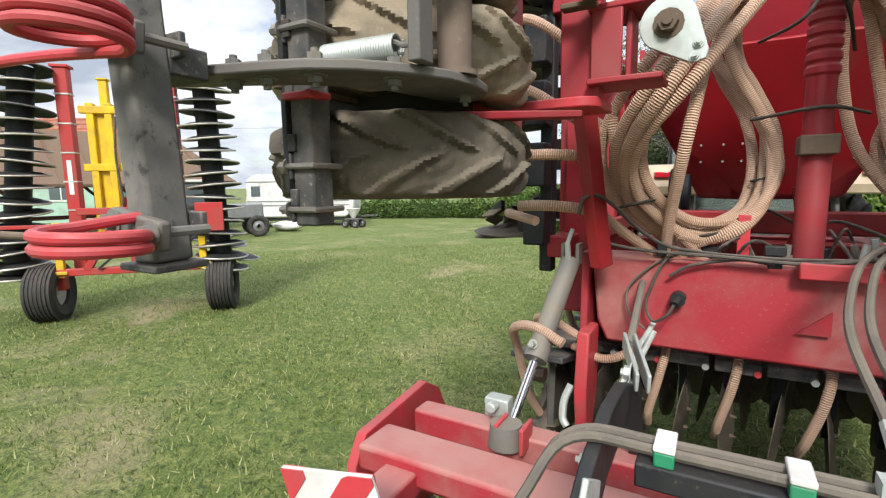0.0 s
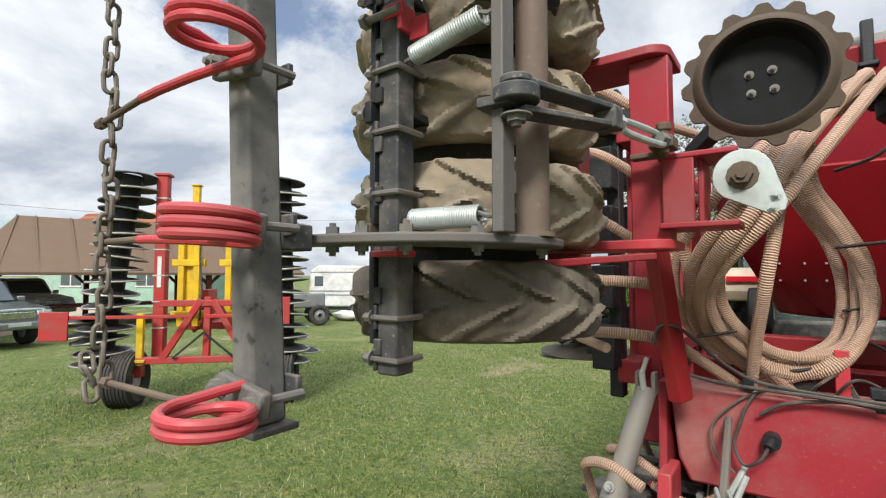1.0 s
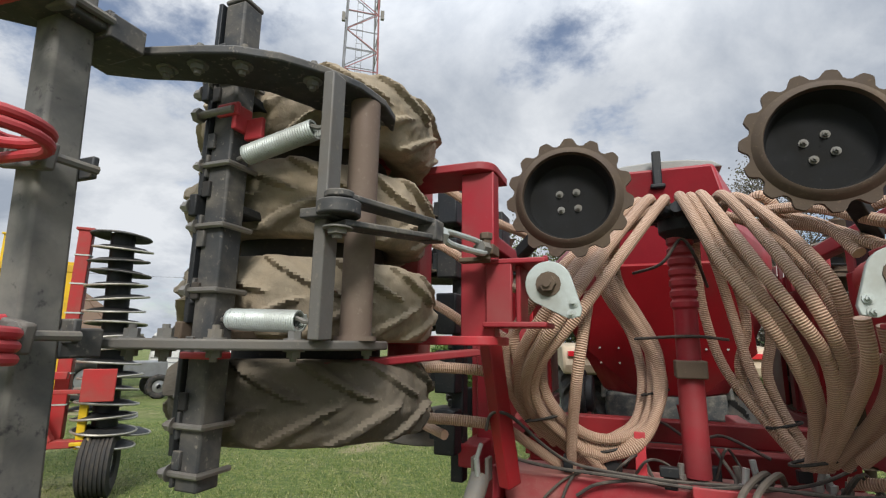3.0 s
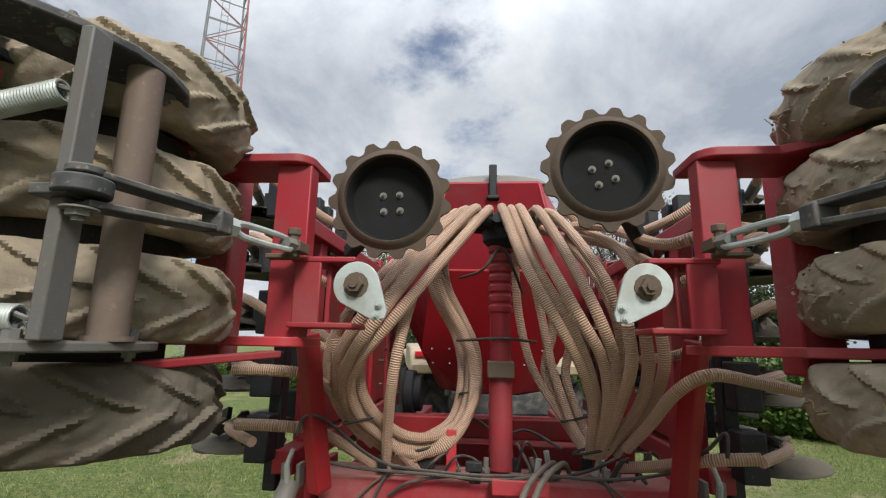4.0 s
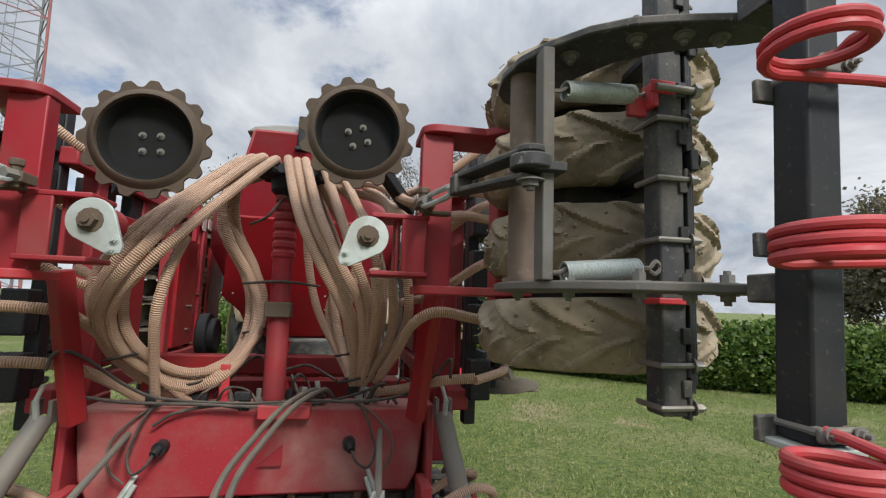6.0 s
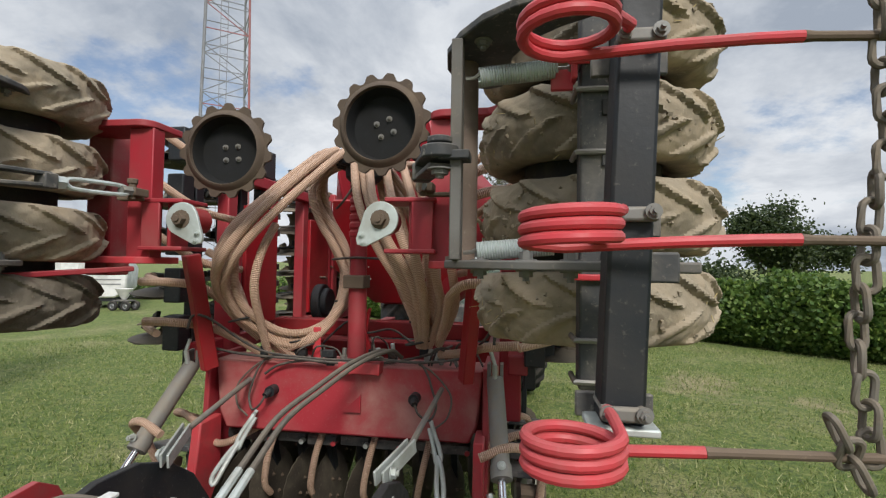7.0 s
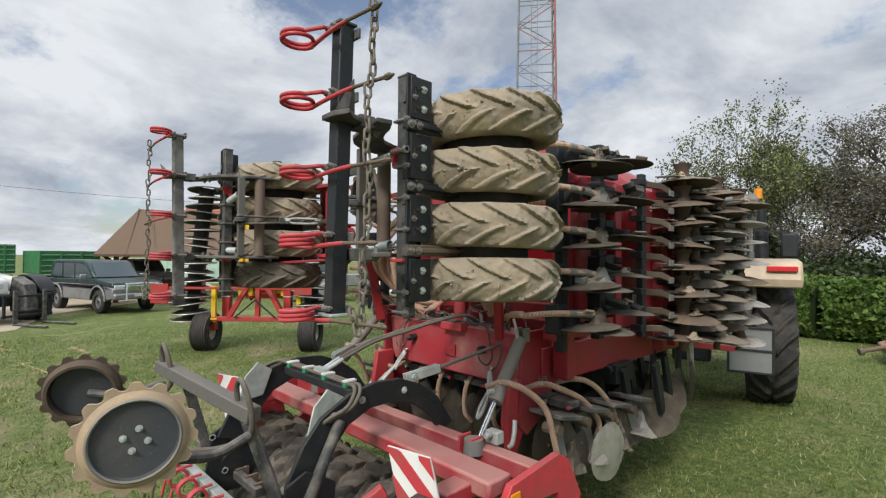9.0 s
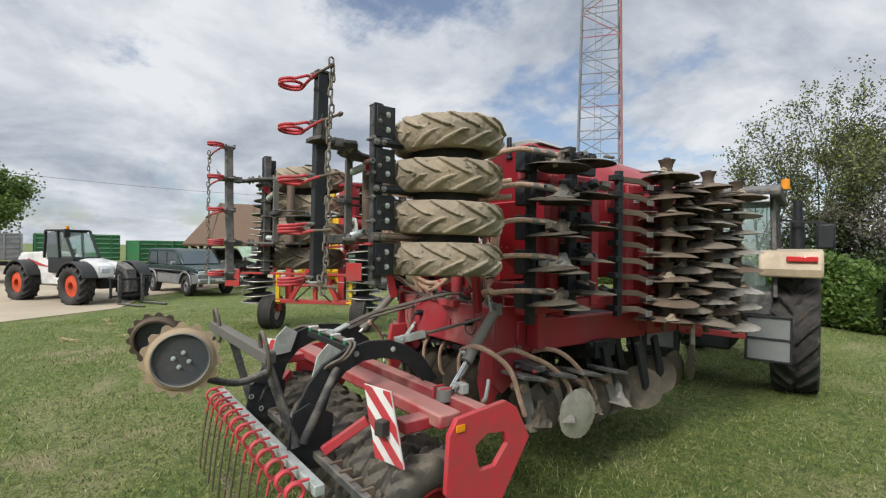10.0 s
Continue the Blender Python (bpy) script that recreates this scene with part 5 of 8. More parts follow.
rg = random.Random(17)
for s in (-1, 1):
    # seeding row: black clamp blocks, earthy boots over thin discs, hoses from behind
    x, y = s * 1.08, 3.55
    part("gang_rail", Geo().box((x - s * 0.12, y, 2.2), (0.06, 0.07, 1.4)), BLACK, drill, "black upright folded gang rail", 0.006)
    for k in range(5):
        z = 1.66 + 0.262 * k
        part("clamp_block", Geo().box((x - s * 0.1, y - 0.1, z + 0.07), (0.1, 0.1, 0.19)), BLACK, drill, "", 0.008)
        part("clamp_block", Geo().box((x - s * 0.04, y - 0.02, z + 0.06), (0.08, 0.12, 0.1)), BLACK, drill, "", 0.006)
        disc_copy("plain", PLAIN_DISC, DISC, "earth-stained thin seeding disc", pose(x + s * 0.10, y + 0.12 + rg.uniform(-0.02, 0.02), z, rg.uniform(-3, 3), s * rg.uniform(0, 5), 40 * k))
        disc_copy("plain", PLAIN_DISC, DISC, "", pose(x + s * 0.06, y + 0.04, z + 0.02, rg.uniform(2, 6), s * rg.uniform(-5, 0), 25 * k))
        boot = part("coulter_boot", earth_lump(31 * k + 5 + s, 0.115, 0.12), CAST if k % 2 else DISC, drill, "", 0, 0)
        boot.matrix_basis = pose(x + s * 0.09, y + 0.10, z + 0.02, 0, 0, rg.uniform(-20, 20))
        for q in range(4):
            bx, by, bz = x + s * rg.uniform(0.0, 0.16), y + rg.uniform(-0.06, 0.22), z + rg.uniform(0.02, 0.13)
            part("clamp_piece", Geo().box((0, 0, 0), (rg.uniform(0.02, 0.07), rg.uniform(0.03, 0.1), rg.uniform(0.008, 0.06)), pose(bx, by, bz, rg.uniform(-30, 30), rg.uniform(-30, 30), rg.uniform(0, 90))), (CAST, BLACK, DISC, MUD)[(q + k) % 4], drill, "", 0.003)
        part("bracket", Geo().bar((x - s * 0.05, y + 0.02, z + 0.12), (x + s * 0.1, y + 0.12, z + 0.06), 0.05, 0.03).bar((x + s * 0.02, y + 0.06, z + 0.05), (x + s * 0.12, y + 0.2, z + 0.04), 0.03, 0.012), BLACK, drill, "", 0.003)
        path = [(s * 0.9, 3.2, z + 0.10)] if k < 2 else [(s * 0.6, 3.45, z - 0.1), (s * 0.72, 3.28, z - 0.06), (s * 0.9, 3.19, z + 0.07)]
        path += [ (s * 1.04, 3.3, z + 0.12), (s * 1.12, 3.46, z + 0.115), (s * 1.16, 3.62, z + 0.1)]
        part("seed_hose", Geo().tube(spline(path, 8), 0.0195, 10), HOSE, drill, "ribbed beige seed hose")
        part("hose_end", Geo().tube([(s * 1.10, 3.41, z + 0.117), (s * 1.14, 3.54, z + 0.11), (s * 1.16, 3.66, z + 0.09)], 0.024, 10), CAST, drill)
    # second row: dark discs on short arms
    x, y = s * 1.13, 4.02
    part("gang_rail", Geo().box((x - s * 0.16, y, 2.22), (0.07, 0.08, 1.36)), BLACK, drill, "black upright folded gang rail", 0.006)
    for k in range(5):
        z = 1.74 + 0.262 * k
        disc_copy("plain", PLAIN_DISC, DISC, "", pose(x + s * 0.03, y + rg.uniform(0, 0.05), z, rg.uniform(-4, 4), s * rg.uniform(-2, 5), 33 * k))
        part("disc_arm", Geo().bar((x - s * 0.16, y - 0.04, z + 0.1), (x + s * 0.03, y, z + 0.04), 0.07, 0.04).cyl((x + s * 0.03, y + 0.02, z + 0.005), (x + s * 0.03, y + 0.02, z + 0.06), 0.04, n=12), BLACK, drill, "", 0.004)
        part("clamp_block", Geo().box((x - s * 0.12, y - 0.09, z + 0.06), (0.1, 0.08, 0.16)), BLACK, drill, "", 0.006)
        for q in range(3):
            bx, by, bz = x + s * rg.uniform(-0.08, 0.12), y + rg.uniform(-0.15, 0.15), z + rg.uniform(0.02, 0.11)
            part("clamp_piece", Geo().box((0, 0, 0), (rg.uniform(0.02, 0.08), rg.uniform(0.04, 0.12), rg.uniform(0.01, 0.05)), pose(bx, by, bz, rg.uniform(-25, 25), rg.uniform(-25, 25), rg.uniform(0, 90))), (BLACK, DISC, CAST)[(q + k) % 3], drill, "", 0.003)
        part("backing_block", Geo().box((x - s * 0.2, y + 0.25, z + 0.05), (0.06, 0.2, 0.2)), BLACK, drill, "", 0.006)
        if k % 2:
            part("clod", earth_lump(k + 77, 0.06, 0.04, 7), MUD, drill, "", 0, 0).matrix_basis = pose(x + s * 0.06, y - 0.04, z + 0.02)
    # third row: thin rail with flat scraper arms
    x, y = s * 1.05, 4.58
    part("gang_rail", Geo().box((x, y, 2.15), (0.05, 0.07, 1.3)), BLACK, drill, "thin black upright rail", 0.005)
    for k in range(9):
        z = 1.52 + 0.145 * k
        part("scraper_arm", Geo().bar((x - s * 0.02, y - 0.05, z + 0.05), (x + s * 0.075, y + 0.2, z + 0.035), 0.03, 0.05).bar((x + s * 0.075, y + 0.18, z + 0.04), (x + s * 0.11, y + 0.30, z + 0.0), 0.012, 0.05), DARK_RUST if k % 3 else RUST, drill, "", 0.004)
        part("clamp", Geo().box((x - s * 0.01, y - 0.03, z + 0.055), (0.09, 0.1, 0.05)), BLACK, drill, "", 0.004)
        part("scraper_blade", Geo().box((x + s * 0.11, y + 0.33, z - 0.012), (0.012, 0.1, 0.05)), CAST, drill, "", 0.003)
    # three rows of scalloped discs on spools
    for x, y, z0, n, pal in ((s * 1.14, 5.22, 1.42, 8, 0.0), (s * 1.12, 5.55, 1.50, 7, 0.1), (s * 1.22, 5.88, 1.36, 8, 0.3), (s * 1.16, 6.16, 1.44, 7, 0.45), (s * 1.27, 6.42, 1.30, 8, 0.9)):
        part("gang_axle", Geo().cyl((x, y, z0 - 0.1), (x, y, z0 + 0.195 * n), 0.03, n=12), RUST, drill)
        part("gang_beam", Geo().box((x - s * 0.2, y, 2.05), (0.1, 0.1, 1.5)), RED if pal < 0.2 else RUST, drill, "", 0.008)
        for k in range(n):
            z = z0 + 0.196 * k + rg.uniform(-0.02, 0.02)
            m = pose(x + rg.uniform(-0.03, 0.03), y + rg.uniform(-0.05, 0.05), z, rg.uniform(-5, 5), rg.uniform(-5, 5), 29 * k)
            pick = rg.random()
            if pick < pal:
                disc_copy("pale", SCALLOP, PALE_DISC, "pale worn scalloped disc", m)
            elif pick < pal + 0.5:
                disc_copy("brown", SCALLOP, RUST, "brown earth-stained scalloped disc", m)
            else:
                disc_copy("earth", SCALLOP, MUD_DISC, "scalloped disc caked with dry earth", m)
            part("spool", Geo().lathe([(0.085, 0.03), (0.065, 0.05), (0.05, 0.1), (0.06, 0.14), (0.08, 0.18)], 12, Matrix.Translation((x, y, z))), DARK_RUST, drill)
            if k % 2 == 0:
                part("disc_arm", Geo().bar((x - s * 0.2, y - 0.02, z + 0.12), (x, y - 0.03, z + 0.1), 0.09, 0.045), RUST if pal else BLACK, drill, "", 0.006)
            part("scraper_blade", Geo().bar((x - s * 0.14, y - 0.2 + rg.uniform(-0.03, 0.03), z + 0.06), (x + s * rg.uniform(0.02, 0.12), y - 0.24, z + 0.045), 0.07, 0.01), CAST if (k + n) % 2 else BLACK, drill, "", 0.002)
            if rg.random() < 0.6:
                part("clod", earth_lump(k * 7 + int(y * 10), 0.07, 0.05, 8), MUD, drill, "", 0, 0).matrix_basis = pose(x + s * rg.uniform(0.0, 0.14), y - rg.uniform(0.0, 0.14), z + 0.045)
    part("wing_frame", Geo().box((s * 0.9, 4.8, 1.62), (0.1, 2.6, 0.1)), RED, drill, "red folded wing frame", 0.008)
    part("wing_frame", Geo().box((s * 0.9, 4.8, 2.68), (0.08, 2.6, 0.08)), RED, drill, "red folded wing frame", 0.008)
    for y in (3.82, 4.36, 4.9, 5.5):
        part("wing_brace", Geo().box((s * 0.93, y, 2.15), (0.08, 0.1, 1.1)), RED, drill, "", 0.008)
    for y in (4.1, 5.1, 5.9):
        part("wing_panel", Geo().box((s * 0.88, y + 0.05, 2.1), (0.03, 0.42, 0.8)), RED_DEEP, drill, "", 0.006)
    # white lettering in script on the red frame, as plain strokes
    for k in range(6):
        part("lettering", Geo().bar((s * 0.975, 5.42 + 0.07 * k, 2.56 + 0.02 * (k % 2)), (s * 0.975, 5.46 + 0.07 * k, 2.64), 0.006, 0.025), WHITE, drill)
    # leading tines low in front
    for k, (y, zz) in enumerate(((5.38, 0.64), (6.03, 0.77), (6.4, 0.8))):
        again(disc0 if k else pale0, pose(s * (0.78 + 0.02 * k), y, zz, 8, 90, 15 * k - 10))
        part("front_shank", Geo().bar((s * 0.75, y + 0.15, 1.25), (s * 0.78, y + 0.1, 0.78), 0.05, 0.1), PALE_DISC if k == 2 else BLACK, drill, "", 0.006)
part("drawbar", Geo().bar((0, 6.9, 1.2), (0, 8.7, 0.75), 0.16, 0.16), RED, drill, "red drawbar to the tractor", 0.01)
part("drawbar_arm", Geo().bar((0.5, 6.9, 1.1), (0.9, 7.6, 1.0), 0.07, 0.07), RED_TINE, drill, "", 0.006)

# rear packer roller under its red frame
part("roller_tube", Geo().box((0, 2.86, 1.0), (2.5, 0.1, 0.1)), RED_DUSTY, drill, "dusty red cross tube of the roller frame", 0.01)
part("roller_deck", Geo().box((0, 2.56, 1.03), (2.5, 0.17, 0.09)), RED_DUSTY, drill, "dusty red beam over the roller", 0.014)
ROLLER = tyre_geo(0.425, 0.19, 0.2, 0.032, 16, 24, 14, 1.2)
roll0 = None
for k in range(11):
    x = -1.15 + 0.23 * k
    m = pose(x, 2.48, 0.425, 0, 90, 0) @ pose(0, 0, 0, 0, 0, 17 * k)
    if roll0 is None:
        roll0 = part("roller_tyre", ROLLER, DARK_MUD, drill, "mud-caked packer roller tyre standing on the grass")
        part("rim", rim_geo(0.198, 0.2), RED_DEEP, roll0)
        roll0.matrix_basis = m
    else:
        again(roll0, m)
part("roller_axle", Geo().cyl((-1.3, 2.48, 0.425), (1.3, 2.48, 0.425), 0.04), BLACK, drill)
for s in (-1, 1):
    mm = Matrix(((0, 0, 1, s * 1.30 - 0.02), (1, 0, 0, 0), (0, 1, 0, 0), (0, 0, 0, 1)))
    outer = [(2.50, 0.97), (2.56, 1.06), (2.96, 1.10), (3.06, 1.04), (3.18, 0.82), (2.93, 0.46), (2.60, 0.44), (2.48, 0.62)]
    hole = [(2.70, 0.86), (2.80, 0.92), (2.95, 0.90), (2.98, 0.82), (2.87, 0.70), (2.74, 0.70)]
    g = Geo()
    # plate with a window, built as a band between both outlines
    src = [min(range(len(hole)), key=lambda i: (hole[i][0] - o[0]) ** 2 + (hole[i][1] - o[1]) ** 2) for o in outer]
    vs = [(*p, z) for z in (0.0, 0.04) for p in outer] + [(*p, z) for z in (0.0, 0.04) for p in hole]
    no, nh = len(outer), len(hole)
    fs = []
    for lay, flip in ((0, True), (1, False)):
        for i in range(no):
            j = (i + 1) % no
            chain, q = [src[i]], src[i]
            while q != src[j]:
                q = (q - 1) % nh if (src[i] - src[j]) % nh <= nh // 2 else (q + 1) % nh
                chain.append(q)
            f = [lay * no + i, lay * no + j] + [2 * no + lay * nh + c for c in reversed(chain)]
            f = tuple(dict.fromkeys(f))
            fs.append(f[::-1] if flip else f)
    fs += [(i, (i + 1) % no, no + (i + 1) % no, no + i) for i in range(no)]
    fs += [(2 * no + i, 2 * no + nh + i, 2 * no + nh + (i + 1) % nh, 2 * no + (i + 1) % nh) for i in range(nh)]
    g.add(vs, fs, mm)
    part("roller_end_plate", g, RED_TINE, drill, "bright red end plate with a window", 0.004)
    part("reflector", Geo().box((s * 1.324, 2.58, 1.0), (0.008, 0.07, 0.045)), AMBER, drill, "orange side reflector", 0.003)
    part("deck_bracket", Geo().box((s * 1.08, 2.45, 1.0), (0.12, 0.3, 0.08)), RED_DUSTY, drill, "", 0.01)
    part("cylinder_ear", Geo().box((s * 0.79, 2.80, 1.06), (0.015, 0.1, 0.09)), RED_TINE, drill, "", 0.004)
    part("cylinder_ear", Geo().box((s * 0.88, 2.80, 1.06), (0.015, 0.1, 0.09)), RED_TINE, drill, "", 0.004)
    part("valve_block", Geo().box((s * 0.93, 2.90, 1.10), (0.09, 0.06, 0.07)).cyl((s * 0.93, 2.86, 1.12), (s * 0.93, 2.82, 1.12), 0.02, n=8), ZINC, drill, "", 0.005)
    # warning board with red and white stripes, and its small lamp
    tw = radians(12 if s > 0 else 18)
    board = Matrix(((math.cos(tw), 0, math.sin(tw), 1.10 if s > 0 else -1.02), (math.sin(tw), 0, -math.cos(tw), 2.18), (0, 1, 0, 1.04 if s > 0 else 1.0), (0, 0, 0, 1)))
    sign = part("warning_board", Geo().prism([(-0.06, -0.21), (0.18, -0.21), (0.06, 0.21), (-0.18, 0.21)], 0.012, board), WHITE, drill, "red and white striped warning board", 0.002)
    for v0 in (-0.48, -0.28, -0.08, 0.12):
        us = [-0.12 + 0.24 * i / 12 for i in range(13)]
        lo = [max(-0.208, min(0.208, v0 + 0.27 * ((0.12 - u * s) / 0.24))) for u in us]
        hi = [max(-0.208, min(0.208, v0 + 0.1 + 0.27 * ((0.12 - u * s) / 0.24))) for u in us]
        keep = [i for i in range(13) if hi[i] - lo[i] > 0.004]
        if len(keep) < 2:
            continue
        stripe = [(us[i] - 0.285 * lo[i], lo[i]) for i in keep] + [(us[i] - 0.285 * hi[i], hi[i]) for i in reversed(keep)]
        for off in (0.0125, -0.0045):
            part("stripe", Geo().prism(stripe, 0.004, board @ Matrix.Translation((0, 0, off))), RED_TINE, sign)
    part("side_lamp", Geo().box((0.03, 0.0, 0.045), (0.07, 0.09, 0.06), board), RUBBER, sign, "", 0.006)
    # side scraper rail with short fingers
    part("scraper_rail", Geo().bar((s * 0.15, 2.0, 0.70), (s * 1.25, 2.0, 0.70), 0.05, 0.05), CHARCOAL, drill, "", 0.005)
    for k in range(8):
        part("scraper_finger", Geo().box((s * (0.2 + 0.14 * k), 2.03, 0.70), (0.02, 0.085, 0.075)), RUST, drill, "", 0.003)
    # black arched arm from the frame back to the following harrow
    out = [(1.86, 0.98), (1.95, 1.16), (2.05, 1.28), (2.22, 1.37), (2.40, 1.41), (2.58, 1.40), (2.74, 1.34), (2.88, 1.24), (3.02, 1.05)]
    inn = [(2.92, 1.00), (2.78, 1.16), (2.66, 1.24), (2.50, 1.275), (2.36, 1.27), (2.22, 1.21), (2.12, 1.10), (2.06, 0.92)]
    part("arched_arm", Geo().prism(out + inn, 0.03, Matrix(((0, 0, 1, s * 0.46 - 0.015), (1, 0, 0, 0), (0, 1, 0, 0), (0, 0, 0, 1)))), BLACK, drill, "black arched steel arm", 0.004)
    part("side_plate", Geo().prism([(1.78, 0.62), (2.1, 0.6), (2.12, 0.95), (1.95, 1.05), (1.84, 1.0)], 0.02, Matrix(((0, 0, 1, s * 0.50 - 0.01), (1, 0, 0, 0), (0, 1, 0, 0), (0, 0, 0, 1)))), BLACK, drill, "", 0.004)
    for y, z in ((1.84, 0.98), (1.84, 0.86), (1.92, 0.75), (2.05, 0.72), (2.0, 0.93), (2.3, 1.33), (2.6, 1.33), (2.12, 1.28)):
        part("bolt", nut(Geo(), (s * 0.48, y, z), (s, 0, 0), 0.014, 0.012), ZINC, drill)
    part("slotted_link", Geo().bar((s * 0.40, 2.66, 1.375), (s * 0.47, 2.88, 1.42), 0.01, 0.055), ZINC, drill, "pale zinc slotted link", 0.003)
    part("slotted_link", Geo().bar((s * 0.43, 2.66, 1.375), (s * 0.50, 2.88, 1.42), 0.01, 0.055), ZINC, drill, "pale zinc slotted link", 0.003)
    part("link_rod", Geo().cyl((s * 0.48, 2.86, 1.415), (s * 0.52, 3.43, 1.50), 0.013, n=8), CAST, drill)
    part("link_bolt", nut(Geo(), (s * 0.45, 2.70, 1.385), (s, 0, 0), 0.02, 0.02), ZINC, drill)
    part("hinge_plate", Geo().prism([(1.98, 1.18), (2.14, 1.2), (2.2, 1.36), (2.1, 1.42), (2.02, 1.34)], 0.012, Matrix(((0, 0, 1, s * 0.44), (1, 0, 0, 0), (0, 1, 0, 0), (0, 0, 0, 1)))), ZINC, drill, "", 0.003)
    part("stay_tube", Geo().cyl((s * 0.52, 1.9, 0.8), (s * 0.5, 2.15, 1.26), 0.03, n=14), CHARCOAL, drill)
    part("strut", Geo().bar((s * 0.46 - 0.1, 1.70, 1.36), (s * 0.52, 1.86, 0.78), 0.03, 0.06), CHARCOAL, drill, "", 0.005)
    part("scraper_red_lug", Geo().bar((s * 0.62, 2.0, 0.76), (s * 0.75, 2.25, 0.95), 0.05, 0.06), RED_TINE, drill, "", 0.006)
# valve bar between the arches, with green clips and loops of hose
vb = part("valve_bar", Geo().box((0.02, 2.30, 1.352), (0.8, 0.075, 0.05)), BLACK, drill, "black bar that carries hydraulic lines", 0.005)
for x in (-0.33, -0.12, 0.12, 0.35):
    part("clip", Geo().box((x, 2.30, 1.392), (0.036, 0.075, 0.03)), GREEN_CLIP, vb, "", 0.004)
    part("clip_top", Geo().box((x, 2.30, 1.413), (0.038, 0.078, 0.012)), WHITE, vb, "", 0.003)
for dy in (-0.018, 0.018):
    part("hydraulic_line", Geo().tube(spline([(-0.62, 2.1 + dy, 1.18), (-0.56, 2.16 + dy, 1.32), (-0.5, 2.28 + dy, 1.395), (-0.3, 2.30 + dy, 1.40), (0.3, 2.30 + dy, 1.40), (0.46, 2.28 + dy, 1.395), (0.53, 2.19 + dy, 1.33), (0.5, 2.1 + dy, 1.28), (0.35, 2.05 + dy, 1.16)], 6), 0.011, 8), GREY_HOSE, drill)
part("tee_fitting", Geo().cyl((0.02, 2.30, 1.41), (0.02, 2.44, 1.47), 0.014, n=8).cyl((0.06, 2.30, 1.41), (0.06, 2.44, 1.47), 0.014, n=8).box((0.04, 2.30, 1.42), (0.12, 0.04, 0.03)), ZINC, drill)
for x in (0.02, 0.06):
    part("hydraulic_line", Geo().tube(spline([(x, 2.44, 1.47), (x - 0.01, 2.70, 1.55), (x + 0.03, 2.95, 1.60), (x + 0.1, 3.2, 1.66), (x + 0.2, 3.38, 1.69), (x + 0.24, 3.48, 1.64)], 6), 0.011, 8), GREY_HOSE, drill)

# cross tube behind, with hose loops and the two trailing marker discs
part("cross_bar", Geo().bar((-0.70, 1.60, 1.43), (0.42, 1.72, 1.36), 0.075, 0.075), STEEL_GREY, drill, "grey square cross bar", 0.006)
for x, y, z in ((-0.60, 1.60, 1.45), (0.33, 1.70, 1.39)):
    part("hose_loop", Geo().tube(spline([(x - 0.05, y, z - 0.02), (x - 0.05, y - 0.01, z + 0.08), (x, y - 0.015, z + 0.13), (x + 0.07, y - 0.02, z + 0.11), (x + 0.1, y, z), (x + 0.08, y, z - 0.12), (x, y - 0.1, z - 0.18), (x - 0.05, y - 0.3, z - 0.16)], 6), 0.014, 9), GREY_HOSE, drill)
d = marker_disc(pose(0.80, 1.15, 1.50, 90, 0, 78) @ pose(0, 0, 0, 0, 0, 30) @ Matrix.Diagonal((0.93, 0.93, 0.93, 1)), drill, "earth-stained notched marker disc on its trailing arm", TAN, True)
d = marker_disc(pose(-0.52, 1.18, 1.39, 80, 0, 250) @ pose(0, 0, 0, 0, 0, 10), drill, "earth-stained notched marker disc on its trailing arm", DARK_RUST, True)
part("marker_arm", Geo().tube(spline([(0.74, 1.17, 1.46), (0.62, 1.3, 1.34), (0.52, 1.5, 1.26), (0.45, 1.68, 1.28)], 6), 0.022, 10), CHARCOAL, drill)
part("marker_arm", Geo().tube(spline([(-0.48, 1.2, 1.38), (-0.4, 1.35, 1.36), (-0.45, 1.55, 1.38)], 6), 0.022, 10), CHARCOAL, drill)
# low harrow bar with red coil tines
part("low_harrow_bar", Geo().bar((-1.2, 1.76, 0.74), (1.06, 1.80, 0.74), 0.06, 0.06), ZINC, drill, "pale steel harrow bar with red tines", 0.005)
low0 = None
for k in range(13):
    x = -1.12 + 0.178 * k
    pts = []
    for i in range(46):
        a = radians(90) + 2 * math.pi * i / 18
        pts.append(Vector((-0.012 + 0.012 * i / 18, 0.05 * math.cos(a) - 0.085, 0.05 * math.sin(a))))
    pts = [Vector((-0.012, 0.0, 0.05))] + pts + [Vector((0.02, -0.12, -0.06)), Vector((0.02, -0.135, -0.14))]
    if low0 is None:
        low0 = part("coil_tine", Geo().tube(pts, 0.009, 8), RED_TINE, drill, "red coated coil spring tine")
        low0.matrix_basis = pose(x, 1.76, 0.745)
        part("tine_rod", Geo().tube([(0.02, -0.135, -0.14), (0.02, -0.17, -0.4), (0.02, -0.19, -0.62)], 0.008, 7), RUST, low0)
    else:
        again(low0, pose(x, 1.76, 0.745, 0, 0, 3 * (k % 3 - 1)))

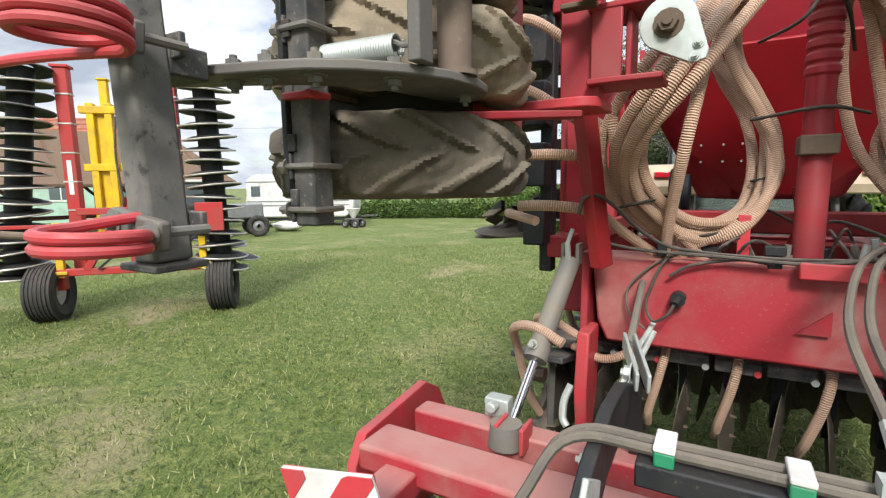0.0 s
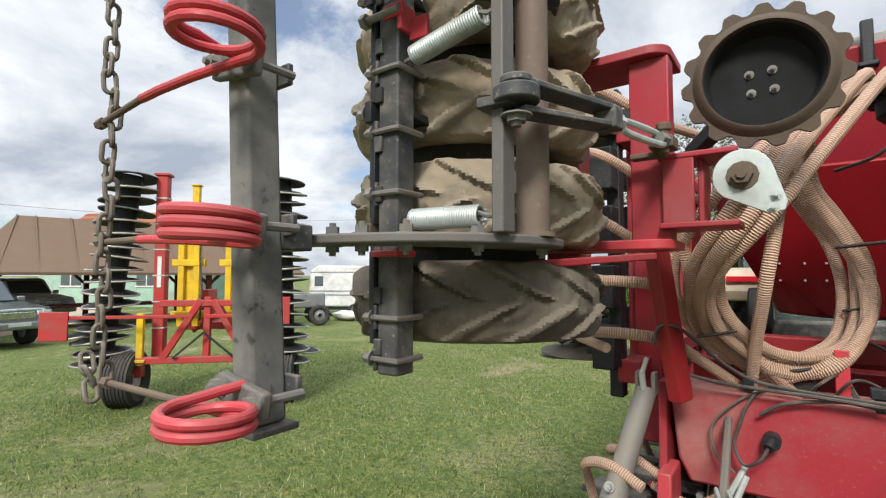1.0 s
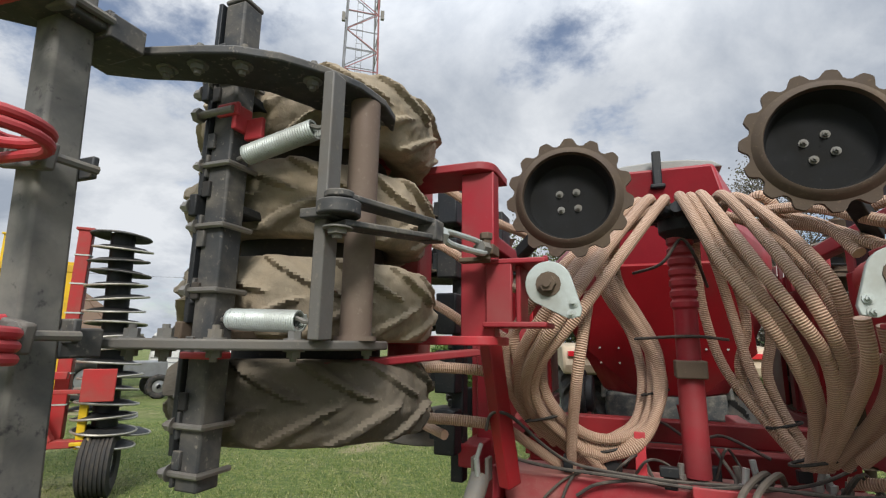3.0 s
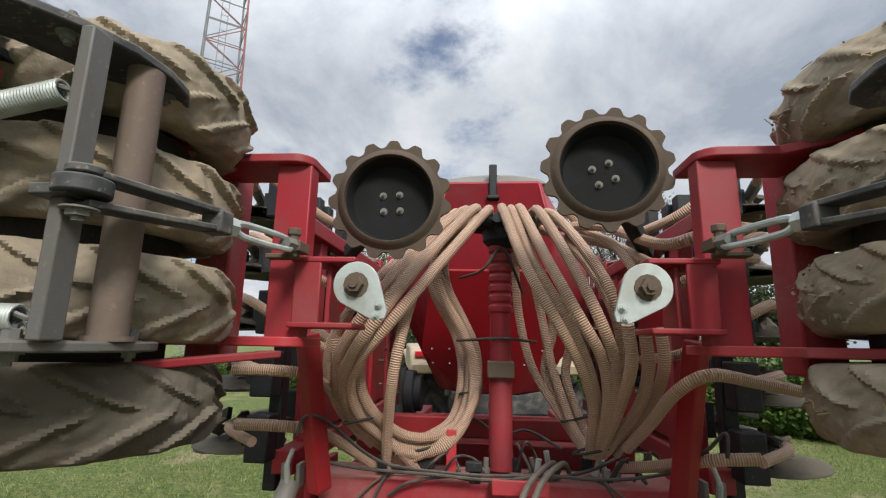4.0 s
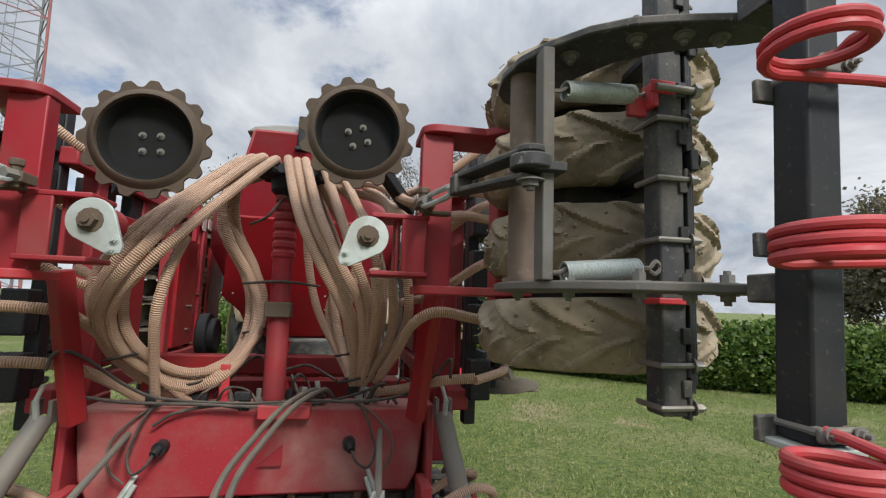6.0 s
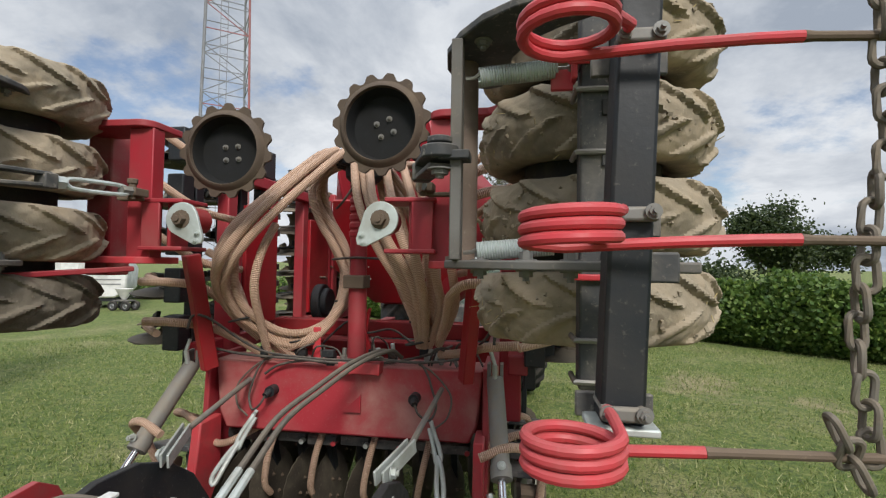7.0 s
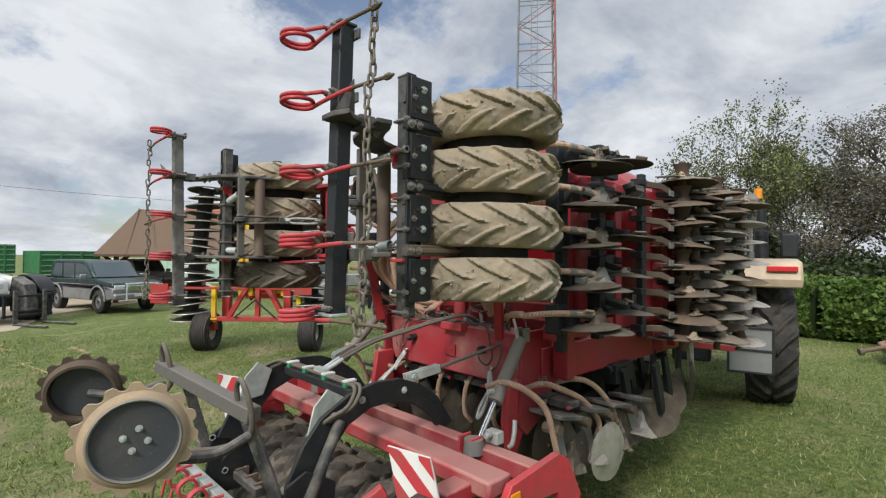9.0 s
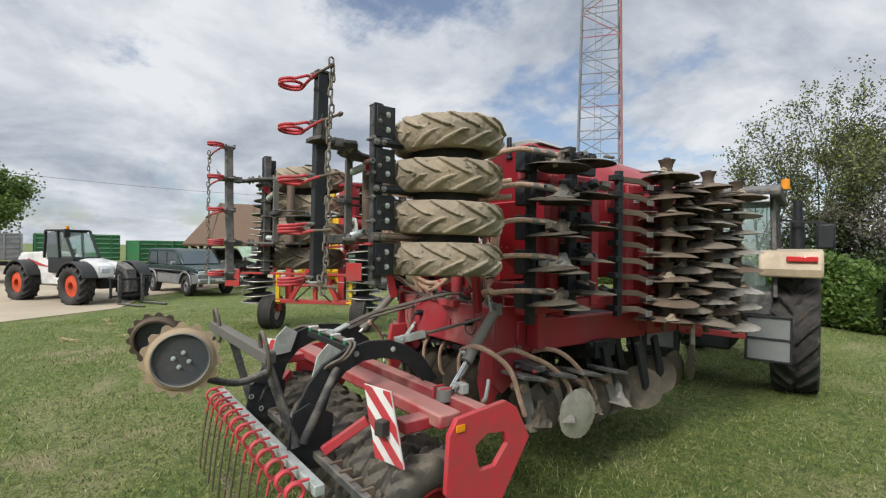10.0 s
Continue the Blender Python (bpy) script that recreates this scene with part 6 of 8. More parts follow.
# plug and cable on the beam face, shackle on its edge
for s in (-1, 1):
    plug = part("plug", Geo().cyl((s * 0.385, 3.44, 1.45), (s * 0.385, 3.385, 1.45), 0.028, n=16).cyl((s * 0.385, 3.39, 1.45), (s * 0.395, 3.36, 1.435), 0.017, n=12), BLACK, drill, "black round cable plug")
    part("cable", Geo().tube(spline([(s * 0.395, 3.36, 1.435), (s * 0.42, 3.35, 1.39), (s * 0.47, 3.37, 1.36), (s * 0.5, 3.39, 1.42), (s * 0.48, 3.39, 1.5), (s * 0.45, 3.4, 1.58), (s * 0.4, 3.42, 1.63), (s * 0.3, 3.44, 1.625)], 6), 0.006, 7), CABLE, plug)
    part("cable", Geo().tube(spline([(s * 0.5, 3.38, 1.32), (s * 0.56, 3.38, 1.38), (s * 0.57, 3.4, 1.48), (s * 0.48, 3.42, 1.58), (s * 0.4, 3.43, 1.62)], 6), 0.005, 7), GREY_HOSE, plug)
    part("shackle", Geo().tube(spline([(s * 0.47, 3.42, 1.34), (s * 0.49, 3.39, 1.30), (s * 0.52, 3.36, 1.24), (s * 0.535, 3.34, 1.19), (s * 0.515, 3.33, 1.17), (s * 0.5, 3.35, 1.22), (s * 0.465, 3.4, 1.31)], 5), 0.011, 8), ZINC, drill)
    part("shackle", Geo().tube(spline([(s * 0.52, 3.34, 1.2), (s * 0.55, 3.28, 1.15), (s * 0.57, 3.2, 1.08), (s * 0.55, 3.18, 1.05), (s * 0.53, 3.24, 1.12), (s * 0.52, 3.34, 1.2)], 5), 0.012, 8), ZINC, drill)

# ---- chains ----
LINK = Geo()
lk = [(0.0, 0.011 * math.cos(a), 0.011 * math.sin(a) + 0.0125) for a in [math.pi * i / 6 for i in range(7)]] + [(0.0, 0.011 * math.cos(a), 0.011 * math.sin(a) - 0.0125) for a in [math.pi + math.pi * i / 6 for i in range(7)]]
LINK.tube(lk, 0.0049, 8, True)
def chain(x, y, z0, z1, lean, lab):
    c = thing("chain", pose(x, y, z0), lab, "chain", "chains on the harrow tines")
    mesh = LINK.mesh("link", CHAIN)
    n = int((z0 - z1) / 0.0375)
    for i in range(n):
        o = new("link", mesh)
        o.parent = c
        sway = 0.012 * math.sin(i * 0.45)
        o.matrix_basis = pose(lean * i / n + sway, 0.006 * math.sin(i * 1.3), -0.0375 * i, 4 * math.sin(i), 3 * math.cos(2 * i), 90 * (i % 2) + 14 * math.sin(i * 2.1))
    # a slack tail hooked back up
    for i in range(3):
        o = new("link", mesh)
        o.parent = c
        o.matrix_basis = pose(lean - 0.012 - 0.013 * i, -0.012, z1 - z0 + 0.012 + 0.026 * i, 0, -25, 90 * (i % 2))
    return c


chain(1.372, 1.705, 2.99, 1.86, -0.045, "dull steel chain hanging along the harrow tines")
chain(-1.435, 1.68, 2.97, 1.80, 0.0, "dull steel chain hanging along the harrow tines")
c = thing("chain", pose(0.75, 1.58, 0.40), "short dull chain hanging from the low harrow bar", "chain", "chains on the harrow tines")
mesh = LINK.mesh("link", CHAIN)
for i in range(26):
    t = i / 25
    o = new("link", mesh)
    o.parent = c
    o.matrix_basis = pose(-1.0 * t, 0.02, -0.14 * math.sin(math.pi * t) - 0.05, 0, 80, 90 * (i % 2))


# ---- tractor ----
tractor = thing("tractor", pose(-0.05, 9.1, 0, 0, 0, 16), "tractor with beige rear fenders coupled ahead of the seed drill", "tractor")
big_tyre = part("rear_tyre", tyre_geo(0.93, 0.56, 0.5, 0.055, 20, 24, 14), RUBBER, tractor, "large black rear tractor tyre")
part("rim", rim_geo(0.495, 0.5, 0.05, 0.14), WHITE, big_tyre)
big_tyre.matrix_basis = pose(1.0, 0, 0.93, 0, 90, 0)
again(big_tyre, pose(-1.0, 0, 0.93, 0, -90, 0))
ft = part("front_tyre", tyre_geo(0.66, 0.42, 0.36, 0.045, 18, 24, 10), RUBBER, tractor, "black front tractor tyre")
part("rim", rim_geo(0.355, 0.4, 0.04, 0.1), WHITE, ft)
ft.matrix_basis = pose(0.85, 2.7, 0.66, 0, 90, 0)
again(ft, pose(-0.85, 2.7, 0.66, 0, -90, 0))
yz = Matrix(((0, 0, 1, 0), (1, 0, 0, 0), (0, 1, 0, 0), (0, 0, 0, 1)))
part("chassis", Geo().box((0, 0.9, 0.9), (0.5, 3.6, 0.5)), BLACK, tractor, "", 0.03)
part("hood", Geo().prism([(0.75, 1.15), (3.1, 1.1), (3.25, 1.35), (3.1, 1.65), (0.75, 1.95)], 0.8, Matrix.Translation((-0.4, 0, 0)) @ yz), WHITE, tractor, "pale engine hood", 0.06)
for s in (-1, 1):
    out = arc(0, 0.93, 1.12, 20, 122, 14)
    inn = arc(0, 0.93, 1.06, 122, 20, 14)
    fender = part("fender", Geo().prism(out + inn, 0.6, Matrix.Translation((s * 0.98 - 0.33, 0, 0)) @ yz), CREAM, tractor, "beige rear fender", 0.02)
    part("fender_panel", Geo().prism([(-0.6, 1.74), (-0.64, 1.86), (-0.55, 2.1), (-0.1, 2.14), (-0.1, 1.84)], 0.72, Matrix.Translation((s * 0.95 - 0.36, -0.42, 0.0)) @ yz), CREAM, fender, "", 0.03)
    part("tail_lamp", Geo().box((s * 1.08, -1.02, 2.0), (0.34, 0.12, 0.07)), RED_LENS, fender, "long red tail lamp", 0.01)
    part("light_board", Geo().box((s * 0.72, -1.05, 0.9), (0.5, 0.03, 0.6)), SILVER, tractor, "grey rear light board in a black frame", 0.01)
    for dz in (-0.3, 0.0, 0.3):
        part("board_rail", Geo().box((s * 0.72, -1.075, 0.9 + dz), (0.54, 0.03, 0.03)), BLACK, tractor, "", 0.005)
    for dx in (-0.26, 0.26):
        part("board_rail", Geo().box((s * 0.72 + dx, -1.075, 0.9), (0.03, 0.03, 0.62)), BLACK, tractor, "", 0.005)
    part("board_arm", Geo().bar((s * 0.4, -0.3, 0.9), (s * 0.55, -1.03, 0.95), 0.05, 0.05), BLACK, tractor, "", 0.005)
    for y0, y1 in ((-0.85, -0.62), (0.72, 0.5), (-0.05, -0.05)):
        part("cab_pillar", Geo().bar((s * 0.78, y0, 1.45), (s * 0.72, y1, 2.88), 0.06, 0.07), CHARCOAL, tractor, "", 0.012)
    part("side_glass", Geo().box((s * 0.745, -0.42, 2.2), (0.012, 0.62, 1.25)), PALE_GLASS, tractor)
    part("side_glass", Geo().box((s * 0.745, 0.28, 2.1), (0.012, 0.52, 1.25)), PALE_GLASS, tractor)
    part("mirror", Geo().box((s * 1.35, 0.75, 2.35), (0.24, 0.06, 0.4)), BLACK, tractor, "", 0.03)
    part("mirror_arm", Geo().bar((s * 0.75, 0.7, 2.62), (s * 1.35, 0.75, 2.56), 0.03, 0.03), BLACK, tractor)
    part("work_lamp", Geo().box((s * 0.6, -0.92, 2.84), (0.22, 0.1, 0.1)), LAMP, tractor, "", 0.012)
part("exhaust", Geo().cyl((0.98, 0.95, 1.5), (0.98, 0.95, 2.95), 0.07).cyl((0.98, 0.95, 1.75), (0.98, 0.95, 2.6), 0.1), BLACK, tractor, "black exhaust stack")
part("cab_roof", Geo().prism([(-0.95, 2.86), (0.85, 2.84), (0.9, 2.95), (0.6, 3.04), (-0.6, 3.06), (-0.97, 2.97)], 1.66, Matrix.Translation((-0.83, 0, 0)) @ yz), CHARCOAL, tractor, "dark grey cab roof", 0.03)
part("rear_glass", Geo().box((0, -0.75, 2.16), (1.4, 0.012, 1.3)), PALE_GLASS, tractor)
part("cab_base", Geo().box((0, -0.05, 1.35), (1.5, 1.6, 0.35)), CHARCOAL, tractor, "", 0.04)
part("beacon", Geo().cyl((0.86, -0.3, 3.02), (0.86, -0.3, 3.17), 0.06, 0.05), AMBER, tractor, "orange beacon")
part("seat", Geo().box((0, 0.0, 1.7), (0.5, 0.45, 0.2)).box((0, -0.25, 2.0), (0.48, 0.14, 0.6)), RUBBER, tractor, "", 0.05)


# ---- cultivator with ring rollers ----
cult = thing("cultivator", pose(-7.95, 5.35, 0, 0, 0, 45), "red and yellow folded cultivator with upright ring rollers", "cultivator")
wheel = part("transport_tyre", Geo().lathe([(0.2, -0.17), (0.34, -0.2), (0.41, -0.17), (0.42, 0.0), (0.41, 0.17), (0.34, 0.2), (0.2, 0.17), (0.19, 0)], 32, closed=True), RUBBER, cult, "black grooved transport tyre")
part("rim", rim_geo(0.2, 0.36, 0.05, 0.07), WHITE, wheel)
for k in range(7):
    part("tread_rib", Geo().lathe([(0.405, -0.158 + 0.05 * k), (0.428, -0.154 + 0.05 * k), (0.428, -0.126 + 0.05 * k), (0.405, -0.122 + 0.05 * k)], 32, closed=True), RUBBER, wheel)
wheel.matrix_basis = pose(-1.18, 0, 0.42, 0, 90, 0)
again(wheel, pose(1.18, 0, 0.42, 0, 90, 0))
part("axle_beam", Geo().box((0, -0.1, 0.72), (2.3, 0.14, 0.1)), CULT_RED, cult, "", 0.012)
for x in (-1.0, 1.0):
    part("axle_stub", Geo().box((x, 0, 0.6), (0.1, 0.16, 0.3)), CULT_RED, cult, "", 0.01)
for s in (-1, 1):
    part("a_frame", Geo().bar((s * 0.62, -0.12, 0.75), (s * 0.1, -0.05, 1.65), 0.12, 0.1), CULT_RED, cult, "", 0.01)
    part("a_brace", Geo().bar((s * 0.45, -0.2, 0.76), (0, -0.2, 1.15), 0.03, 0.03), BLACK, cult)
    ux = -0.80 if s < 0 else 0.60
    part("upright", Geo().box((ux, 0.2, 2.2), (0.17, 0.17, 2.95)), CULT_RED, cult, "tall red upright of the folded wing", 0.012)
    part("upright_cap", Geo().box((ux, 0.2, 3.69), (0.23, 0.22, 0.04)), CULT_RED, cult, "", 0.006)
    for k in range(6):
        part("upright_band", Geo().box((ux, 0.2, 1.2 + 0.42 * k), (0.19, 0.19, 0.02)), ZINC, cult)
    # yellow inner frame: flat column with a recessed panel, cross rails and a tall post
    fx = -0.40 if s < 0 else 0.34
    part("yellow_frame", Geo().box((fx - 0.12, 0.3, 2.2), (0.1, 0.14, 2.0)).box((fx + 0.12, 0.3, 2.2), (0.1, 0.14, 2.0)).box((fx, 0.33, 2.2), (0.16, 0.06, 1.9)), YELLOW, cult, "yellow inner frame", 0.012)
    part("frame_hose", Geo().tube(spline([(fx + 0.2, 0.2, 1.3), (fx + 0.24, 0.15, 1.8), (fx + 0.19, 0.18, 2.4), (fx + 0.23, 0.2, 3.0)], 6), 0.018, 6), CABLE, cult)
    for z in (1.4, 2.25, 3.1):
        part("yellow_cross", Geo().box((fx, 0.27, z), (0.52, 0.1, 0.11)), YELLOW, cult, "", 0.01)
    part("yellow_post", Geo().box((fx - s * 0.06, 0.36, 3.3), (0.11, 0.11, 0.5)).box((fx - s * 0.06, 0.36, 3.56), (0.15, 0.15, 0.03)), YELLOW, cult, "", 0.01)
    part("yellow_stand", Geo().box((s * 0.95, -0.12, 1.05), (0.1, 0.08, 0.8)).box((s * 0.95, -0.12, 0.72), (0.2, 0.16, 0.05)), YELLOW, cult, "", 0.01)
    part("letter_bar", Geo().box((ux, 0.112, 2.1), (0.06, 0.006, 0.5)), WHITE, cult)
    part("board", Geo().box((1.15 if s > 0 else -1.95, -0.5, 1.5 if s > 0 else 1.3), (0.38, 0.03, 0.42)), CULT_RED, cult, "red marker board", 0.008)
    part("board_bar", Geo().bar((1.15 if s > 0 else -1.95, -0.47, 1.42), (s * 0.1, -0.4, 1.42), 0.05, 0.05), CULT_RED, cult, "", 0.006)
    part("roller_core", Geo().cyl((s * (1.62 if s < 0 else 1.18), 0.1, 0.62), (s * (1.24 if s < 0 else 1.08), 0.1, 3.65), 0.16, n=20), BLACK, cult)
part("mast_frame", Geo().bar((0, -0.05, 0.75), (0, -0.02, 1.7), 0.1, 0.1).bar((-0.7, -0.05, 1.6), (0.7, -0.05, 1.6), 0.1, 0.1), CULT_RED, cult, "", 0.01)
part("inner_clutter", Geo().box((0, 0.6, 1.2), (0.9, 0.5, 0.12)).box((-0.2, 0.7, 1.5), (0.1, 0.5, 0.6)).box((0.25, 0.8, 1.45), (0.12, 0.5, 0.5)).cyl((-0.4, 0.5, 1.1), (0.4, 0.6, 1.7), 0.04, n=10), CULT_RED, cult, "", 0.01)
part("string", Geo().tube(spline([(1.05, -0.2, 0.85), (1.07, -0.22, 0.7), (1.03, -0.2, 0.6)], 4), 0.02, 5), STRAW, cult)
RING_RIM = Geo().lathe([(0.372, -0.008), (0.392, -0.014), (0.402, 0.0), (0.392, 0.014), (0.372, 0.008)], 40, closed=True)
RING_DISH = Geo().lathe([(0.15, 0.06), (0.27, 0.045), (0.378, 0.0), (0.375, -0.012), (0.27, 0.028), (0.15, 0.045)], 30, closed=True)
ring0 = dark0 = None
for s in (-1, 1):
    foot, head = (-1.62, -1.24) if s < 0 else (1.18, 1.08)
    for k in range(17):
        t = k / 16
        m = pose(foot + (head - foot) * t + 0.02 * math.sin(3 * k), 0.1 + 0.015 * math.cos(5 * k), 0.66 + 0.184 * k, 4 * math.sin(k * 2.3), 4 * math.cos(k * 1.7) + s * 3, 20 * k)
        if ring0 is None:
            ring0 = part("roller_ring", RING_RIM, PALE_DISC, cult, "polished steel roller ring")
            part("dish", RING_DISH, BLACK, ring0)
            ring0.matrix_basis = m
        elif t > 0.8 and dark0 is None:
            dark0 = part("roller_ring", RING_RIM, CHARCOAL, cult, "dark unpolished roller ring")
            part("dish", RING_DISH, BLACK, dark0)
            dark0.matrix_basis = m
        else:
            again(dark0 if t > 0.8 and k % 3 else ring0, m)
        if k < 4:
            # a second row low down, set outward
            again(ring0, m @ pose(s * 0.14, 0.55, 0.09) @ Matrix.Diagonal((0.92, 0.92, 1, 1)))


# ---- vehicles in the yard ----
def road_wheel(parent, r, w, spots, hubmat, tread=False):
    first = None
    for p in spots:
        m = pose(*p, 90, 0, 0)
        if first is None:
            g = tyre_geo(r, w, r * 0.55, r * 0.07, 16, 26, 8) if tread else Geo().lathe([(r * 0.6, -w / 2), (r * 0.9, -w / 2), (r, -w * 0.38), (r, w * 0.38), (r * 0.9, w / 2), (r * 0.6, w / 2)], 28, closed=True)
            first = part("wheel", g, RUBBER, parent)
            part("rim", rim_geo(r * 0.61, w * 0.9, w * 0.3, r * 0.2), hubmat, first)
            first.matrix_basis = m
        else:
            again(first, m)


def pickup(m, upper, lower, lab):
    """A crew-cab pickup, forward along x, on its wheels."""
    c = thing("pickup_truck", m, lab, "pickup truck", "cars parked by the shelter")
    xz = Matrix(((1, 0, 0, 0), (0, 0, 1, 0), (0, 1, 0, 0), (0, 0, 0, 1)))
    def slab(name, poly, w, mat, lab2="", bev=0.04, par=c):
        return part(name, Geo().prism(poly[::-1], w, Matrix.Translation((0, -w / 2, 0)) @ xz), mat, par, lab2, bev)
    lowp = [(-2.3, 0.5), (-1.95, 0.42), (-1.85, 0.75), (-1.6, 0.88), (-1.2, 0.88), (-0.95, 0.75), (-0.88, 0.42), (0.95, 0.42), (1.02, 0.75), (1.25, 0.9), (1.7, 0.9), (1.92, 0.75), (2.0, 0.45), (2.4, 0.5), (2.42, 0.85), (1.3, 0.95), (-2.3, 0.95)]
    slab("lower_body", lowp, 1.74, lower, "silver grey lower body")
    slab("upper_body", [(-2.32, 0.95), (1.3, 0.95), (2.4, 0.86), (2.3, 1.02), (1.15, 1.14), (-2.32, 1.1)], 1.7, upper)
    cab = slab("cab", [(-2.2, 1.1), (1.05, 1.14), (0.45, 1.66), (0.2, 1.74), (-1.7, 1.76), (-2.05, 1.68)], 1.5, upper, "", 0.06)
    for s in (-1, 1):
        part("side_window", Geo().prism([(0.85, 1.16), (0.42, 1.6), (-0.25, 1.64), (-0.25, 1.14)], 0.02, Matrix.Translation((0, s * 0.756 - 0.01, 0)) @ xz), GLASS, cab)
        part("side_window", Geo().prism([(-0.33, 1.14), (-0.33, 1.64), (-1.1, 1.64), (-1.1, 1.14)], 0.02, Matrix.Translation((0, s * 0.756 - 0.01, 0)) @ xz), GLASS, cab)
        part("side_window", Geo().prism([(-1.2, 1.16), (-1.2, 1.62), (-1.75, 1.62), (-1.95, 1.2)], 0.02, Matrix.Translation((0, s * 0.756 - 0.01, 0)) @ xz), GLASS, cab)
        part("headlamp", Geo().box((2.36, s * 0.64, 0.86), (0.1, 0.34, 0.17)), LAMP, c, "clear headlamp", 0.02)
        part("mirror", Geo().box((0.75, s * 0.98, 1.2), (0.12, 0.2, 0.15)), lower, c, "", 0.03)
        part("fender_flare", Geo().prism(arc(1.47, 0.42, 0.52, 0, 180, 10) + arc(1.47, 0.42, 0.45, 180, 0, 10), 0.06, Matrix.Translation((0, s * 0.87 - 0.03, 0)) @ xz), lower, c, "", 0.01)
        part("fender_flare", Geo().prism(arc(-1.42, 0.42, 0.52, 0, 180, 10) + arc(-1.42, 0.42, 0.45, 180, 0, 10), 0.06, Matrix.Translation((0, s * 0.87 - 0.03, 0)) @ xz), lower, c, "", 0.01)
    part("windscreen", Geo().add([(1.0, -0.68, 1.17), (1.0, 0.68, 1.17), (0.46, 0.6, 1.64), (0.46, -0.6, 1.64), (1.03, -0.68, 1.18), (1.03, 0.68, 1.18), (0.49, 0.6, 1.65), (0.49, -0.6, 1.65)], [(0, 3, 2, 1), (4, 5, 6, 7), (0, 1, 5, 4), (1, 2, 6, 5), (2, 3, 7, 6), (3, 0, 4, 7)]), GLASS, cab)
    part("grille", Geo().box((2.42, 0, 0.84), (0.03, 0.8, 0.16)), CHROME, c, "", 0.01)
    part("bumper", Geo().box((2.42, 0, 0.58), (0.2, 1.72, 0.2)), lower, c, "", 0.05)
    g = Geo().tube(spline([(2.55, -0.5, 0.45), (2.58, -0.5, 0.9), (2.55, -0.45, 0.98), (2.55, 0.45, 0.98), (2.58, 0.5, 0.9), (2.55, 0.5, 0.45)], 4), 0.035, 8)
    part("bull_bar", g, ZINC, c, "bright steel bull bar")
    part("number_plate", Geo().box((2.54, 0, 0.62), (0.02, 0.5, 0.1)), WHITE, c)
    road_wheel(c, 0.38, 0.26, ((1.47, -0.74, 0.38), (1.47, 0.74, 0.38), (-1.42, -0.74, 0.38), (-1.42, 0.74, 0.38)), SILVER)
    return c


pickup(pose(-20.2, 4.4, 0, 0, 0, 17) @ Matrix.Diagonal((1.06, 1.08, 1.1, 1)), TEAL, SILVER, "dark green and silver pickup truck parked on the grass edge")
pickup(pose(-27.2, 7.2, 0, 0, 0, 12) @ Matrix.Diagonal((1.05, 1.05, 1.1, 1)), WHITE, WHITE, "white pickup truck parked behind the shelter post")

tele = thing("telehandler", pose(-18.8, 0.5, 0, 0, 0, 30) @ Matrix.Diagonal((1.16, 1.16, 1.16, 1)), "white telehandler with orange wheels and pallet forks", "telehandler")
road_wheel(tele, 0.6, 0.44, ((1.35, -0.82, 0.56), (1.35, 0.82, 0.56), (-1.45, -0.82, 0.56), (-1.45, 0.82, 0.56)), ORANGE, True)
xz = Matrix(((1, 0, 0, 0), (0, 0, 1, 0), (0, 1, 0, 0), (0, 0, 0, 1)))
part("body", Geo().prism([(-2.1, 0.6), (-2.1, 1.3), (-1.9, 1.5), (-0.6, 1.55), (0.2, 1.3), (0.6, 1.2), (0.6, 0.55), (-0.8, 0.5), (-0.9, 0.9), (-1.9, 0.9)][::-1], 1.3, Matrix.Translation((0, -0.65, 0)) @ xz), WHITE, tele, "white body panel", 0.05)
part("side_flash", Geo().prism([(-1.5, 1.32), (-1.45, 1.15), (-0.2, 1.05)], 0.01, Matrix.Translation((0, -0.665, 0)) @ xz), RED_TINE, tele)
part("chassis", Geo().box((0, 0, 0.6), (3.4, 0.7, 0.3)), BLACK, tele, "", 0.03)
for x in (1.35, -1.45):
    for s in (-1, 1):
        part("mudguard", Geo().prism(arc(x, 0.56, 0.72, 20, 160, 10) + arc(x, 0.56, 0.66, 160, 20, 10), 0.42, Matrix.Translation((0, s * 0.82 - 0.21, 0)) @ xz), BLACK, tele, "", 0.02)
cabin = part("cab", Geo().box((0.45, -0.4, 1.15), (1.3, 0.75, 0.5)), BLACK, tele, "", 0.04)
part("cab_glass", Geo().prism([(-0.35, 1.3), (-0.3, 2.14), (0.5, 2.18), (0.78, 2.0), (1.12, 1.3)][::-1], 0.7, Matrix.Translation((0, -0.75, 0)) @ xz), PALE_GLASS, cabin, "pale green cab glass", 0.03)
part("cab_roof", Geo().box((0.12, -0.4, 2.2), (0.9, 0.8, 0.06)), BLACK, cabin, "", 0.03)
for x0, x1 in ((-0.38, -0.32), (0.42, 0.3), (1.14, 0.62)):
    for y in (-0.77, -0.05):
        part("cab_pillar", Geo().bar((x0, y, 1.35), (x1, y, 2.2), 0.06, 0.06), BLACK, cabin)
part("door_glass", Geo().prism([(-0.26, 1.36), (-0.22, 2.1), (0.28, 2.12), (0.4, 1.36)][::-1], 0.012, Matrix.Translation((0, -0.765, 0)) @ xz), GLASS, cabin)
part("front_panel", Geo().prism([(1.0, 0.75), (1.0, 1.3), (1.35, 1.36), (1.95, 1.15), (2.0, 0.8)][::-1], 0.5, Matrix.Translation((0, -0.62, 0)) @ xz), WHITE, tele, "", 0.05)
